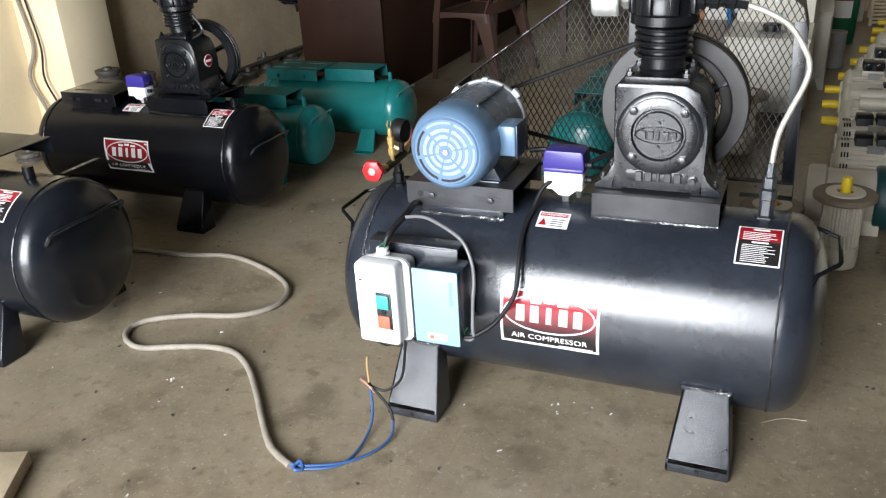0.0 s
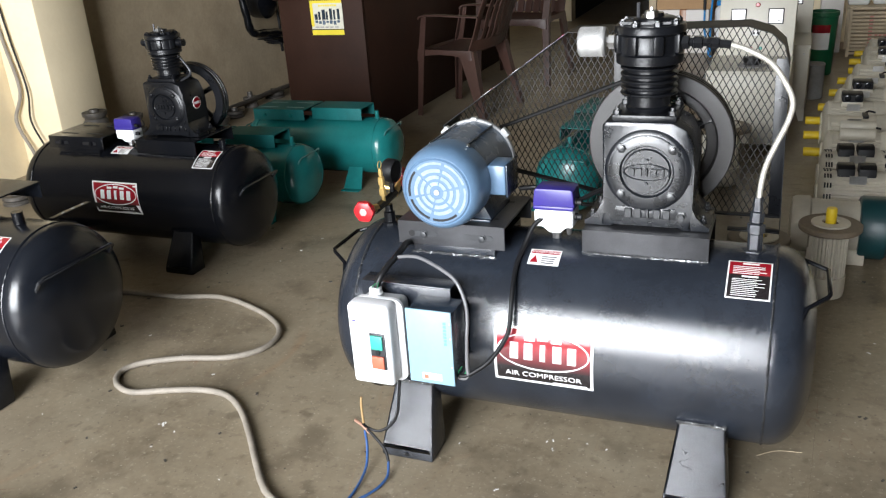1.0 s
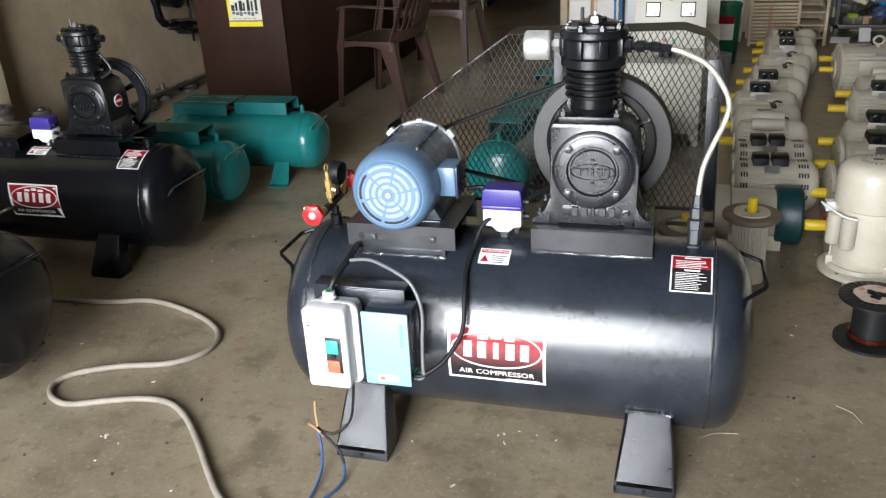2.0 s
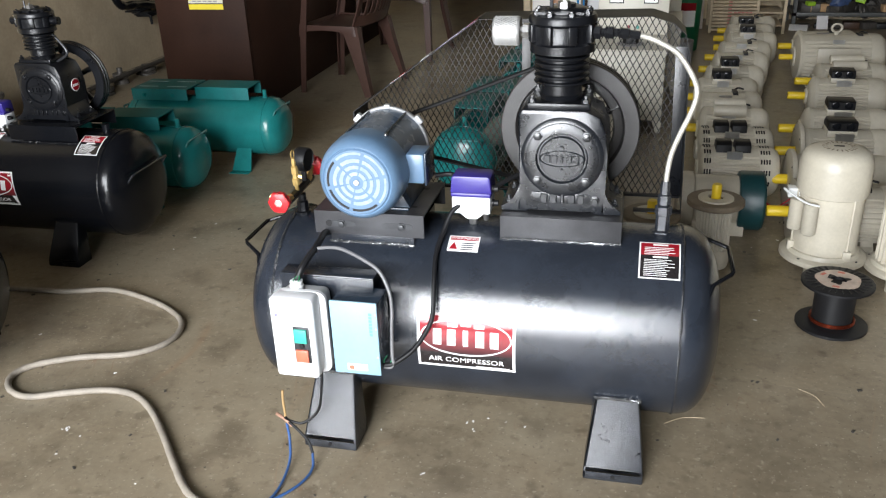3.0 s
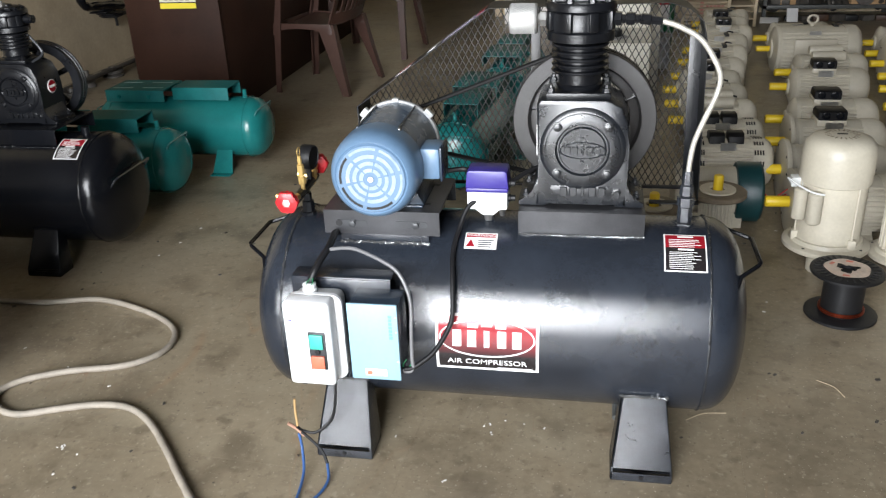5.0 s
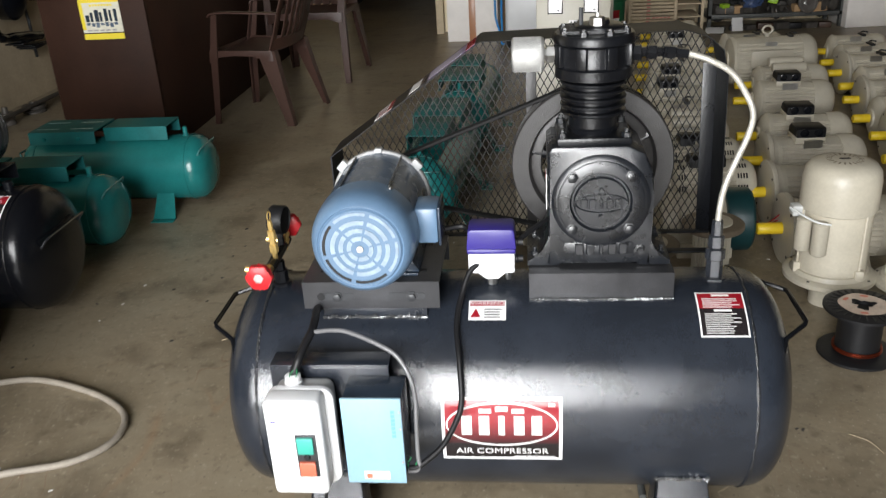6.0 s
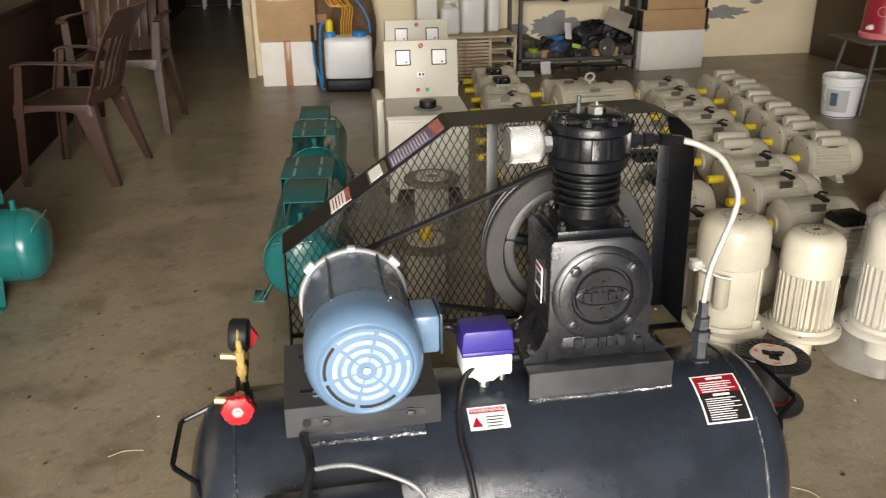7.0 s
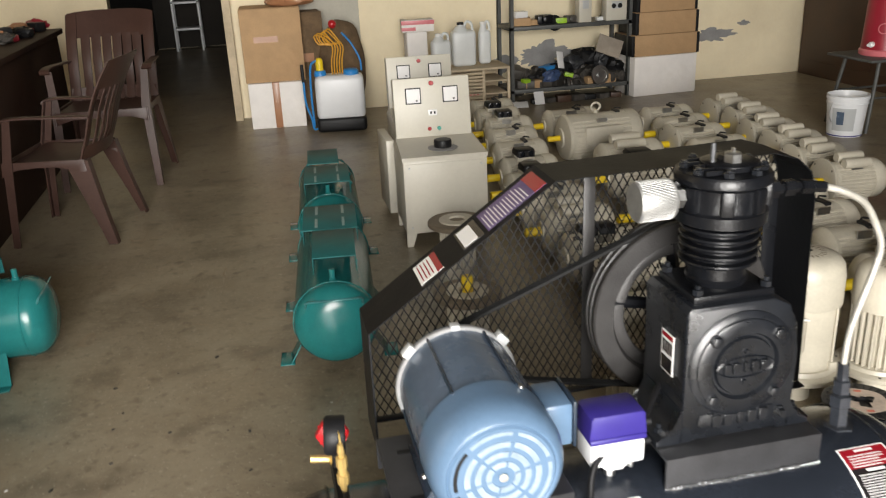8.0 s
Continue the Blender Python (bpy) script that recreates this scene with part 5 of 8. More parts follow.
    part("motor_cable", bm, M_RUBBER, root)
    bm = B()
    tube(bm, [(-0.38, -0.30, 0.295), (-0.385, -0.31, 0.2), (-0.40, -0.315, 0.13), (-0.44, -0.33, 0.095), (-0.475, -0.335, 0.10), (-0.485, -0.345, 0.118)], 0.004, 8)
    part("loose_wire", bm, M_RUBBER, root)
    return root


main_compressor()


# ---- the other compressors and bare tanks ----
def finished_tank(root, material):
    for x in (-0.378, 0.325):
        for s in (-1, 1):
            foot_part(root, x, s, material)
    brand_label(root, PUT, R, -0.14, 0.125, -10, 26, shear=-0.02)
    notice_label(root, PUT, 0.40, 0.51, 48, 76)
    return root


def back_compressor():
    root = thing("air_compressor", "black air compressor without motor, spoked flywheel on its pump", "air compressor", "finished compressors", at=pose(-2.515, 3.222, 0) @ Matrix.Diagonal((0.94, 0.872, 0.872, 1)))
    tank_body(root, M_BLACK)
    finished_tank(root, M_BLACK)
    handle_part(root, 0.60, M_BLACKROD, CZ, 1, a=0.15, rise=0.06)
    warning_label(root, PUT, R, -0.10, 0.0, 62, 76)
    pump_base(root, 0.064, 0.40, -0.12, 0.20, 0.562, 0.632, M_BLACK)
    motor_base(root, -0.45, -0.12, 0.14, 0.576, 0.640, M_BLACK)
    case, bx, by, hz = pump(root, 0.216, -0.042, M_CASTB, M_CASTB)
    flywheel(root, (0.205, 0.20, 0.777), 0.185, M_CASTB, M_CASTB)
    pressure_switch(root, -0.02, -0.05, 0.603)
    bm = B()
    rod(bm, (0.47, 0.0, 0.57), (0.47, 0.0, 0.615), 0.018)
    part("inlet_socket", bm, M_BLACK, root)
    bm = B()
    c = Vector((0.331, 0.045, 0.79))
    turned(bm, c, c + Vector((0.002, 0, 0)), [(0.030, 0), (0.030, 1)], 32)
    st = part("round_sticker", bm, M_LABELW, root, "round red and white brand sticker")
    bm = B()
    turned(bm, c + Vector((0.002, 0, 0)), c + Vector((0.0026, 0, 0)), [(0.027, 0), (0.027, 1)], 32)
    part("red_disc", bm, M_LABELR, st)
    bm = B()
    for k in range(4):
        box(bm, c.x + 0.0026, c.x + 0.0032, c.y - 0.02 + 0.0105 * k, c.y - 0.012 + 0.0105 * k, c.z - 0.006, c.z + 0.006)
    part("brand_print", bm, M_LABELW, st)
    for s in (-1, 1):
        bm = B()
        rod(bm, (bx + s * 0.07, by, hz + 0.054), (bx + s * 0.115, by, hz + 0.054), 0.018)
        part("port", bm, M_CASTB, case)
    bm = B()
    tube(bm, [(0.28, 0.02, 0.90), (0.30, 0.08, 0.93), (0.27, 0.07, 1.0), (0.245, 0.05, 1.04)], 0.006, 8)
    part("breather_pipe", bm, M_GREYIRON, root)
    return root


back_compressor()


def near_tank():
    root = thing("air_compressor", "dark grey compressor tank with pump base, beside the wall", "air compressor", "finished compressors", at=pose(-2.495, 2.13, 0) @ Matrix.Diagonal((0.97, 0.93, 0.95, 1)))
    tank_body(root, M_BLACKISH)
    for x in (-0.378, 0.345):
        for s in (-1, 1):
            foot_part(root, x, s, M_BLACKISH)
    notice_label(root, PUT, 0.36, 0.47, 42, 70)
    handle_part(root, 0.59, M_BLACKROD, CZ, 1, a=0.17, rise=0.10, out=0.045, r=0.007)
    bm = B()
    channel(bm, -0.12, 0.23, -0.03, 0.30, 0.565, 0.628)
    part("pump_base", bm, M_BLACKISH, root)
    bm = B()
    turned(bm, (0.42, 0.0, 0.57), (0.42, 0.0, 0.625), [(0.024, 0), (0.024, 0.2), (0.019, 0.25), (0.019, 1)], 16)
    part("inlet_socket", bm, M_BLACK, root)
    bm = B()
    box(bm, 0.40, 0.425, 0.14, 0.33, 0.545, 0.55, 0.001)
    arm = part("guard_bracket", bm, M_BLACK, root)
    for k in range(3):
        bm = B()
        rod(bm, (0.4125, 0.20 + 0.05 * k, 0.5495), (0.4125, 0.20 + 0.05 * k, 0.5512), 0.006, seg=10)
        part("hole", bm, M_GREYPATCH, arm)
    return root


near_tank()

TR, TCZ, TH = 0.167, 0.218, 0.40


def teal_tank():
    """A bare welded tank: round end, two feet, pump base, slotted motor base, socket and rod handle."""
    root = thing("compressor_tank", "teal painted bare compressor tank with welded motor and pump bases", "tank", "teal compressor tanks")
    tank_body(root, M_TEAL, TR, TH, 0.105, TCZ)
    for x in (-0.27, 0.27):
        bm = B()
        w0, w1 = 0.045, 0.058
        prism(bm, [(-w1, 0.004), (w1, 0.004), (w0, 0.145), (-w0, 0.145)], 0.004, front(x, -0.205, 0) @ Matrix.Rotation(radians(31), 4, "X"))
        f = part("foot", bm, M_TEAL, root)
        bm = B()
        box(bm, x - w1, x + w1, -0.245, -0.185, 0, 0.005, 0.001)
        part("foot_plate", bm, M_TEAL, f)
        bm = B()
        prism(bm, [(-w1, 0.004), (w1, 0.004), (w0, 0.145), (-w0, 0.145)], 0.004, front(x, 0.201, 0) @ Matrix.Rotation(radians(-31), 4, "X"))
        f = part("foot", bm, M_TEAL, root)
        bm = B()
        box(bm, x - w1, x + w1, 0.185, 0.245, 0, 0.005, 0.001)
        part("foot_plate", bm, M_TEAL, f)
    bm = B()
    channel(bm, -0.02, 0.31, -0.075, 0.10, 0.385, 0.455, 0.004)
    part("pump_base", bm, M_TEALPLATE, root)
    bm = B()
    channel(bm, -0.40, -0.05, -0.12, 0.12, 0.385, 0.450, 0.004)
    mb = part("motor_base", bm, M_TEALPLATE, root)
    # slots drawn as bars paler than the plate
    for yy in (-0.06, 0.06):
        for xx in (-0.32, -0.14):
            bm = B()
            box(bm, xx - 0.06, xx + 0.06, yy - 0.006, yy + 0.006, 0.4503, 0.4512)
            part("slot", bm, M_LITESLOT, mb)
    for xx in (-0.32, -0.14):
        bm = B()
        turned(bm, (xx, -0.12, 0.415), (xx, -0.132, 0.415), [(0.012, 0), (0.012, 0.5), (0.008, 0.55), (0.007, 1)], 6)
        part("bolt", bm, M_TEAL, mb)
    for xx, zz in ((0.375, 0.375), (-0.375, 0.375)):
        bm = B()
        turned(bm, (xx, 0, zz), (xx, 0, zz + 0.055), [(0.016, 0), (0.016, 0.3), (0.012, 0.35), (0.012, 1)], 12)
        part("socket", bm, M_TEAL, root)
    handle_part(root, 0.44, M_TEALROD, TCZ, 1, a=0.11, rise=0.085, out=0.035, r=0.005)
    handle_part(root, -0.44, M_TEALROD, TCZ, -1, a=0.11, rise=0.085, out=0.035, r=0.005)
    return root


proto = teal_tank()
proto.matrix_world = pose(-2.235, 4.36, 0) @ Matrix.Scale(0.93, 4)
copy_thing(proto, pose(-2.44, 3.80, 0, 0, 0, 1.5) @ Matrix.Scale(0.98, 4))
copy_thing(proto, pose(-0.685, 4.315, 0, 0, 0, -95))
copy_thing(proto, pose(-0.60, 5.43, 0, 0, 0, 86))


# ---- electric motors on the floor ----
def ribbed(bm, x0, x1, r, rib, n=30, skip=()):
    rim = []
    for k in range(n):
        a = 2 * math.pi * k / n
        top = r if any(lo < math.degrees(a) % 360 < hi for lo, hi in skip) else r + rib
        for da, rr in ((-0.30, r), (-0.13, top), (0.13, top), (0.30, r)):
            t = a + da * 2 * math.pi / n
            rim.append((rr * math.cos(t), rr * math.sin(t)))
    ends = [[bm.verts.new((x, y, z)) for y, z in rim] for x in (x0, x1)]
    for k in range(len(rim)):
        j = (k + 1) % len(rim)
        bm.faces.new((ends[0][k], ends[0][j], ends[1][j], ends[1][k]))
    bm.faces.new(ends[0]), bm.faces.new(ends[1])
    return bm


def floor_motor(kind, Rm=0.088, long=0.20, flange=False, label=""):
    """A foot-mounted motor lying along x, shaft towards -x; the origin is on the floor under the body."""
    root = thing("electric_motor", label, "electric motor", "motors lined up on the floor")
    h = Rm + 0.020

    def up(bm):
        bmesh.ops.translate(bm, vec=(0, 0, h), verts=bm.verts)
        return bm

    a, b = -long / 2, long / 2
    part("motor_body", up(ribbed(B(), a, b, Rm, 0.006, 34, ((60, 120),))), M_CREAM, root)
    bm = B()
    turned(bm, (a + 0.002, 0, 0), (a - 0.045, 0, 0), [(Rm + 0.004, 0), (Rm + 0.005, 0.3), (Rm - 0.004, 0.55), (Rm * 0.6, 0.8), (Rm * 0.45, 0.82), (Rm * 0.42, 1), (0.012, 1)], 36)
    part("end_shield", up(bm), M_CREAM, root)
    if flange:
        bm = B()
        turned(bm, (a - 0.03, 0, 0), (a - 0.046, 0, 0), [(Rm + 0.02, 0), (Rm + 0.022, 0.2), (Rm + 0.022, 0.9), (Rm + 0.018, 1), (Rm * 0.7, 1)], 40)
        fl = part("flange", up(bm), M_CREAM, root)
        for k in range(4):
            t = math.pi / 4 + k * math.pi / 2
            bm = B()
            p = Vector((a - 0.046, (Rm + 0.009) * math.cos(t), (Rm + 0.009) * math.sin(t)))
            turned(bm, p, p + Vector((-0.001, 0, 0)), [(0.005, 0), (0.005, 1)], 8)
            part("bolt_hole", up(bm), M_RUBBER, fl)
    bm = B()
    turned(bm, (b - 0.002, 0, 0), (b + 0.085, 0, 0), [(Rm + 0.004, 0), (Rm + 0.006, 0.08), (Rm + 0.006, 0.55), (Rm, 0.72), (Rm * 0.88, 0.9), (Rm * 0.7, 1), (0.01, 1)], 36)
    part("fan_cover", up(bm), M_CREAM, root)
    for k in range(9 if kind == "vented" else 0):
        for x, n in ((b + 0.006, 4), (a - 0.016, 3)):
            for q in range(n):
                bm = B()
                xx = x + 0.0105 * q
                box(bm, xx - 0.003, xx + 0.003, -0.009, 0.009, Rm + 0.0035, Rm + 0.0068, 0, Matrix.Rotation(radians(-100 + 25 * k), 4, "X"))
                part("vent_slot", up(bm), M_RUBBER, root)
    bm = B()
    turned(bm, (a - 0.04, 0, 0), (a - 0.115, 0, 0), [(0.017, 0), (0.0185, 0.05), (0.0185, 0.95), (0.016, 1)], 16)
    if kind != "vented":
        part("shaft_sleeve", up(bm), M_YELLOW, root, "yellow plastic sleeve on the shaft")
    for x in (a + 0.02, b - 0.05):
        bm = B()
        prism(bm, [(-Rm * 0.95, 0), (Rm * 0.95, 0), (Rm * 0.95, 0.01), (Rm * 0.72, 0.02), (Rm * 0.6, 0.05), (-Rm * 0.6, 0.05), (-Rm * 0.72, 0.02), (-Rm * 0.95, 0.01)], 0.035, Matrix(((0, 0, 1, x), (1, 0, 0, 0), (0, 1, 0, 0), (0, 0, 0, 1))), 0.002)
        part("foot", bm, M_CREAM, root)
    top = h + Rm
    if kind == "vented":
        for x in (-0.072, 0.004):
            bm = B()
            prism(bm, [(-0.04, 0), (0.04, 0), (0.036, 0.026), (0.02, 0.036), (-0.02, 0.036), (-0.036, 0.026)], 0.062, Matrix(((0, 0, 1, x), (1, 0, 0, 0), (0, 1, 0, top - 0.006), (0, 0, 0, 1))), 0.003)
            part("terminal_block", bm, M_RUBBER, root)
    if kind == "box":
        bm = B()
        box(bm, -0.055, 0.045, -0.05, 0.05, top - 0.012, top + 0.012, 0.004)
        t = part("terminal_base", bm, M_CREAM, root)
        bm = B()
        prism(bm, [(-0.05, 0), (0.05, 0), (0.05, 0.02), (0.03, 0.036), (-0.042, 0.036), (-0.05, 0.03)], 0.096, Matrix(((0, 0, 1, -0.053), (1, 0, 0, 0), (0, 1, 0, top + 0.012), (0, 0, 0, 1))), 0.004)
        tb = part("terminal_block", bm, M_RUBBER, t)
        for x in (-0.028, 0.018):
            bm = B()
            turned(bm, (x, -0.049, top + 0.030), (x, -0.054, top + 0.030), [(0.015, 0), (0.015, 0.8), (0.011, 1), (0.010, 0.3), (0.001, 0.3)], 18)
            part("knock_out", bm, M_BLACKISH, tb)
    if kind == "cap":
        for k, yy in enumerate((-0.052, 0.012)):
            bm = B()
            z = top + (0.004 if k == 0 else 0.02)
            turned(bm, (-0.07, yy, z), (0.075, yy, z), [(0.022, 0), (0.0245, 0.04), (0.0245, 0.96), (0.022, 1)], 20)
            part("capacitor", bm, M_CREAM, root)
    if kind in ("plain", "cap"):
        bm = B()
        box(bm, b - 0.06, b - 0.035, -0.03, 0.04, top - 0.004, top + 0.008, 0.002)
        tube(bm, [(b - 0.05, 0.03, top + 0.004), (b - 0.03, 0.05, top + 0.01), (b + 0.0, 0.045, top + 0.006)], 0.004, 6)
        part("lead", bm, M_RUBBER, root)
    bm = B()
    box(bm, -0.03, 0.03, -Rm * 0.72 - 0.0045, -Rm * 0.72 + 0.003, h + Rm * 0.66, h + Rm * 0.66 + 0.035, 0, Matrix())
    part("rating_plate", bm, M_STEEL, root)
    return root


LAB = {"vented": "cream electric motor with dark vent slots and black terminal blocks", "box": "cream ribbed electric motor with black terminal blocks and yellow shaft sleeve", "cap": "cream electric motor with two capacitors on top and yellow shaft sleeve", "plain": "cream ribbed electric motor with yellow shaft sleeve"}
protos = {}


def put_motor(kind, x_tip, y, turn=0.0, flange=False, s=1.12, stretch=0.98):
    key = (kind, flange)
    m = pose(x_tip + 0.235 * s * stretch, y, 0, 0, 0, turn) @ Matrix.Diagonal((s * stretch, s * 1.1, s * 1.1, 1))
    if key not in protos:
        protos[key] = floor_motor(kind, flange=flange, label=LAB[kind])
        protos[key].matrix_world = m
        return
    src = protos[key]
    ob = copy_thing(src, Matrix())
    ob.matrix_world = m


# four columns, front to back
for k, (kind, x, y) in enumerate((("vented", 0.24, 4.13), ("vented", 0.25, 4.44), ("cap", 0.27, 4.80), ("plain", 0.27, 5.14), ("box", 0.28, 5.46), ("box", 0.35, 5.80), ("plain", 0.42, 6.20), ("plain", 0.48, 6.58), ("box", 0.56, 6.93), ("box", 0.58, 7.28), ("plain", 0.63, 7.62))):
    put_motor(kind, x, y, random.uniform(-3, 3))
for kind, x, y, fl in (("plain", 0.575, 3.66, True), ("plain", 0.61, 4.05, True), ("box", 0.70, 4.46, True), ("box", 0.765, 4.84, False), ("box", 0.90, 5.53, False), ("cap", 0.99, 5.92, False), ("plain", 1.02, 7.02, False)):
    put_motor(kind, x, y, random.uniform(-3, 3), fl, 1.12, 1.2)
for kind, x, y, fl in (("box", 1.27, 3.80, False), ("plain", 1.30, 4.12, False), ("plain", 1.329, 4.453, True), ("plain", 1.40, 4.795, True), ("cap", 1.423, 5.114, False), ("plain", 1.502, 5.488, True), ("plain", 1.58, 5.816, False), ("plain", 1.623, 6.171, True), ("plain", 1.672, 6.479, False), ("plain", 1.73, 6.82, False)):
    put_motor(kind, x, y, random.uniform(-3, 3), fl, 1.12, 1.06)
for kind, x, y, fl in (("cap", 2.02, 5.07, True), ("cap", 2.05, 5.43, True), ("cap", 2.14, 5.79, True), ("cap", 2.19, 6.14, True), ("cap", 2.29, 6.52, True), ("cap", 2.32, 6.88, True)):
    put_motor(kind, x, y, random.uniform(-4, 4), fl, 1.08)
put_motor("plain", 1.86, 4.10, 70, True)

# the big one with a lifting eye
big = floor_motor("plain", 0.145, 0.34, False, "large cream ribbed electric motor with a steel lifting eye")
big.matrix_world = pose(1.33, 6.46, 0, 0, 0, 2) @ Matrix.Diagonal((1.22, 1.04, 1.04, 1))
bm = B()
torus(bm, None, 0.026, 0.007, Matrix.Translation((0.0, 0, 0.352)) @ Matrix.Rotation(radians(90), 4, "X"), 24, 8)
rod(bm, (0, 0, 0.30), (0, 0, 0.33), 0.012)
part("lifting_eye", bm, M_CREAM, big)
bm = B()
box(bm, -0.11, 0.11, -0.155, -0.10, 0.14, 0.25, 0.006)
part("terminal_box", bm, M_CREAM, big)

# dark teal motor between the columns
bm = B()
dt = thing("electric_motor", "cream electric motor with a dark teal fan cover", "electric motor", "motors lined up on the floor", at=pose(0.42, 3.76, 0) @ Matrix.Scale(1.05, 4))
turned(bm, (-0.17, 0, 0.125), (0.17, 0, 0.125), [(0.04, 0), (0.10, 0.02), (0.108, 0.06), (0.108, 0.2), (0.098, 0.22), (0.098, 0.72), (0.02, 0.72)], 40)
part("motor_body", bm, M_CREAM, dt)
bm = B()
turned(bm, (0.07, 0, 0.125), (0.17, 0, 0.125), [(0.095, 0), (0.114, 0.02), (0.119, 0.1), (0.119, 0.9), (0.11, 1), (0.02, 1)], 40)
part("fan_cover", bm, M_DARKTEAL, dt)
for s in (-1, 1):
    bm = B()
    box(bm, -0.1, 0.1, s * 0.07 - 0.015, s * 0.07 + 0.015, 0, 0.06, 0.003)
    part("foot", bm, M_CREAM, dt)
bm = B()
tube(bm, [(0.165, -0.03, 0.14), (0.21, -0.07, 0.13), (0.27, -0.06, 0.17), (0.31, -0.02, 0.19)], 0.0022, 6)
part("red_lead", bm, M_RED, dt)
bm = B()
tube(bm, [(0.165, -0.02, 0.13), (0.22, -0.05, 0.12), (0.28, -0.05, 0.15), (0.32, -0.02, 0.18)], 0.0022, 6)
part("red_lead", bm, M_RED, dt)


def standing_motor(style, label):
    """A flange motor standing shaft-down on a short stand; the origin is on the floor."""
    root = thing("flange_motor", label, "electric motor", "motors standing on their flanges")
    bm = B()
    lathe(bm, [(0.055, 0), (0.055, 0.085), (0.07, 0.10)], None, 28)
    part("spigot", bm, M_CREAM, root)
    bm = B()
    lathe(bm, [(0.06, 0.10), (0.145, 0.10), (0.15, 0.104), (0.15, 0.118), (0.145, 0.122), (0.128, 0.126), (0.122, 0.14), (0.10, 0.142)], None, 56)
    fl = part("flange", bm, M_CREAM, root)
    for k in range(4):
        t = math.pi / 4 + k * math.pi / 2
        bm = B()
        turned(bm, (0.136 * math.cos(t), 0.136 * math.sin(t), 0.121), (0.136 * math.cos(t), 0.136 * math.sin(t), 0.1245), [(0.006, 0), (0.006, 1)], 8)
        part("bolt_hole", bm, M_RUBBER, fl)
    bm = B()
    if style == "smooth":
        lathe(bm, [(0.113, 0.14), (0.113, 0.365), (0.105, 0.368)], None, 56)
    else:
        ribbed(bm, -0.115, 0.115, 0.094, 0.018, 28)
        bmesh.ops.transform(bm, matrix=Matrix.Translation((0, 0, 0.255)) @ Matrix.Rotation(radians(90), 4, "Y"), verts=bm.verts)
    part("motor_body", bm, M_CREAM, root)
    bm = B()
    r = 0.122 if style == "smooth" else 0.115
    lathe(bm, [(r - 0.004, 0.355), (r, 0.358), (r, 0.455), (r * 0.95, 0.49), (r * 0.82, 0.51), (r * 0.55, 0.52), (0.02, 0.522)], None, 56)
    cap = part("fan_cover", bm, M_CREAM, root)
    bm = B()
    prism(bm, slot_outline(0, 0, 0.012, 0.006), 0.001, Matrix.Translation((0, 0, 0.5222)))
    part("cap_slot", bm, M_RUBBER, cap)
    for k in range(20):
        t = 2 * math.pi * k / 20
        m = Matrix.Rotation(t, 4, "Z")
        bm = B()
        box(bm, 0.032, 0.058, -0.0022, 0.0022, 0.5185, 0.5212, 0, m)
        part("vent", bm, M_DIRTY, cap)
    if style == "smooth":
        for k, t in enumerate((205, 232)):
            bm = B()
            c = Vector((0.133 * math.cos(radians(t)), 0.133 * math.sin(radians(t)), 0))
            lathe(bm, [(0.02, 0.225), (0.026, 0.23), (0.026, 0.335), (0.021, 0.34)], Matrix.Translation(c), 20)
            part("capacitor", bm, M_CREAM, root)
        for t in (190, 300):
            bm = B()
            c = Vector((0.118 * math.cos(radians(t)), 0.118 * math.sin(radians(t)), 0))
            rod(bm, c + Vector((0, 0, 0.14)), c + Vector((0, 0, 0.36)), 0.004, seg=8)
            box(bm, c.x - 0.014, c.x + 0.014, c.y - 0.012, c.y + 0.012, 0.13, 0.165, 0.003)
            part("tie_rod", bm, M_CREAM, root)
        bm = B()
        box(bm, -0.15, -0.105, -0.022, 0.022, 0.33, 0.365, 0.004)
        tube(bm, [(-0.15, -0.03, 0.35), (-0.17, -0.05, 0.375), (-0.14, -0.08, 0.36), (-0.10, -0.11, 0.345), (-0.06, -0.13, 0.342)], 0.0035, 8)
        part("connector", bm, M_TRANSL, root)
    return root


standing_motor("smooth", "cream flange motor standing upright with two capacitors on its side").matrix_world = pose(0.762, 3.31, 0)
standing_motor("ribbed", "cream ribbed flange motor standing upright on its flange").matrix_world = pose(1.03, 3.25, 0, 0, 0, 12) @ Matrix.Scale(0.9, 4)
# a third one under milky plastic film
vm = standing_motor("ribbed", "cream flange motor wrapped in clear plastic film")
vm.matrix_world = pose(1.31, 3.17, 0, 0, 0, 30)
bm = B()
film = [(0.20 - 0.06 * min(1, z / 0.15) + 0.01 * math.sin(9 * z), z) for z in [0.54 * k / 22 for k in range(23)]] + [(0.09, 0.56), (0.03, 0.575)]
lathe(bm, film, None, 60, False)
for v in bm.verts:
    k = noise.noise(v.co * 14) * 0.014 + noise.noise(v.co * 35) * 0.006
    v.co += Vector((v.co.x, v.co.y, 0)).normalized() * k
part("plastic_film", bm, M_FILM, vm, "crumpled clear plastic film", sharp=180)


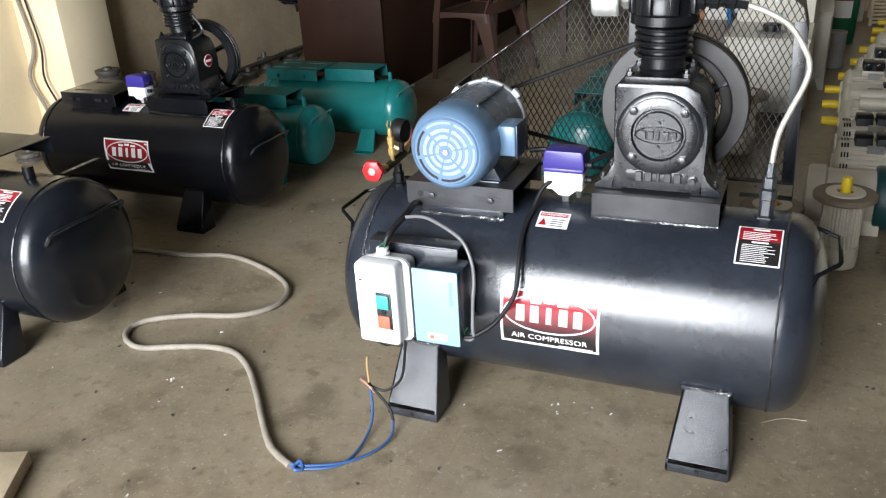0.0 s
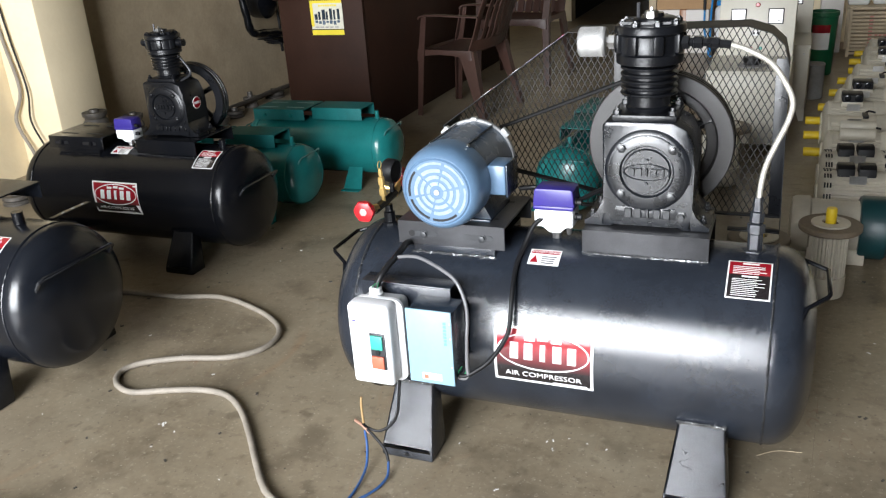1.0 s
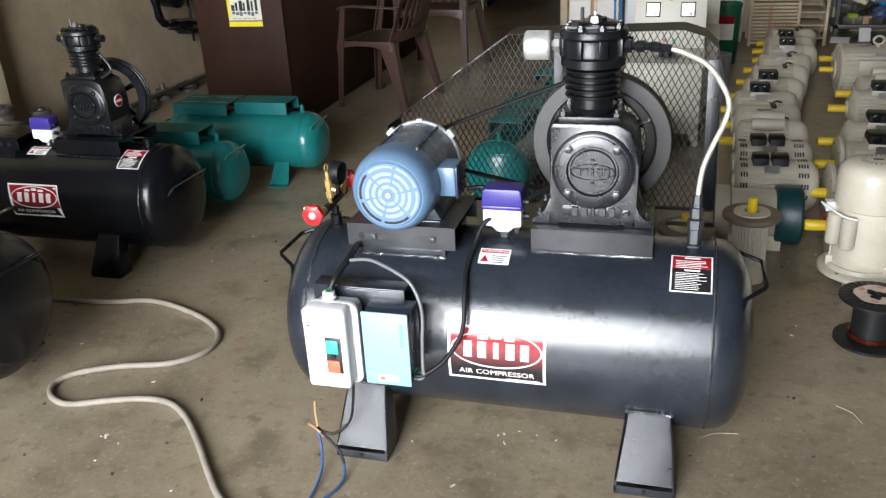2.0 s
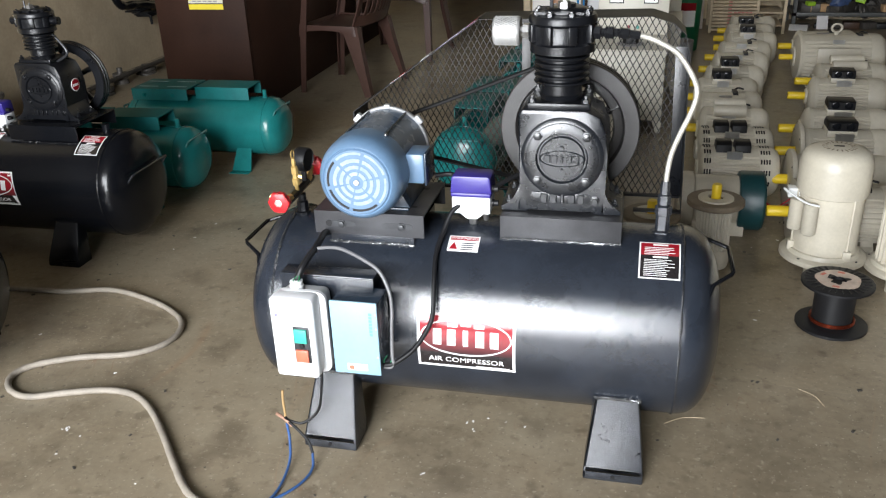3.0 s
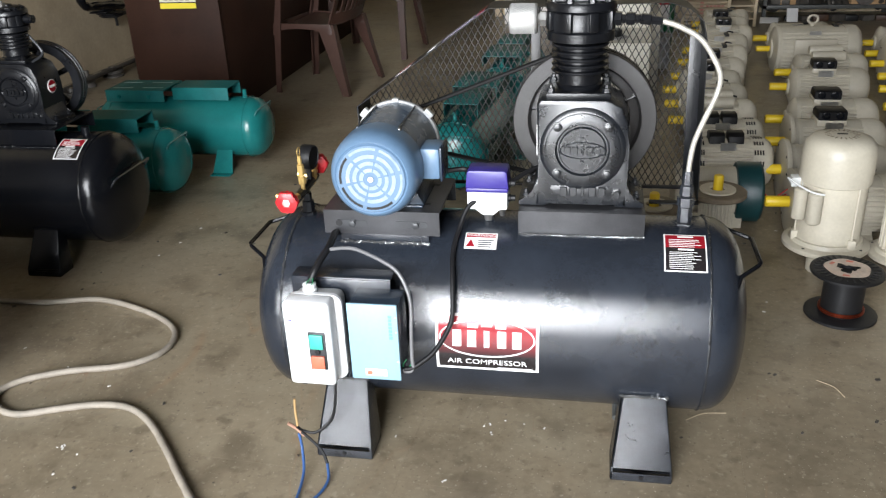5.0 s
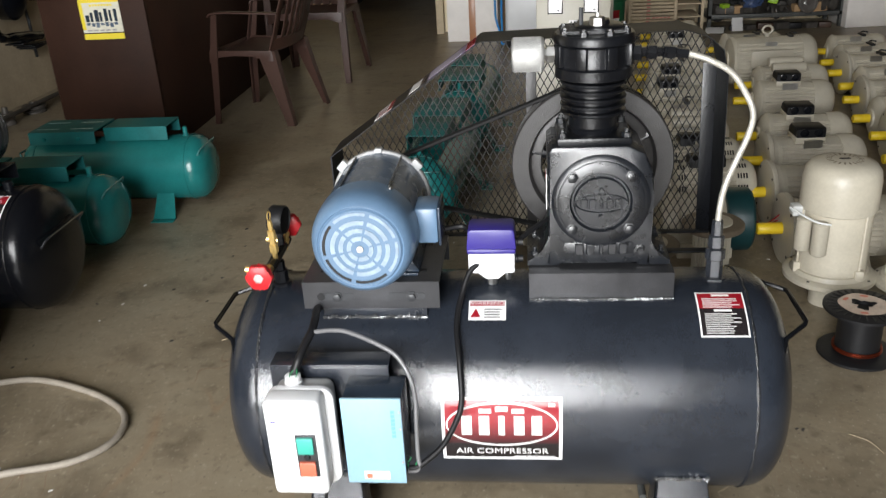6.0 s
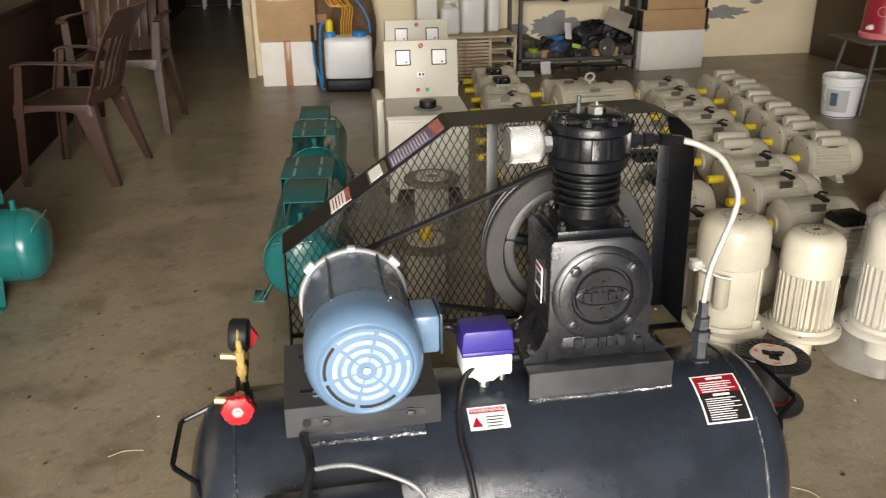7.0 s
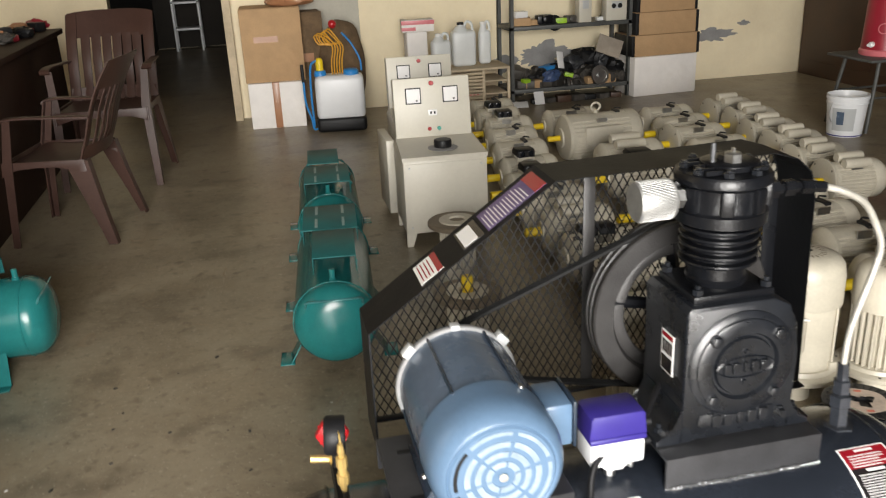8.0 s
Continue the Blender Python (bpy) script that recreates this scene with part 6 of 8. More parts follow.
def upturned_motor(label="", sleeve=True):
    """A motor standing on its fan end, flange and yellow shaft upwards."""
    root = thing("flange_motor", label, "electric motor", "motors standing on their fan covers")
    bm = B()
    lathe(bm, [(0.05, 0), (0.066, 0.01), (0.069, 0.03), (0.069, 0.09), (0.06, 0.092)], None, 36)
    part("fan_cover", bm, M_CREAM, root)
    bm = B()
    ribbed(bm, -0.085, 0.085, 0.055, 0.010, 30)
    bmesh.ops.transform(bm, matrix=Matrix.Translation((0, 0, 0.175)) @ Matrix.Rotation(radians(90), 4, "Y"), verts=bm.verts)
    part("motor_body", bm, M_CREAM, root)
    bm = B()
    lathe(bm, [(0.056, 0.255), (0.064, 0.262), (0.102, 0.268), (0.106, 0.272), (0.106, 0.286), (0.102, 0.29), (0.066, 0.29)], None, 48)
    part("flange", bm, M_DIRTY, root)
    bm = B()
    lathe(bm, [(0.066, 0.288), (0.065, 0.296), (0.03, 0.298), (0.026, 0.287), (0.012, 0.287)], None, 40)
    part("spigot", bm, M_CREAM, root)
    if sleeve:
        bm = B()
        lathe(bm, [(0.016, 0.285), (0.018, 0.288), (0.018, 0.345), (0.015, 0.35)], None, 16)
        part("shaft_sleeve", bm, M_YELLOW, root)
    return root


UPL = "small motor standing on end with its flange and yellow shaft up"
up = upturned_motor(label=UPL)
up.matrix_world = pose(0.374, 3.37, 0) @ Matrix.Diagonal((1.0, 1.0, 0.97, 1))
for x, y, sz in ((-0.235, 3.86, 1.0), (0.14, 3.28, 0.85)):
    c = copy_thing(up, Matrix())
    c.matrix_world = pose(x, y, 0, 0, 0, 40) @ Matrix.Diagonal((sz * 1.2, sz * 1.2, sz, 1))
bare = upturned_motor(label="small motor standing on end with a dusty bare flange up", sleeve=False)
bare.matrix_world = pose(-0.09, 4.62, 0) @ Matrix.Diagonal((1.26, 1.26, 1.05, 1))

# spool of copper wire
sp = thing("wire_spool", "black plastic spool with copper winding wire and torn paper label", "spool", at=pose(0.748, 2.96, 0) @ Matrix.Diagonal((1.18, 1.18, 1.02, 1)))
bm = B()
lathe(bm, [(0.03, 0.0), (0.094, 0.0), (0.097, 0.003), (0.097, 0.011), (0.09, 0.014), (0.055, 0.016)], None, 48)
part("lower_rim", bm, M_RUBBER, sp)
bm = B()
lathe(bm, [(0.055, 0.014), (0.055, 0.155), (0.05, 0.157)], None, 40)
part("core", bm, M_RUBBER, sp)
bm = B()
lathe(bm, [(0.022, 0.128), (0.022, 0.166), (0.058, 0.168), (0.062, 0.166), (0.09, 0.166), (0.097, 0.163), (0.097, 0.155), (0.09, 0.152), (0.056, 0.152)], None, 48, False)
rim = part("upper_rim", bm, M_RUBBER, sp)
for k in range(28):
    bm = B()
    box(bm, 0.064, 0.088, -0.0018, 0.0018, 0.166, 0.1685, 0, Matrix.Rotation(2 * math.pi * k / 28, 4, "Z"))
    part("rib", bm, M_RUBBER, rim)
bm = B()
n = 40
outer = [((0.06 + 0.002 * math.sin(5 * t)) * math.cos(t), (0.06 + 0.002 * math.sin(5 * t)) * math.sin(t)) for t in [2 * math.pi * k / n for k in range(n)]]
inner = [((0.026 + 0.008 * math.sin(3 * t + 1) + 0.004 * math.sin(7 * t)) * math.cos(t), (0.026 + 0.008 * math.sin(3 * t + 1) + 0.004 * math.sin(7 * t)) * math.sin(t)) for t in [2 * math.pi * k / n for k in range(n)]]
for zz in (0.1685, 0.1693):
    vo, vi = [bm.verts.new((x, y, zz)) for x, y in outer], [bm.verts.new((x, y, zz)) for x, y in inner]
    for k in range(n):
        bm.faces.new((vo[k], vo[(k + 1) % n], vi[(k + 1) % n], vi[k]))
lab = part("paper_label", bm, M_SPOOLTAG, sp, "torn cream paper label")
for a0, rr in ((1.2, 0.048), (2.4, 0.046), (4.4, 0.05)):
    bm = B()
    box(bm, rr - 0.005, rr + 0.004, -0.008, 0.010, 0.1694, 0.1699, 0, Matrix.Rotation(a0, 4, "Z"))
    part("orange_print", bm, M_ORANGE, lab)
bm = B()
for k in range(4):
    torus(bm, None, 0.058 + 0.002 * (k % 2), 0.0022, Matrix.Translation((0, 0, 0.02 + 0.0036 * k)) @ Matrix.Rotation(radians(random.uniform(-2, 2)), 4, "X"), 40, 5)
part("copper_wire", bm, M_COPPER, sp)


# ---- furniture at the west side ----
desk = thing("counter_desk", "long dark brown laminate counter desk with scuffed panels", "desk", at=pose(-3.0, 5.27, 0))
bm = B()
box(bm, 0.0, 0.62, 0.0, 0.03, 0.0, 0.90, 0.004)
fp = part("end_panel", bm, M_DESK, desk)
bm = B()
box(bm, 0.59, 0.62, 0.03, 3.1, 0.0, 0.90, 0.004)
part("side_panel", bm, M_DESK, desk)
bm = B()
box(bm, 0.0, 0.59, 3.07, 3.1, 0.0, 0.90, 0.004)
part("end_panel", bm, M_DESK, desk)
bm = B()
box(bm, -0.03, 0.66, -0.03, 3.14, 0.90, 0.94, 0.008)
part("desktop", bm, M_DESK, desk)
# poster on the end panel
ps = tagged(new("poster"), "yellow and white poster with printed picture, stuck on desk", "poster")
ps.matrix_world = pose(-2.643, 5.27, 0.77)
bm = B()
box(bm, -0.118, 0.118, -0.003, -0.0015, -0.062, 0.12)
sheet = part("sheet", bm, M_POSTER, ps)
for nm, z0, z1, x0, x1 in (("top_band", 0.103, 0.12, -0.118, 0.118), ("bottom_band", -0.10, -0.068, -0.118, 0.118), ("left_band", -0.045, 0.103, -0.118, -0.098)):
    bm = B()
    box(bm, x0, x1, -0.0042, -0.003, z0, z1)
    part(nm, bm, M_YPOSTER, sheet)
bm = B()
for k, (w, h) in enumerate(((0.022, 0.035), (0.016, 0.05), (0.024, 0.062), (0.014, 0.05), (0.020, 0.068), (0.014, 0.06), (0.018, 0.066))):
    x = -0.09 + 0.028 * k
    box(bm, x, x + w, -0.0045, -0.003, -0.002, h)
part("printed_picture", bm, M_NAVY, sheet)
bm = B()
for k in range(7):
    x = -0.088 + 0.027 * k
    box(bm, x, x + 0.020, -0.0045, -0.003, -0.022 - 0.006 * (k % 3), -0.006 - 0.003 * (k % 2))
part("printed_shadow", bm, M_SHELL, sheet)
bm = B()
for k in range(8):
    box(bm, -0.055 + 0.017 * k, -0.043 + 0.017 * k, -0.0045, -0.003, 0.082, 0.094)
part("title_bars", bm, M_YPOSTER, sheet)
bm = B()
for k in range(5):
    box(bm, -0.09 + 0.036 * k, -0.065 + 0.036 * k, -0.0045, -0.003, -0.053, -0.046)
part("text_bars", bm, M_ALU, sheet)


def strap(bm, pts, width, thick, n=6):
    """A flat bent strip: pts run along its middle, width is across x."""
    path = smooth_path(pts, n)
    rings = []
    for i, p in enumerate(path):
        d = (path[min(i + 1, len(path) - 1)] - path[max(i - 1, 0)]).normalized()
        nrm = d.cross(Vector((1, 0, 0))).normalized()
        w = width[0] + (width[1] - width[0]) * i / (len(path) - 1)
        rings.append([bm.verts.new(p + Vector((a * w, 0, 0)) + nrm * b * thick) for a, b in ((-1, -0.6), (-0.8, -1), (0.8, -1), (1, -0.6), (1, 0.6), (0.8, 1), (-0.8, 1), (-1, 0.6))])
    for a, b in zip(rings, rings[1:]):
        for k in range(8):
            bm.faces.new((a[k], a[(k + 1) % 8], b[(k + 1) % 8], b[k]))
    bm.faces.new(rings[0]), bm.faces.new(rings[-1])
    return bm


def arm_chair():
    """A stacking plastic armchair facing -y; origin on the floor under the seat."""
    root = thing("plastic_chair", "brown plastic armchair with slatted back", "chair", "plastic chairs by the counter")
    z = 0.43
    bm = B()
    rows = []
    for k in range(9):
        y = -0.18 + 0.39 * k / 8
        dip = 0.012 * math.sin(math.pi * k / 8) + (0.016 if k == 0 else 0)
        w = 0.238 - 0.018 * k / 8
        rows.append([(x * w, y, z - dip - 0.012 * (1 - abs(x) ** 3)) for x in (-1, -0.8, -0.4, 0, 0.4, 0.8, 1)])
    for dz, flip in ((0, 0), (-0.009, 1)):
        vs = [[bm.verts.new((x, y, q + dz)) for x, y, q in r] for r in rows]
        for a, b in zip(vs, vs[1:]):
            for k in range(6):
                bm.faces.new((a[k], a[k + 1], b[k + 1], b[k]))
        if dz == 0:
            top = vs
    for r in (0, 8):
        bm.faces.new([*top[r], *reversed(vs[r])])
    for c in (0, 6):
        bm.faces.new([*[q[c] for q in top], *reversed([q[c] for q in vs])])
    part("seat", bm, M_CHAIR, root)
    for s in (-1, 1):
        bm = B()
        # side apron, arched between the legs
        arch = [(-0.185, z), (0.21, z), (0.22, z - 0.085), (0.17, z - 0.052), (0.08, z - 0.034), (-0.02, z - 0.030), (-0.12, z - 0.036), (-0.175, z - 0.06), (-0.195, z - 0.075)]
        prism(bm, arch, 0.009, Matrix(((0, 0, 1, s * 0.237 - 0.0045), (1, 0, 0, 0), (0, 1, 0, 0), (0, 0, 0, 1))), 0.002)
        part("side_apron", bm, M_CHAIR, root)
    bm = B()
    prism(bm, [(-0.235, z - 0.004), (0.235, z - 0.004), (0.23, z - 0.07), (0.15, z - 0.042), (-0.15, z - 0.042), (-0.23, z - 0.07)], 0.009, front(0, -0.187, 0), 0.002)
    part("front_apron", bm, M_CHAIR, root)
    for sx in (-1, 1):
        bm = B()
        # front leg: slim, from the arm straight down, angled in section
        v = []
        for cx, cy, cz, w in ((sx * 0.262, -0.128, z + 0.205, 0.036), (sx * 0.252, -0.172, z, 0.044), (sx * 0.262, -0.205, 0.0, 0.034)):
            t = 0.008
            v.append([bm.verts.new(c) for c in ((cx, cy + w, cz), (cx, cy, cz), (cx - sx * w, cy, cz), (cx - sx * w, cy + t, cz), (cx - sx * t, cy + t, cz), (cx - sx * t, cy + w, cz))])
        for a, b in zip(v, v[1:]):
            for k in range(6):
                bm.faces.new((a[k], a[(k + 1) % 6], b[(k + 1) % 6], b[k]))
        bm.faces.new(v[0]), bm.faces.new(v[-1])
        part("leg", bm, M_CHAIR, root)
        bm = B()
        # rear leg: broad at the seat, tapering and swept back
        v = []
        for cx, cy, cz, wx, wy in ((sx * 0.237, 0.225, z - 0.005, 0.05, 0.11), (sx * 0.250, 0.255, z * 0.62, 0.05, 0.082), (sx * 0.264, 0.285, z * 0.3, 0.045, 0.06), (sx * 0.275, 0.315, 0.0, 0.04, 0.046)):
            t = 0.009
            v.append([bm.verts.new(c) for c in ((cx, cy - wy, cz), (cx, cy, cz), (cx - sx * wx, cy, cz), (cx - sx * wx, cy - t, cz), (cx - sx * t, cy - t, cz), (cx - sx * t, cy - wy, cz))])
        for a, b in zip(v, v[1:]):
            for k in range(6):
                bm.faces.new((a[k], a[(k + 1) % 6], b[(k + 1) % 6], b[k]))
        bm.faces.new(v[0]), bm.faces.new(v[-1])
        part("leg", bm, M_CHAIR, root)

    def back_line(x, lift=0.0):
        """The curved line of the back, bowed across the width, at one x."""
        bow = 0.05 * (1 - (x / 0.24) ** 2)
        return [(x, 0.185 + bow * 0.6, z - 0.01), (x, 0.225 + bow, z + 0.10), (x, 0.265 + bow, z + 0.22), (x, 0.32 + bow, z + 0.34), (x, 0.39 + bow, z + 0.45 + lift)]

    for k in range(6):
        bm = B()
        strap(bm, back_line(-0.142 + 0.0568 * k)[:4], (0.0215, 0.0255), 0.004)
        part("back_slat", bm, M_CHAIR, root)
    for sx in (-1, 1):
        bm = B()
        strap(bm, back_line(sx * 0.212), (0.028, 0.03), 0.006)
        part("back_post", bm, M_CHAIR, root)
    for z0, z1 in ((0.325, 0.455), (-0.005, 0.06)):
        bm = B()
        g = []
        for k in range(11):
            x = -0.232 + 0.0464 * k
            bow = 0.05 * (1 - (x / 0.24) ** 2)
            y0, y1 = (0.312, 0.393) if z0 > 0.1 else (0.186, 0.206)
            crown = 0.014 * (1 - (x / 0.24) ** 4) if z0 > 0.1 else 0
            g.append([bm.verts.new(c) for c in ((x, y0 + bow, z + z0), (x, y1 + bow, z + z1 + crown), (x, y1 + bow + 0.009, z + z1 + crown), (x, y0 + bow + 0.009, z + z0))])
        for a, b in zip(g, g[1:]):
            for k in range(4):
                bm.faces.new((a[k], a[(k + 1) % 4], b[(k + 1) % 4], b[k]))
        bm.faces.new(g[0]), bm.faces.new(g[-1])
        part("top_rail" if z0 > 0.1 else "bottom_rail", bm, M_CHAIR, root)
    for s in (-1, 1):
        bm = B()
        strap(bm, [(s * 0.258, -0.14, z + 0.195), (s * 0.262, -0.12, z + 0.212), (s * 0.262, -0.04, z + 0.218), (s * 0.255, 0.10, z + 0.213), (s * 0.238, 0.275, z + 0.205)], (0.026, 0.02), 0.006)
        part("armrest", bm, M_CHAIR, root)
    return root


chair = arm_chair()
chair.matrix_world = pose(-2.03, 6.09, 0, 0, 0, -100) @ Matrix.Scale(1.1, 4)
copy_thing(chair, pose(-1.90, 7.17, 0, 0, 0, -4) @ Matrix.Scale(1.12, 4))

# clutter on the counter
for k in range(12):
    a = random.uniform(-40, 40)
    m = pose(-2.56 + random.uniform(-0.07, 0.07), 7.45 + 0.115 * (k % 10), 0.9405 + 0.03 * (k // 10), 0, 0, a)
    nt_ = thing("parts_box" if k % 3 else "folded_cloth", "small maroon box among clutter on the counter" if k % 3 else "crumpled dark red cloth on the counter", "box" if k % 3 else "cloth", "clutter on the counter", at=m)
    bm = B()
    if k % 3:
        box(bm, -0.06, 0.06, -0.045, 0.045, 0, 0.03 + 0.012 * (k % 4), 0.003)
    else:
        bmesh.ops.create_icosphere(bm, subdivisions=3, radius=1.0)
        for v in bm.verts:
            q = 1 + 0.5 * noise.noise(v.co * 2.1 + Vector((k, 0, 0)))
            v.co = Vector((v.co.x * 0.085 * q, v.co.y * 0.075 * q, max(0, 0.03 + v.co.z * 0.045 * q)))
    part("body", bm, (M_JUNK, M_PINK, M_TAPE, M_RUBBER)[k % 4], nt_)
bt = thing("bottle", "small green plastic bottle standing on the counter", "bottle", at=pose(-2.72, 5.75, 0.94))
bm = B()
lathe(bm, [(0.03, 0), (0.034, 0.005), (0.034, 0.11), (0.02, 0.14), (0.013, 0.15), (0.013, 0.165)], None, 20)
part("body", bm, M_GREEN, bt)
bm = B()
lathe(bm, [(0.015, 0.165), (0.015, 0.185), (0.013, 0.187)], None, 16)
part("cap", bm, M_LABELW, bt)

# black machine part hung on the west wall
tv = thing("wall_bracket", "glossy black cast bracket with leaf plates hung on the wall", "bracket", at=pose(-4.05, 6.5, 0.0))
bm = B()
tube(bm, [(0.03, -0.34, 1.05), (0.12, -0.33, 0.90), (0.15, -0.31, 0.72), (0.15, -0.28, 0.58), (0.15, -0.20, 0.53), (0.15, 0.0, 0.51), (0.15, 0.26, 0.47)], 0.032, 12, wave=lambda i: 1 + 0.08 * math.sin(i * 0.9))
part("arm", bm, M_BLACK, tv)
bm = B()
turned(bm, (0.0, 0.05, 0.78), (0.20, 0.05, 0.76), [(0.10, 0), (0.15, 0.1), (0.15, 0.7), (0.12, 0.85), (0.05, 1)], 28)
part("housing", bm, M_BLACK, tv)
for k in range(6):
    bm = B()
    box(bm, 0.03, 0.17, -0.10 + 0.05 * k, 0.16 + 0.035 * k, 0.495 - 0.022 * k, 0.505 - 0.022 * k, 0.003, Matrix.Rotation(radians(3 * (k % 3) - 3), 4, "X"))
    part("leaf_plate", bm, M_CASTB, tv)
bm = B()
tube(bm, [(0.02, 0.30, 0.9), (0.06, 0.30, 0.6), (0.05, 0.31, 0.40), (0.04, 0.33, 0.30)], 0.012, 8)
part("strap", bm, M_RUBBER, tv)

# scrap lying along the foot of the west wall
for k in range(9):
    r = random.uniform(0.05, 0.085)
    pl = thing("pulley", "greasy cast iron pulley lying on the floor near wall", "pulley", "loose cast pulleys", at=pose(-3.78 + random.uniform(-0.06, 0.12), 3.6 + 0.34 * k, 0.0))
    bm = B()
    h0 = 0.05 + 0.03 * (k % 2)
    lathe(bm, [(r, 0), (r, h0 * 0.2), (r * 0.85, h0 * 0.4), (r, h0 * 0.6), (r, h0), (r * 0.4, h0), (r * 0.36, h0 * 1.5), (r * 0.2, h0 * 1.5)], None, 24)
    part("rim", bm, M_JUNK, pl)
    bm = B()
    lathe(bm, [(r * 0.19, 0), (r * 0.19, h0 * 1.55)], None, 12)
    part("hub", bm, M_DIRTY, pl)
bm = B()
for k in range(3):
    tube(bm, [(-3.9 + 0.05 * k, 4.6, 0.03 + 0.02 * k), (-3.86 + 0.05 * k, 6.9, 0.03 + 0.02 * k)], 0.016, 8, curve=False)
solo("pipe_bundle", bm, M_JUNK, "dirty steel pipes lying along the foot of wall", "pipes", "stuff")
# worn pulleys stacked beside the pillar
for x, y, n in ((-3.815, 4.28, 4), (-3.80, 4.60, 3)):
    for k in range(n):
        r = 0.075 - 0.006 * (k % 3)
        pl = thing("pulley", "greasy cast iron pulley stacked on others by pillar", "pulley", "loose cast pulleys", at=pose(x + 0.01 * (k % 2), y, 0.095 * k, 0, 0, 40 * k))
        bm = B()
        lathe(bm, [(r, 0), (r, 0.02), (r * 0.8, 0.04), (r, 0.06), (r, 0.08), (r * 0.4, 0.08), (r * 0.36, 0.095), (r * 0.2, 0.095)], None, 28)
        part("rim", bm, M_JUNK, pl)
        bm = B()
        lathe(bm, [(r * 0.19, 0), (r * 0.19, 0.095)], None, 12)
        part("hub", bm, M_DIRTY, pl)
# cables down the pillar
for dx, r in ((0.0, 0.011), (0.06, 0.006)):
    bm = B()
    tube(bm, [(-4.20 + dx, 4.075, 3.1), (-4.21 + dx, 4.07, 1.4), (-4.19 + dx, 4.073, 0.9), (-4.13 + dx, 4.06, 0.55), (-4.21 + dx * 2, 4.05, 0.35), (-4.12 + dx * 2, 4.04, 0.15), (-4.05 + dx, 4.0, 0.02)], r, 8)
    solo("wall_cable", bm, M_GREYCABLE if dx == 0 else M_RUBBER, "loose cable hanging down the pillar to the floor" if dx == 0 else "thin black cable clipped to the pillar", "cable")

# ---- things at the north end ----
def control_panel(at, label):
    root = thing("control_panel", label, "control panel", "cream control panels", at=at)
    bm = B()
    box(bm, -0.215, 0.215, 0.0, 0.40, 0.07, 0.455, 0.004)
    bodyp = part("cabinet", bm, M_PANEL, root)
    for sx in (-1, 1):
        for y in (0.0, 0.36):
            bm = B()
            prism(bm, [(sx * 0.215, 0), (sx * 0.185, 0), (sx * 0.16, 0.075), (sx * 0.215, 0.075)], 0.03, front(0, y, 0))
            part("leg", bm, M_PANEL, bodyp)
    bm = B()
    box(bm, -0.207, 0.207, -0.006, 0.0, 0.085, 0.44, 0.002)
    d = part("front_door", bm, M_PANEL, root)
    for x in (-0.185, 0.185):
        for z in (0.105, 0.42):
            bm = B()
            turned(bm, (x, -0.005, z), (x, -0.010, z), [(0.006, 0), (0.005, 1)], 10)
            part("screw", bm, M_STEEL, d)
    bm = B()
    v = [bm.verts.new(c) for c in ((-0.22, -0.006, 0.455), (0.22, -0.006, 0.455), (0.22, 0.40, 0.455), (-0.22, 0.40, 0.455), (-0.22, -0.006, 0.475), (0.22, -0.006, 0.475), (0.21, 0.34, 0.50), (-0.21, 0.34, 0.50))]
    for q in ((0, 1, 2, 3), (4, 5, 6, 7), (0, 1, 5, 4), (1, 2, 6, 5), (2, 3, 7, 6), (3, 0, 4, 7)):
        bm.faces.new([v[i] for i in q])
    part("sloping_top", bm, M_PANEL, root)
    m = Matrix.Translation((0, 0.33, 0.485)) @ Matrix.Rotation(radians(-8), 4, "X")
    bm = B()
    box(bm, -0.205, 0.205, 0.0, 0.07, 0.0, 0.325, 0.004, m)
    fp = part("face_plate", bm, M_PANEL, root)
    for x in (-0.10, 0.10):
        bm = B()
        box(bm, x - 0.042, x + 0.042, -0.008, 0.0, 0.19, 0.275, 0.002, m)
        g = part("meter", bm, M_RUBBER, fp)
        bm = B()
        box(bm, x - 0.036, x + 0.036, -0.0095, -0.008, 0.196, 0.269, 0, m)
        part("dial", bm, M_LABELW, g)
        bm = B()
        box(bm, x + 0.012, x + 0.022, -0.0102, -0.0095, 0.204, 0.212, 0, m @ Matrix.Rotation(0.0, 4, "Y"))
        part("needle_hub", bm, M_RUBBER, g)
    for x, z, mm, r in ((0.0, 0.295, M_RED, 0.013), (-0.022, 0.055, M_RED, 0.011), (0.03, 0.055, M_GREEN, 0.011)):
        bm = B()
        turned(bm, m @ Vector((x, 0.0, z)), m @ Vector((x, -0.014, z)), [(r, 0), (r, 0.6), (r * 0.7, 1)], 16)
        part("lamp_lens", bm, mm, fp)
    bm = B()
    box(bm, -0.024, 0.024, -0.006, 0.0, 0.125, 0.155, 0.002, m)
    sw = part("switch_plate", bm, M_LABELW, fp)
    for x in (-0.01, 0.01):
        bm = B()
        box(bm, x - 0.005, x + 0.005, -0.009, -0.006, 0.133, 0.147, 0.001, m)
        part("switch_lever", bm, M_RUBBER, sw)
    bm = B()
    lathe(bm, [(0.075, 0.0), (0.078, 0.004), (0.04, 0.008)], Matrix.Translation((0.01, 0.12, 0.483)), 40)
    sc = part("dial_scale", bm, M_GREYPATCH, root)
    bm = B()
    lathe(bm, [(0.044, 0.006), (0.046, 0.012), (0.046, 0.04), (0.042, 0.046), (0.01, 0.048)], Matrix.Translation((0.01, 0.12, 0.483)), 24)
    part("knob", bm, M_RUBBER, sc)
    return root


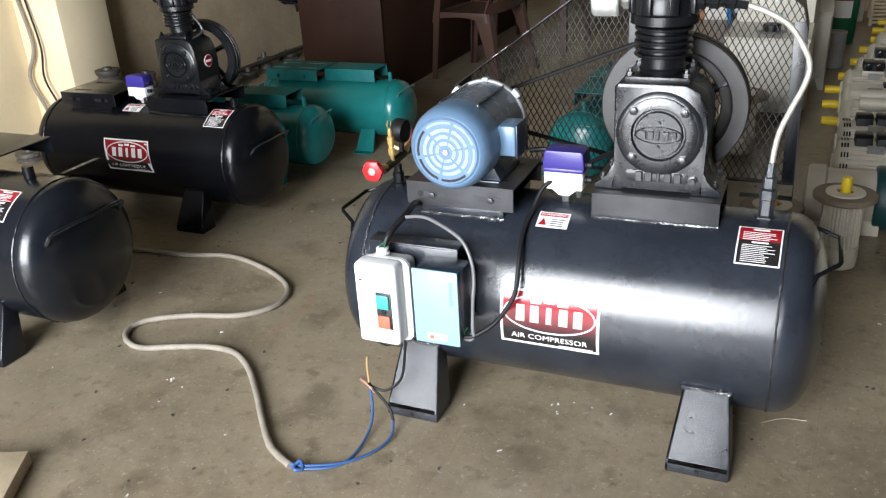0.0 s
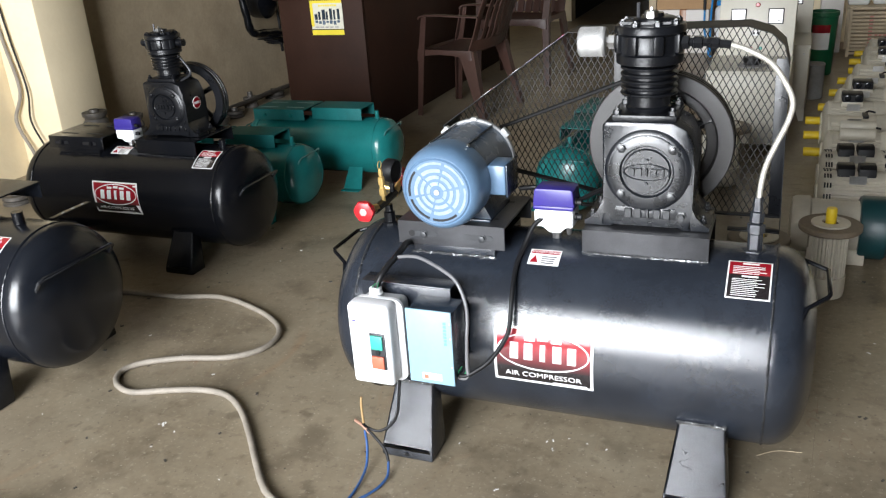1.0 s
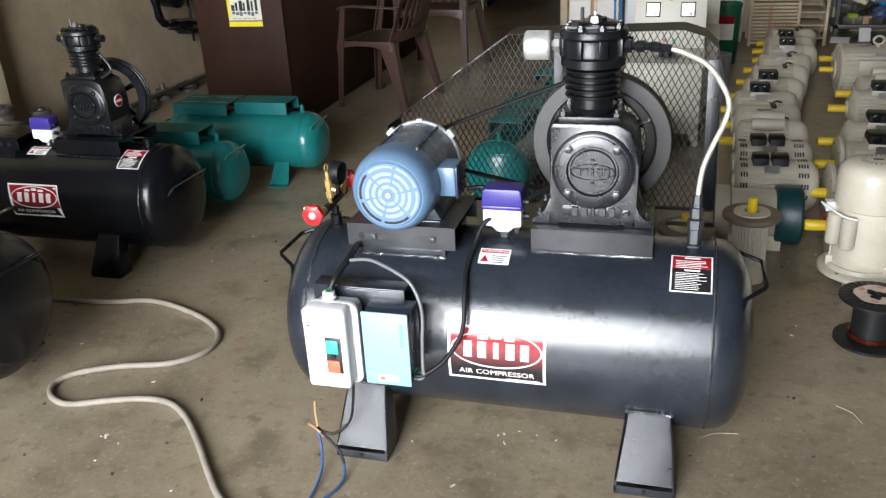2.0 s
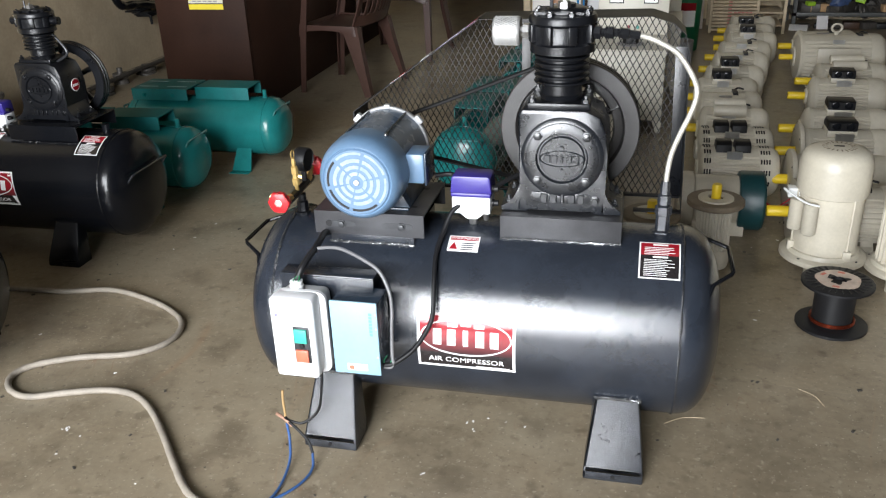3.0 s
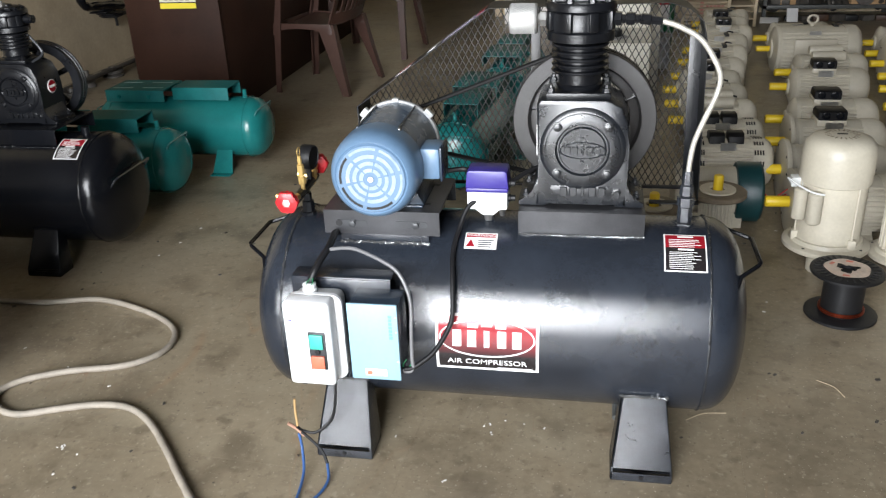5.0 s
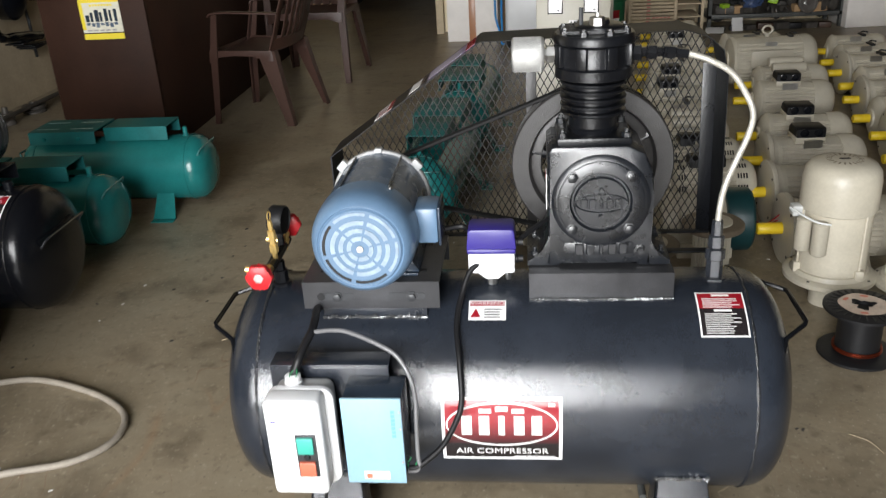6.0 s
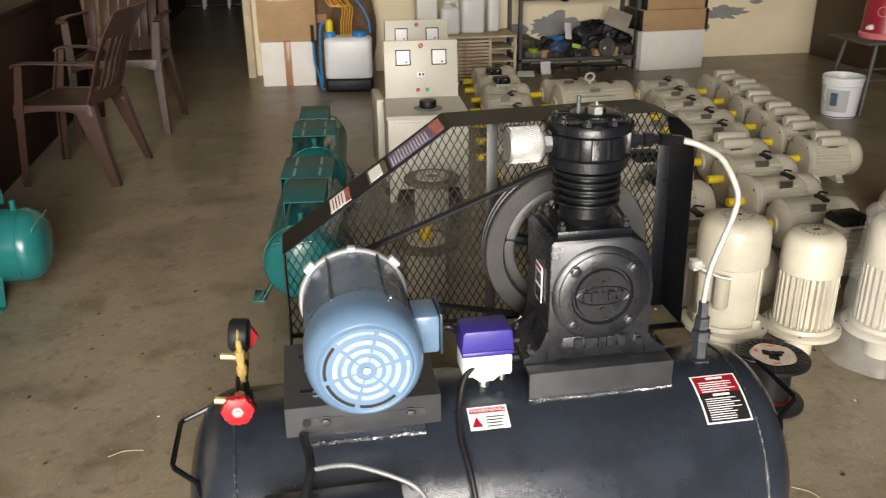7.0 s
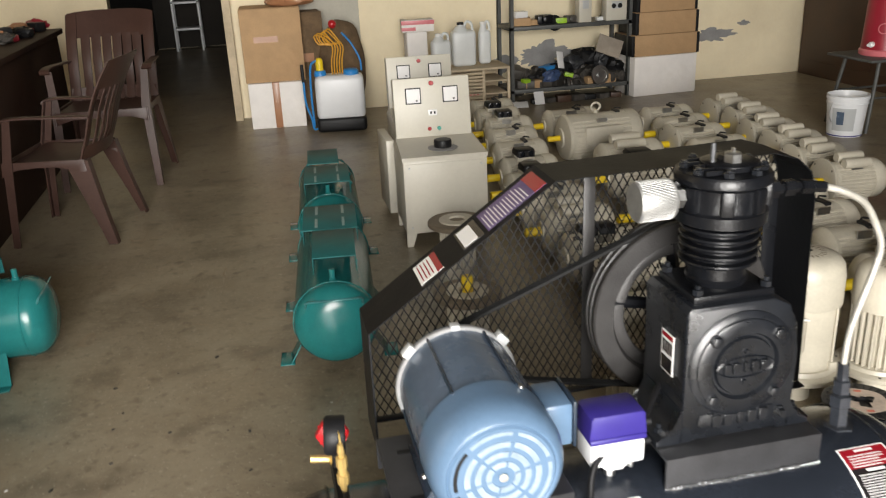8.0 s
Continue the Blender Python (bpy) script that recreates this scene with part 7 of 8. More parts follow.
control_panel(pose(-0.02, 5.14, 0, 0, 0, -3), "cream steel control panel with two meters and black dial knob")
control_panel(pose(0.085, 5.98, 0, 0, 0, -2), "cream steel control panel with red lamp, behind another panel")
bm = B()
box(bm, -0.245, -0.20, 5.62, 5.95, 0.04, 0.46, 0.004)
solo("steel_cover_sheet", bm, M_PANEL, "cream steel cover leaning beside the control panels", "panel")


def carton(at, w, d, h, material, label, tape=None, name="carton", open_front=False, flaps=False):
    root = thing(name, label, "box", at=at)
    bm = B()
    box(bm, -w / 2, w / 2, -d / 2, d / 2, 0, h, 0.006)
    part("body", bm, material, root)
    if tape:
        bm = B()
        box(bm, -0.03, 0.03, -d / 2 - 0.0015, d / 2 + 0.0015, -0.0 + 0.002, h + 0.0015, 0.001)
        part("tape", bm, tape, root)
    if name == "cardboard_tray":
        for s in (-1, 1):
            bm = B()
            box(bm, s * (w / 2 - 0.012) - 0.014, s * (w / 2 - 0.012) + 0.014, -d / 2 - 0.002, d / 2 - 0.01, 0.003, h - 0.003, 0.001)
            part("black_edge", bm, M_RUBBER, root)
    if flaps:
        for s in (-1, 1):
            bm = B()
            box(bm, -w / 2 + 0.004, w / 2 - 0.004, (0.002 if s > 0 else -d / 2), (d / 2 if s > 0 else -0.002), h + 0.0005, h + 0.005, 0.001)
            part("flap", bm, material, root)
        bm = B()
        box(bm, -w * 0.3, w * 0.1, -d / 2 - 0.001, -d / 2 + 0.001, h * 0.55, h * 0.63)
        part("print_bars", bm, M_TAPE, root)
    return root


carton(pose(-0.735, 8.60, 0, 0, 0, -4), 0.46, 0.36, 0.385, M_CARTONW, "white foam box closed with brown tape", M_TAPE, "foam_box")
carton(pose(-0.73, 8.66, 0.387, 0, 0, -2), 0.50, 0.42, 0.60, M_CARTON, "large brown cardboard carton standing on a foam box", None, flaps=True)
carton(pose(-0.42, 8.80, 0.0, 0, 0, 4), 0.24, 0.28, 0.92, M_SACK, "tall worn dark brown cardboard carton against the wall", None, flaps=True)
bm = B()
box(bm, -1.12, -1.05, 8.86, 8.97, 0, 2.3, 0.004)
solo("door_frame", bm, M_WOOD, "worn cream wooden door frame of the dark passage", "door frame", "structure")
sk = thing("sack", "folded brown sacking bundle leaning by the wall", "sack", at=pose(-0.14, 8.72, 0.0))
bm = B()
bmesh.ops.create_uvsphere(bm, u_segments=28, v_segments=18, radius=1.0)
for v in bm.verts:
    k = noise.noise(v.co * 1.7) * 0.16
    v.co = Vector((v.co.x * 0.22 * (1 + k), v.co.y * 0.15 * (1 + k), max(0, 0.41 + v.co.z * 0.43 * (1 + k * 0.5))))
part("cloth", bm, M_SACK, sk)

# pale stand at the far end of the passage
st = thing("steel_stand", "pale grey steel stand in the dark passage", "stand", at=pose(-1.80, 14.5, 0))
for x in (-0.2, 0.17):
    for y in (0.0, 0.3):
        bm = B()
        box(bm, x, x + 0.03, y, y + 0.03, 0, 1.1, 0.002)
        part("post", bm, M_WHITE, st)
for z in (0.30, 0.68, 1.07):
    bm = B()
    box(bm, -0.2, 0.2, 0.0, 0.33, z, z + 0.03, 0.003)
    part("shelf", bm, M_WHITE, st)

# knapsack sprayer
spr = thing("knapsack_sprayer", "white knapsack sprayer tank with blue fittings and orange hose", "sprayer", at=pose(-0.235, 8.15, 0, 0, 0, -6))
bm = B()
box(bm, -0.20, 0.20, -0.11, 0.11, 0.10, 0.46, 0.045, seg=4)
part("tank", bm, M_WHITE, spr)
bm = B()
box(bm, -0.205, 0.205, -0.115, 0.115, 0.0, 0.12, 0.03, seg=3)
part("base", bm, M_RUBBER, spr)
for x, r, mm in ((0.10, 0.065, M_BLUEPL), (-0.15, 0.05, M_BLUEPL)):
    bm = B()
    lathe(bm, [(r, 0), (r, 0.03), (r * 0.8, 0.045)], Matrix.Translation((x, -0.02, 0.455)), 24)
    part("cap", bm, mm, spr)
bm = B()
lathe(bm, [(0.03, 0), (0.032, 0.03), (0.03, 0.09), (0.018, 0.11)], Matrix.Translation((-0.15, -0.02, 0.49)), 20)
part("pump_head", bm, M_YELLOW, spr)
for k in range(5):
    bm = B()
    x = -0.05 + 0.021 * k
    w = 0.012 * math.sin(2.3 * k)
    tube(bm, [(x, -0.07, 0.47), (x + 0.004, -0.09, 0.58), (x + 0.02, -0.07, 0.68), (x - 0.015 + w, -0.04, 0.735), (x - 0.085, 0.0, 0.775 + 0.012 * k), (x - 0.125, 0.04, 0.765 + w), (x - 0.09, 0.05, 0.70), (x - 0.02, 0.05, 0.70 + w)], 0.0052, 8)
    part("hose", bm, M_ORANGEH, spr)
bm = B()
tube(bm, [(-0.23, -0.06, 0.05), (-0.235, -0.06, 0.30), (-0.225, -0.06, 0.52), (-0.20, -0.04, 0.57), (-0.16, -0.02, 0.58)], 0.009, 8)
tube(bm, [(-0.29, -0.06, 0.42), (-0.285, -0.06, 0.25), (-0.25, -0.06, 0.12), (-0.235, -0.06, 0.03), (-0.20, -0.06, 0.03)], 0.009, 8)
tube(bm, [(0.05, 0.0, 0.79), (0.12, 0.02, 0.70), (0.18, 0.0, 0.58), (0.19, 0.0, 0.48)], 0.008, 8)
part("lever_pipe", bm, M_BLUEPL, spr)
bm = B()
rod(bm, (-0.29, -0.06, 0.42), (-0.292, -0.06, 0.56), 0.014)
part("grip", bm, M_RUBBER, spr)
bm = B()
bmesh.ops.create_uvsphere(bm, u_segments=14, v_segments=8, radius=0.035, matrix=Matrix.Translation((-0.02, 0.0, 0.86)))
part("nozzle_cap", bm, M_RED, spr)

# slatted crate with canisters
cr = thing("slatted_crate", "pale wooden slatted crate standing on the floor", "crate", at=pose(0.98, 8.42, 0))
bm = B()
box(bm, -0.36, 0.28, -0.20, 0.20, 0.385, 0.405, 0.003)
part("top", bm, M_WOOD, cr)
for x in (-0.36, 0.03, 0.255):
    bm = B()
    box(bm, x, x + 0.025, -0.20, -0.18, 0, 0.385, 0.002)
    part("post", bm, M_WOOD, cr)
for k in range(12):
    bm = B()
    box(bm, -0.335, 0.03, -0.198, -0.185, 0.02 + 0.03 * k, 0.04 + 0.03 * k, 0.001)
    part("slat", bm, M_WOOD, cr)
for k in range(3):
    bm = B()
    box(bm, 0.055, 0.255, -0.195, 0.18, 0.06 + 0.11 * k, 0.072 + 0.11 * k, 0.001)
    part("shelf", bm, M_WOOD, cr)
bm = B()
box(bm, -0.36, 0.28, 0.185, 0.20, 0, 0.385, 0.002)
part("back", bm, M_WOOD, cr)

bm = B()
for k in range(10):
    box(bm, -0.205, -0.175, -0.2, -0.1975, 0.053 + 0.03 * k, 0.066 + 0.03 * k)
for k in range(5):
    box(bm, -0.155 + 0.032 * k, -0.132 + 0.032 * k, -0.2, -0.1975, 0.173, 0.186)
pr = part("stencil_print", bm, M_FADED, cr, "faded red stencil print")
pr["kind"] = "stuff"

# green bin and grey can between the panels and the crate
gb = thing("plastic_bin", "green plastic bin with a red and white label", "bin", at=pose(0.405, 7.5, 0))
bm = B()
lathe(bm, [(0.02, 0.006), (0.085, 0.0), (0.09, 0.01), (0.105, 0.44), (0.112, 0.445), (0.112, 0.475), (0.104, 0.478), (0.098, 0.44), (0.084, 0.02), (0.02, 0.012)], None, 36, False)
part("body", bm, M_BIN, gb)
bm = B()
lathe(bm, [(0.099, 0.20), (0.1055, 0.36)], Matrix.Rotation(radians(225), 4, "Z"), 12, False, radians(75))
lb = part("label_sheet", bm, M_LABELW, gb)
bm = B()
lathe(bm, [(0.1045, 0.325), (0.107, 0.385)], Matrix.Rotation(radians(225), 4, "Z"), 12, False, radians(75))
part("red_band", bm, M_LABELR, lb)
gc = thing("paint_can", "dull grey metal paint can standing on the floor", "can", at=pose(0.345, 6.66, 0))
bm = B()
lathe(bm, [(0.02, 0.004), (0.075, 0.0), (0.078, 0.004), (0.076, 0.01), (0.076, 0.225), (0.079, 0.23), (0.076, 0.235), (0.070, 0.228), (0.02, 0.226)], None, 32)
part("body", bm, M_GREYPATCH, gc)
bm = B()
torus(bm, None, 0.074, 0.003, Matrix.Translation((0, 0, 0.235)), 32, 6)
part("rim", bm, M_ALU, gc)
# bundle of brown cloth on the tall carton
bd = thing("cloth_bundle", "crumpled brown cloth bundle on top of a carton", "cloth", at=pose(-0.55, 8.66, 0.992))
bm = B()
bmesh.ops.create_uvsphere(bm, u_segments=28, v_segments=16, radius=1.0)
for v in bm.verts:
    k = noise.noise(v.co * 2.3) * 0.22
    v.co = Vector((v.co.x * 0.20 * (1 + k), v.co.y * 0.13 * (1 + k), max(0, 0.045 + v.co.z * 0.07 * (1 + k))))
part("cloth", bm, M_TAPE, bd)


def canister(x, y, z, w, h, label, cap, squat=False):
    root = thing("plastic_canister", label, "canister", "canisters on the crate", at=pose(x, y, z))
    bm = B()
    box(bm, -w / 2, w / 2, -w * 0.33, w * 0.33, 0, h * 0.82, 0.03, seg=3)
    lathe(bm, [(w * 0.35, h * 0.78), (w * 0.22, h * 0.9), (0.025, h * 0.93), (0.025, h * 0.96)], Matrix.Translation((-w * 0.1, 0, 0)), 20)
    part("body", bm, M_TRANSL, root)
    bm = B()
    lathe(bm, [(0.03, h * 0.95), (0.03, h), (0.026, h + 0.004)], Matrix.Translation((-w * 0.1, 0, 0)), 16)
    part("cap", bm, cap, root)
    bm = B()
    tube(bm, [(w * 0.05, 0, h * 0.86), (w * 0.15, 0, h * 1.0), (w * 0.36, 0, h * 0.97), (w * 0.42, 0, h * 0.8)], 0.012, 8)
    part("handle", bm, M_TRANSL, root)
    return root


canister(0.90, 8.44, 0.405, 0.21, 0.37, "milky plastic jerrycan with a black cap on the crate", M_RUBBER)
canister(0.69, 8.40, 0.405, 0.17, 0.29, "small milky plastic canister on the crate", M_LABELW)
canister(1.10, 8.46, 0.405, 0.11, 0.36, "tall milky bottle with green-yellow label", M_LABELW)
carton(pose(0.49, 8.50, 0.0, 0, 0, 2), 0.18, 0.14, 0.72, M_CARTONW, "tall white carton standing upright beside canisters", None, "carton")
cb = carton(pose(0.51, 8.50, 0.722, 0, 0, -6), 0.28, 0.16, 0.10, M_CARTONW, "flat white and red printed carton lying on another", None, "printed_carton")
for z0, z1, x0, x1 in ((0.062, 0.096, -0.142, 0.142), (0.012, 0.04, -0.142, -0.02)):
    bm = B()
    box(bm, x0, x1, -0.0825, -0.079, z0, z1, 0.001)
    part("red_print", bm, M_SALMON, cb)
bm = B()
box(bm, -0.10, 0.06, -0.05, 0.04, 0.1, 0.1015)
part("dark_print", bm, M_LABELK, cb)

# steel rack with spare parts
rk = thing("steel_rack", "dark slotted steel rack with shelves full of parts", "rack", at=pose(1.93, 8.70, 0))
for x in (-0.58, 0.55):
    for y in (-0.20, 0.20):
        bm = B()
        box(bm, x, x + 0.035, y, y + 0.004, 0, 1.9)
        box(bm, x, x + 0.004, y, y + 0.035, 0, 1.9)
        po = part("post", bm, M_RACK, rk)
for z in (0.10, 0.66, 1.25, 1.8):
    bm = B()
    box(bm, -0.58, 0.585, -0.20, 0.235, z, z + 0.035, 0.003)
    part("shelf", bm, M_RACK, rk)


def part_lump(kind, at, s, label, cat, material):
    root = thing(kind, label, cat, "spare parts on the rack", at=at)
    bm = B()
    if cat == "gear":
        lathe(bm, [(0.3 * s, 0), (s, 0), (s, 0.3 * s), (0.55 * s, 0.32 * s), (0.5 * s, 0.5 * s), (0.3 * s, 0.5 * s)], Matrix.Rotation(radians(70), 4, "X"), 22)
    elif cat == "housing":
        box(bm, -s, s, -s * 0.7, s * 0.7, 0, s * 1.1, s * 0.2)
        turned(bm, (0, -s * 0.6, s * 0.6), (0, -s * 1.2, s * 0.6), [(s * 0.55, 0), (s * 0.5, 0.8), (s * 0.3, 1)], 16)
    else:
        box(bm, -s, s, -s * 0.8, s * 0.8, 0, s * 0.9, s * 0.05)
    part("body", bm, material, root)
    return root


random.seed(5)
for k in range(30):
    row = k % 2
    x = 1.93 - 0.50 + 0.072 * (k // 2) + random.uniform(-0.02, 0.02)
    s = random.uniform(0.05, 0.095)
    kind, lb, ct = (("gear_wheel", "dark greasy gear wheel on the rack", "gear"), ("pump_housing", "oily cast pump housing on the rack", "housing"), ("parts_box", "small worn box of parts on the rack", "box"))[(k * 7 + k // 3) % 3]
    mm = M_JUNK if ct != "box" else (M_CARTON, M_LABELW, M_JUNK, M_BLUEPL)[k % 4]
    z = 0.137 + (0.09 if row and k % 3 else 0.0)
    part_lump(kind, pose(x, 8.58 + 0.14 * row, z, random.uniform(-14, 14) if z > 0.2 else 0, random.uniform(-14, 14) if z > 0.2 else 0, random.uniform(0, 180)), s, lb, ct, mm)
for kind, x, sz, lab, cat, mm in (
    ("parts_carton", 1.49, 0.075, "open brown carton of parts on the upper shelf", "box", M_CARTON),
    ("pump_housing", 1.70, 0.075, "black cast housing on the upper shelf", "housing", M_CASTB),
    ("gear_wheel", 1.80, 0.07, "black gear wheel on the upper shelf", "gear", M_RUBBER),
    ("parts_box", 1.86, 0.05, "bright green cased part on the upper shelf", "box", M_LIME),
    ("pump_housing", 1.95, 0.055, "dark cast housing on the upper shelf", "housing", M_JUNK),
    ("parts_box", 1.605, 0.05, "small brown box on the upper shelf", "box", M_CARTON),
    ("parts_box", 2.24, 0.035, "small milky jar on the upper shelf", "box", M_TRANSL)):
    part_lump(kind, pose(x, 8.60, 0.697, 0, 0, random.uniform(-12, 12)), sz, lab, cat, mm)
part_lump("parts_box", pose(1.47, 8.60, 0.767, 0, 0, 8), 0.06, "small white box on top of a carton", "box", M_LABELW)
for k in range(8):
    part_lump("parts_box", pose(1.46 + 0.13 * k, 8.50, 0.0, 0, 0, random.uniform(-30, 30)), random.uniform(0.04, 0.065), "dark box of scrap under the rack", "box", (M_JUNK, M_RUBBER, M_JUNK, M_DOOR)[k % 4])

carton(pose(2.82, 8.62, 0, 0, 0, 3), 0.64, 0.40, 0.36, M_CARTONW, "long grey-white carton on the floor", None, "carton")
carton(pose(2.82, 8.62, 0.362, 0, 0, 2), 0.68, 0.38, 0.19, M_CARTON, "flat brown cardboard tray with black edges", None, "cardboard_tray")
carton(pose(2.83, 8.62, 0.554, 0, 0, 1), 0.62, 0.38, 0.20, M_CARTON, "flat brown cardboard tray stacked on another", None, "cardboard_tray")
carton(pose(2.82, 8.62, 0.756, 0, 0, 2), 0.60, 0.38, 0.22, M_CARTON, "brown cardboard box on top of the stack", None, "cardboard_tray")

# heap of scrap castings on the lower shelf
def scrap_casting(at, s, seed, material, label):
    root = thing("scrap_casting", label, "scrap part", "spare parts on the rack", at=at)
    bm = B()
    bmesh.ops.create_icosphere(bm, subdivisions=3, radius=s)
    for v in bm.verts:
        d = v.co.normalized()
        k = 1 + 0.5 * noise.noise(d * 1.6 + Vector((seed, 0, 0))) + 0.22 * noise.noise(d * 4.5 + Vector((0, seed, 0)))
        v.co = Vector((v.co.x * k * 1.15, v.co.y * k * 0.8, max(-0.55 * s, v.co.z * k * 0.85)))
    part("casting", bm, material, root, sharp=25)
    return root


for k in range(16):
    x = 1.62 + 0.058 * k + random.uniform(-0.03, 0.03)
    s = random.uniform(0.075, 0.12)
    tall = 0.16 * math.exp(-((k - 9) / 4) ** 2)
    scrap_casting(pose(x, 8.66 + random.uniform(-0.05, 0.08), 0.137 + 0.55 * s + tall * (k % 2), 0, 0, random.uniform(0, 360)), s, k * 3.1, (M_JUNK, M_RUBBER, M_JUNK, M_GREYIRON)[k % 4], "dark oily scrap casting heaped on the rack shelf")
def heap_sheet(name, at, w, h, material, label):
    root = thing(name, label, "sheet", "spare parts on the rack", at=at)
    bm = B()
    prism(bm, [(-w, -h), (w * 0.92, -h * 1.04), (w, h * 0.96), (-w * 0.95, h)], 0.004, None, 0.001)
    part("sheet", bm, material, root)


heap_sheet("white_card", pose(1.81, 8.47, 0.385, 72, 8, 25), 0.04, 0.075, M_LABELW, "white card stuck in the scrap heap")
heap_sheet("carton_flap", pose(2.30, 8.50, 0.47, 58, 20, -12), 0.12, 0.09, M_FLAP, "dusty grey carton flap lying on the scrap heap")
heap_sheet("white_paper", pose(1.60, 8.44, 0.06, 68, 0, 6), 0.05, 0.06, M_LABELW, "white paper leaning under the rack")
heap_sheet("white_paper", pose(1.40, 8.40, 0.02, 20, 0, -8), 0.08, 0.05, M_LABELW, "white paper lying under the rack")
part_lump("parts_box", pose(1.49, 8.50, 0.20, 6, 0, 20), 0.035, "yellow-green plastic part in the scrap heap", "box", M_LIME)
part_lump("parts_box", pose(1.89, 8.47, 0.23, 0, 12, -15), 0.04, "yellow-green plastic part in the scrap heap", "box", M_LIME)
scrap_casting(pose(1.73, 8.49, 0.24, 0, 0, 30), 0.075, 77.0, M_BAG, "crumpled blue plastic bag in the scrap heap")
ds = thing("pulley", "bright machined disc leaning on the lower rack shelf", "pulley", at=pose(2.18, 8.44, 0.225, 78, 0, 12))
bm = B()
lathe(bm, [(0.02, 0), (0.085, 0), (0.088, 0.008), (0.088, 0.02), (0.07, 0.022), (0.065, 0.012), (0.03, 0.012), (0.028, 0.03), (0.012, 0.03)], None, 36)
part("disc", bm, M_STEEL, ds)
for x, w, h in ((2.06, 0.06, 0.24), (2.36, 0.10, 0.21)):
    cs = thing("meter_case", "pale grey instrument case on the upper rack shelf", "instrument", at=pose(x, 8.56, 0.696))
    bm = B()
    box(bm, -w, w, -0.06, 0.06, 0, h, 0.008)
    part("case", bm, M_PANEL, cs)
    bm = B()
    box(bm, -w * 0.5, w * 0.5, -0.063, -0.059, h * 0.5, h * 0.8, 0.002)
    fc = part("face", bm, M_GREYPL, cs)
    if w > 0.06:
        for dx in (-0.03, 0.03):
            bm = B()
            turned(bm, (dx, -0.062, h * 0.62), (dx, -0.068, h * 0.62), [(0.022, 0), (0.02, 1)], 20)
            part("dial", bm, M_RUBBER, fc)

# bare plaster where the wall paint has come off
def plaster(name, x0, z0, w, h, seed):
    random.seed(seed)
    n, ph = 72, random.uniform(0, 40)
    pts = []
    for k in range(n):
        c = Vector((math.cos(2 * math.pi * k / n), math.sin(2 * math.pi * k / n), 0))
        r = 1 + sum(a * noise.noise(c * q + Vector((0, 0, ph + q))) for a, q in ((0.7, 1.1), (0.4, 2.6), (0.25, 6.0)))
        pts.append((w / 2 * r * c.x, h / 2 * r * c.y))
    bm = B()
    prism(bm, pts, 0.002, front(x0, BACK_Y - 0.0025, z0))
    solo(name, bm, M_GREYPATCH, "grey bare plaster patch where wall paint has flaked", "wall patch", "structure")


plaster("plaster_patch", 3.56, 0.43, 0.52, 0.13, 3)
plaster("plaster_patch", 3.93, 0.53, 0.13, 0.05, 4)
plaster("plaster_patch", 1.80, 0.36, 0.5, 0.25, 6)
plaster("plaster_patch", 3.40, 0.31, 0.10, 0.11, 8)
plaster("plaster_patch", 1.42, 0.30, 0.30, 0.16, 12)

# brown double door in the east wall
dr = thing("door_1", "brown painted wooden door in the side wall", "door", at=pose(4.60, 7.7, 0))
dr["kind"] = "structure"
bm = B()
box(bm, -0.04, 0.012, -1.0, 1.2, 0.0, 2.1, 0.004)
lf = part("door_leaf", bm, M_DOOR, dr)
for y0, y1 in ((-0.9, 0.02), (0.14, 1.1)):
    for z0, z1 in ((0.15, 0.95), (1.1, 1.95)):
        bm = B()
        box(bm, -0.052, -0.04, y0, y1, z0, z1, 0.008)
        part("panel", bm, M_DOOR, lf)

# water cooler on an iron stand
ws = thing("iron_stand", "black iron stand with splayed legs under a cooler", "stand", at=pose(3.72, 6.62, 0))
bm = B()
box(bm, -0.34, 0.30, -0.25, 0.25, 0.515, 0.535, 0.003)
part("top", bm, M_RACK, ws)
for sx in (-1, 1):
    for sy in (-1, 1):
        bm = B()
        tube(bm, [(sx * 0.22, sy * 0.18, 0.52), (sx * 0.30, sy * 0.23, 0.0)], 0.014, 8, curve=False)
        part("leg", bm, M_RACK, ws)
for y in (-0.20, 0.20):
    bm = B()
    tube(bm, [(-0.25, y, 0.25), (0.25, y, 0.25)], 0.008, 8, curve=False)
    part("brace", bm, M_RACK, ws)
wc = thing("water_cooler", "maroon insulated water cooler with pink base and tap", "water cooler", at=pose(3.66, 6.60, 0.535))
bm = B()
lathe(bm, [(0.17, 0), (0.175, 0.005), (0.178, 0.035), (0.17, 0.045)], None, 36)
part("base_ring", bm, M_SALMON, wc)
bm = B()
lathe(bm, [(0.168, 0.04), (0.165, 0.06), (0.15, 0.40), (0.145, 0.42)], None, 36)
part("body", bm, M_PINK, wc)
bm = B()
lathe(bm, [(0.155, 0.42), (0.155, 0.46), (0.10, 0.49), (0.03, 0.50)], None, 36)
part("lid", bm, M_SALMON, wc)
bm = B()
turned(bm, (-0.15, -0.05, 0.085), (-0.20, -0.07, 0.085), [(0.022, 0), (0.02, 0.5), (0.012, 0.6), (0.012, 1)], 14)
part("tap", bm, M_LABELW, wc)
bm = B()
torus(bm, None, 0.035, 0.004, Matrix.Translation((-0.12, -0.11, 0.20)) @ Matrix.Rotation(radians(48), 4, "Z") @ Matrix.Rotation(radians(90), 4, "Y"), 24, 6)
part("emblem", bm, M_SALMON, wc)

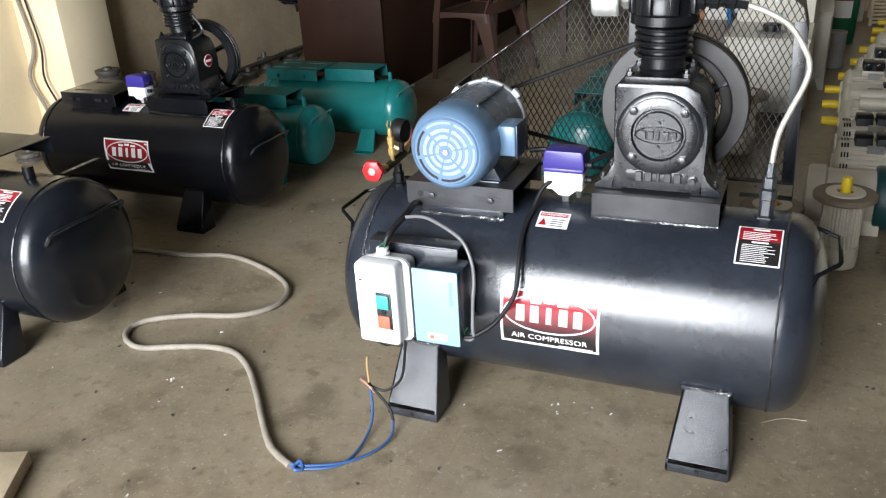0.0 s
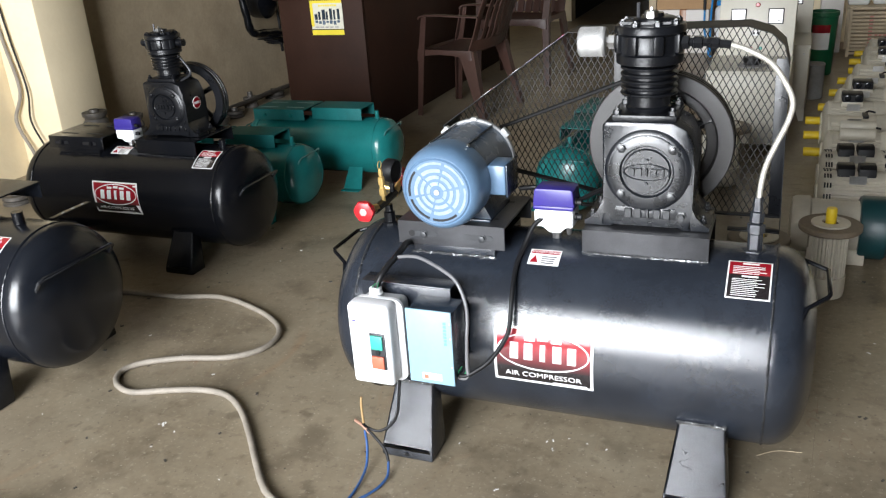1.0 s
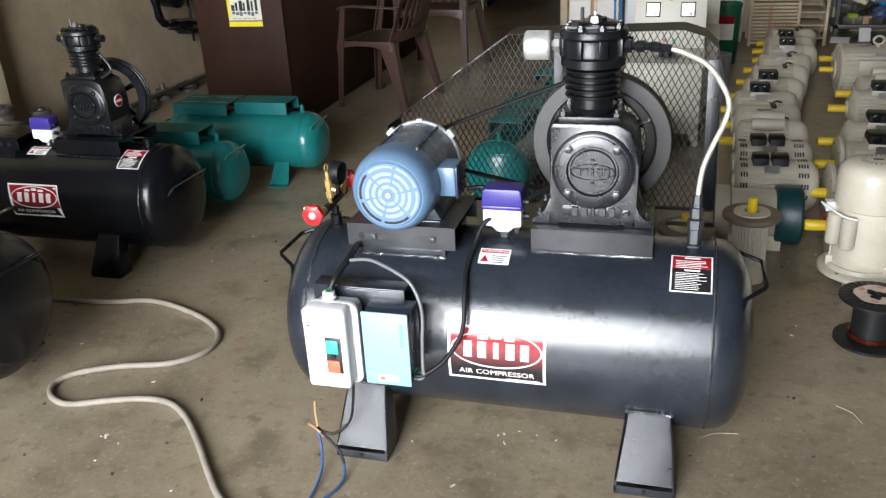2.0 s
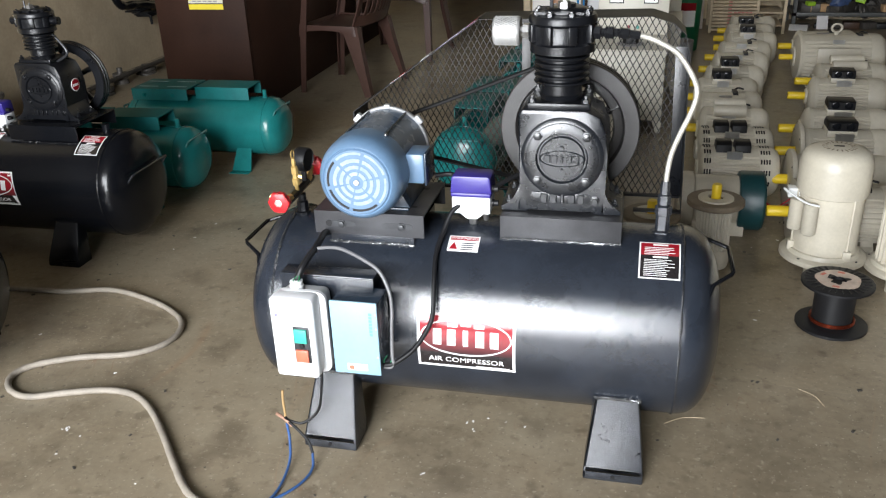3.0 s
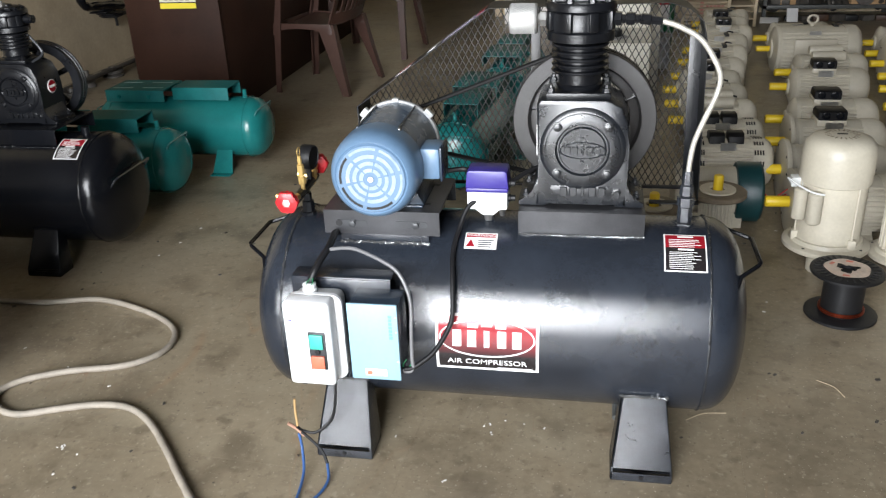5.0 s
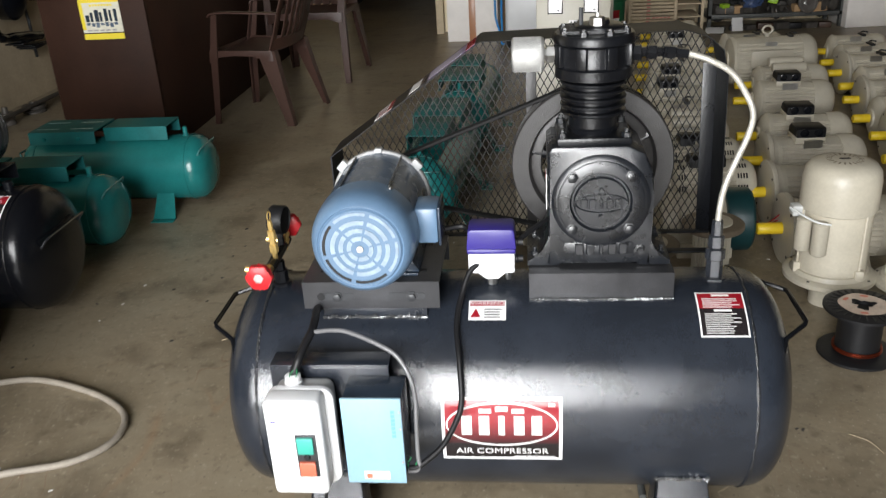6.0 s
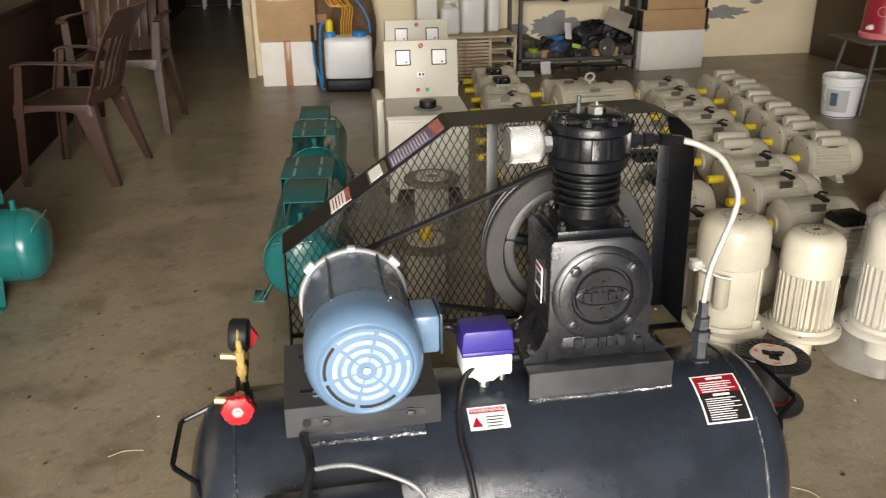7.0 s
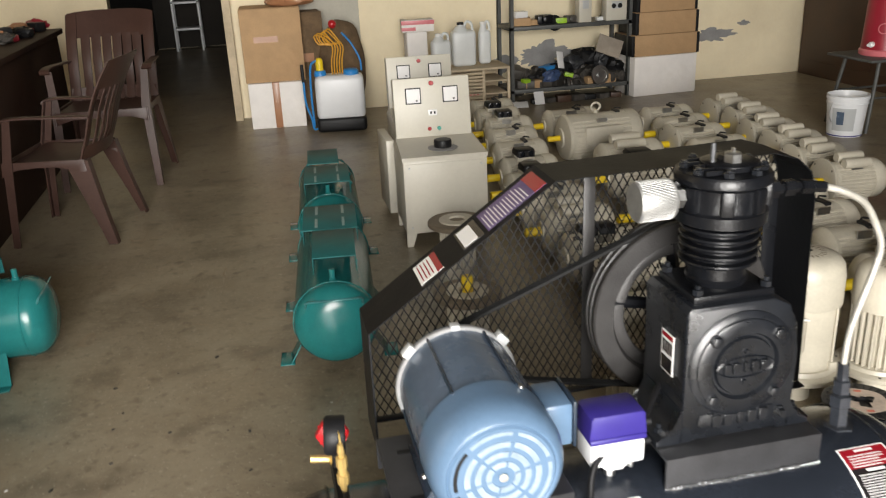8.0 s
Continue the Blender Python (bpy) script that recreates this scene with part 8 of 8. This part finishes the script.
# paint bucket
bk = thing("paint_bucket", "white plastic paint bucket with printed label, stained", "bucket", at=pose(3.27, 6.43, 0))
bm = B()
lathe(bm, [(0.02, 0.008), (0.115, 0.0), (0.12, 0.004), (0.138, 0.235), (0.144, 0.24), (0.144, 0.25), (0.139, 0.253), (0.141, 0.27), (0.147, 0.272), (0.147, 0.286), (0.142, 0.29), (0.148, 0.30), (0.14, 0.302), (0.13, 0.27), (0.115, 0.02), (0.02, 0.015)], None, 48, False)
part("pail", bm, M_WHITE, bk)
bm = B()
lathe(bm, [(0.1245, 0.05), (0.1385, 0.215)], Matrix.Rotation(radians(190), 4, "Z"), 12, False, radians(70))
lb = part("printed_label", bm, M_GREYPL, bk)
bm = B()
lathe(bm, [(0.1295, 0.095), (0.1375, 0.19)], Matrix.Rotation(radians(205), 4, "Z"), 8, False, radians(22))
part("printed_picture", bm, M_SHELL, lb)
bm = B()
lathe(bm, [(0.1215, 0.008), (0.1225, 0.016)], None, 48, False)
part("dark_band", bm, M_PURPLE, bk)
bm = B()
tube(bm, [(-0.14, -0.02, 0.25), (-0.165, -0.03, 0.17), (-0.15, -0.04, 0.12), (-0.14, -0.03, 0.11)], 0.003, 6)
part("bail", bm, M_STEEL, bk)

# ---- on the floor ----
cable = [(-2.45, 2.66), (-2.314, 2.721), (-2.061, 2.737), (-1.866, 2.777), (-1.662, 2.717), (-1.518, 2.633), (-1.455, 2.545), (-1.46, 2.44), (-1.543, 2.36), (-1.70, 2.311), (-1.82, 2.244), (-1.853, 2.173), (-1.81, 2.105), (-1.724, 2.076), (-1.618, 2.115), (-1.508, 2.150), (-1.404, 2.147), (-1.305, 2.085), (-1.198, 1.974), (-1.109, 1.87), (-1.013, 1.768), (-0.917, 1.714)]
bm = B()
tube(bm, [(x, y, 0.0105) for x, y in cable], 0.0105, 10, 8, wave=lambda i: 1 + 0.05 * math.sin(i * 1.7))
pc = thing("power_cable", "dusty grey power cable lying in loops on the floor", "cable")
part("sheath", bm, M_GREYCABLE, pc)
for pts in ([(-0.925, 1.716, 0.012), (-0.877, 1.716, 0.010), (-0.805, 1.757, 0.007), (-0.783, 1.82, 0.007), (-0.790, 1.92, 0.015), (-0.806, 1.972, 0.05), (-0.815, 1.985, 0.095)], [(-0.925, 1.716, 0.016), (-0.877, 1.724, 0.014), (-0.790, 1.775, 0.008), (-0.738, 1.845, 0.007), (-0.722, 1.91, 0.010), (-0.735, 1.955, 0.028)]):
    bm = B()
    tube(bm, pts, 0.0038, 8)
    part("core_wire", bm, M_BLUEWIRE, pc)
bm = B()
tube(bm, [(-0.735, 1.955, 0.028), (-0.752, 1.972, 0.052), (-0.782, 1.982, 0.078), (-0.808, 1.985, 0.10)], 0.0042, 8)
part("taped_wire", bm, M_RUBBER, pc)
bm = B()
tube(bm, [(-0.905, 1.705, 0.012), (-0.893, 1.725, 0.024), (-0.88, 1.712, 0.012), (-0.895, 1.70, 0.016), (-0.90, 1.728, 0.018), (-0.885, 1.722, 0.022)], 0.005, 8)
part("tape_knot", bm, M_BLUEWIRE, pc)
bm = B()
tube(bm, [(-0.800, 1.985, 0.088), (-0.818, 1.985, 0.108), (-0.840, 1.98, 0.128)], 0.0045, 8)
part("twisted_joint", bm, M_TWIST, pc)
bm = B()
tube(bm, [(-0.815, 1.985, 0.10), (-0.817, 1.985, 0.165), (-0.816, 1.988, 0.20)], 0.0035, 8)
part("bare_end", bm, M_YWIRE, pc)
# drain cock under the main tank
bm = B()
tube(bm, [(0.0, 2.30, 0.075), (0.0, 2.27, 0.05), (0.0, 2.22, 0.045)], 0.009, 8)
solo("drain_cock", bm, M_RACK, "small dark drain cock under the tank", "valve")
# a corner of a cardboard sheet
bm = B()
prism(bm, [(0, 0), (0.24, -0.43), (-0.13, -0.58), (-0.37, -0.15)], 0.04, Matrix.Translation((-1.604, 1.506, 0)), 0.002)
solo("wooden_board", bm, M_WOOD, "thick worn brown wooden board lying on the floor", "board")
# grit and paint drips
random.seed(9)
bm = B()
for k in range(130):
    x, y = random.uniform(-2.2, 1.6), random.uniform(1.2, 4.2)
    s = random.uniform(0.002, 0.007)
    m = Matrix.Translation((x, y, 0.0)) @ Matrix.Rotation(random.uniform(0, 6), 4, "Z")
    box(bm, -s, s, -s * 0.6, s * 0.6, 0, s * 0.5, 0, m)
solo("floor_grit", bm, M_JUNK, "dark grit and crumbs scattered over the floor", "grit", "stuff")
bm = B()
for k in range(60):
    x, y = random.choice(((-0.405, 1.972), (-0.336, 2.202), (-1.5, 1.95))) if k < 12 else (random.uniform(-2, 1.4), random.uniform(1.4, 4))
    x, y = x + random.gauss(0, 0.02), y + random.gauss(0, 0.015)
    s = random.uniform(0.002, 0.006)
    m = Matrix.Translation((x, y, 0.0)) @ Matrix.Rotation(random.uniform(0, 6), 4, "Z")
    box(bm, -s, s, -s * 0.5, s * 0.5, 0, 0.001, 0, m)
solo("paint_specks", bm, M_LABELW, "white paint specks dried on the cement floor", "specks", "stuff")
bm = B()
for (x, y, a, l) in ((-1.28, 3.05, 12, 0.05), (0.25, 2.32, 25, 0.06), (0.62, 2.5, -50, 0.05), (-1.0, 3.1, 5, 0.06)):
    m = Matrix.Translation((x, y, 0)) @ Matrix.Rotation(radians(a), 4, "Z")
    tube(bm, [m @ Vector((-l, 0, 0.002)), m @ Vector((0, 0.01, 0.003)), m @ Vector((l, -0.006, 0.002))], 0.0009, 6)
solo("straw_bits", bm, M_WOOD, "pale straw and wire bits on the floor", "straw", "stuff")

# ---- stone slabs, laid in rows slightly askew ----
random.seed(21)
SLAB_W, SLAB_D = 0.86, 0.667
bm = B()
box(bm, -SLAB_W / 2 + 0.0002, SLAB_W / 2 - 0.0002, -SLAB_D / 2 + 0.0002, SLAB_D / 2 - 0.0002, -0.01, 0.0, 0.0)
slab_mesh = mesh_of("slab", bm, M_FLOOR)
turn = Matrix.Translation((-0.55, 1.945, 0)) @ Matrix.Rotation(radians(-3.3), 4, "Z")
for j in range(-9, 20):
    shift = random.uniform(-0.4, 0.4) if j else 0.0
    for i in range(-5, 8):
        m = turn @ Matrix.Translation(((i + 0.5) * SLAB_W + shift, (j + 0.5) * SLAB_D, 0))
        p = m.translation
        if not (-4.6 < p.x < 5.0 and FRONT_Y + 0.3 < p.y < 14.7):
            continue
        ob = new("slab", slab_mesh)
        ob.parent = floor
        ob.matrix_world = m
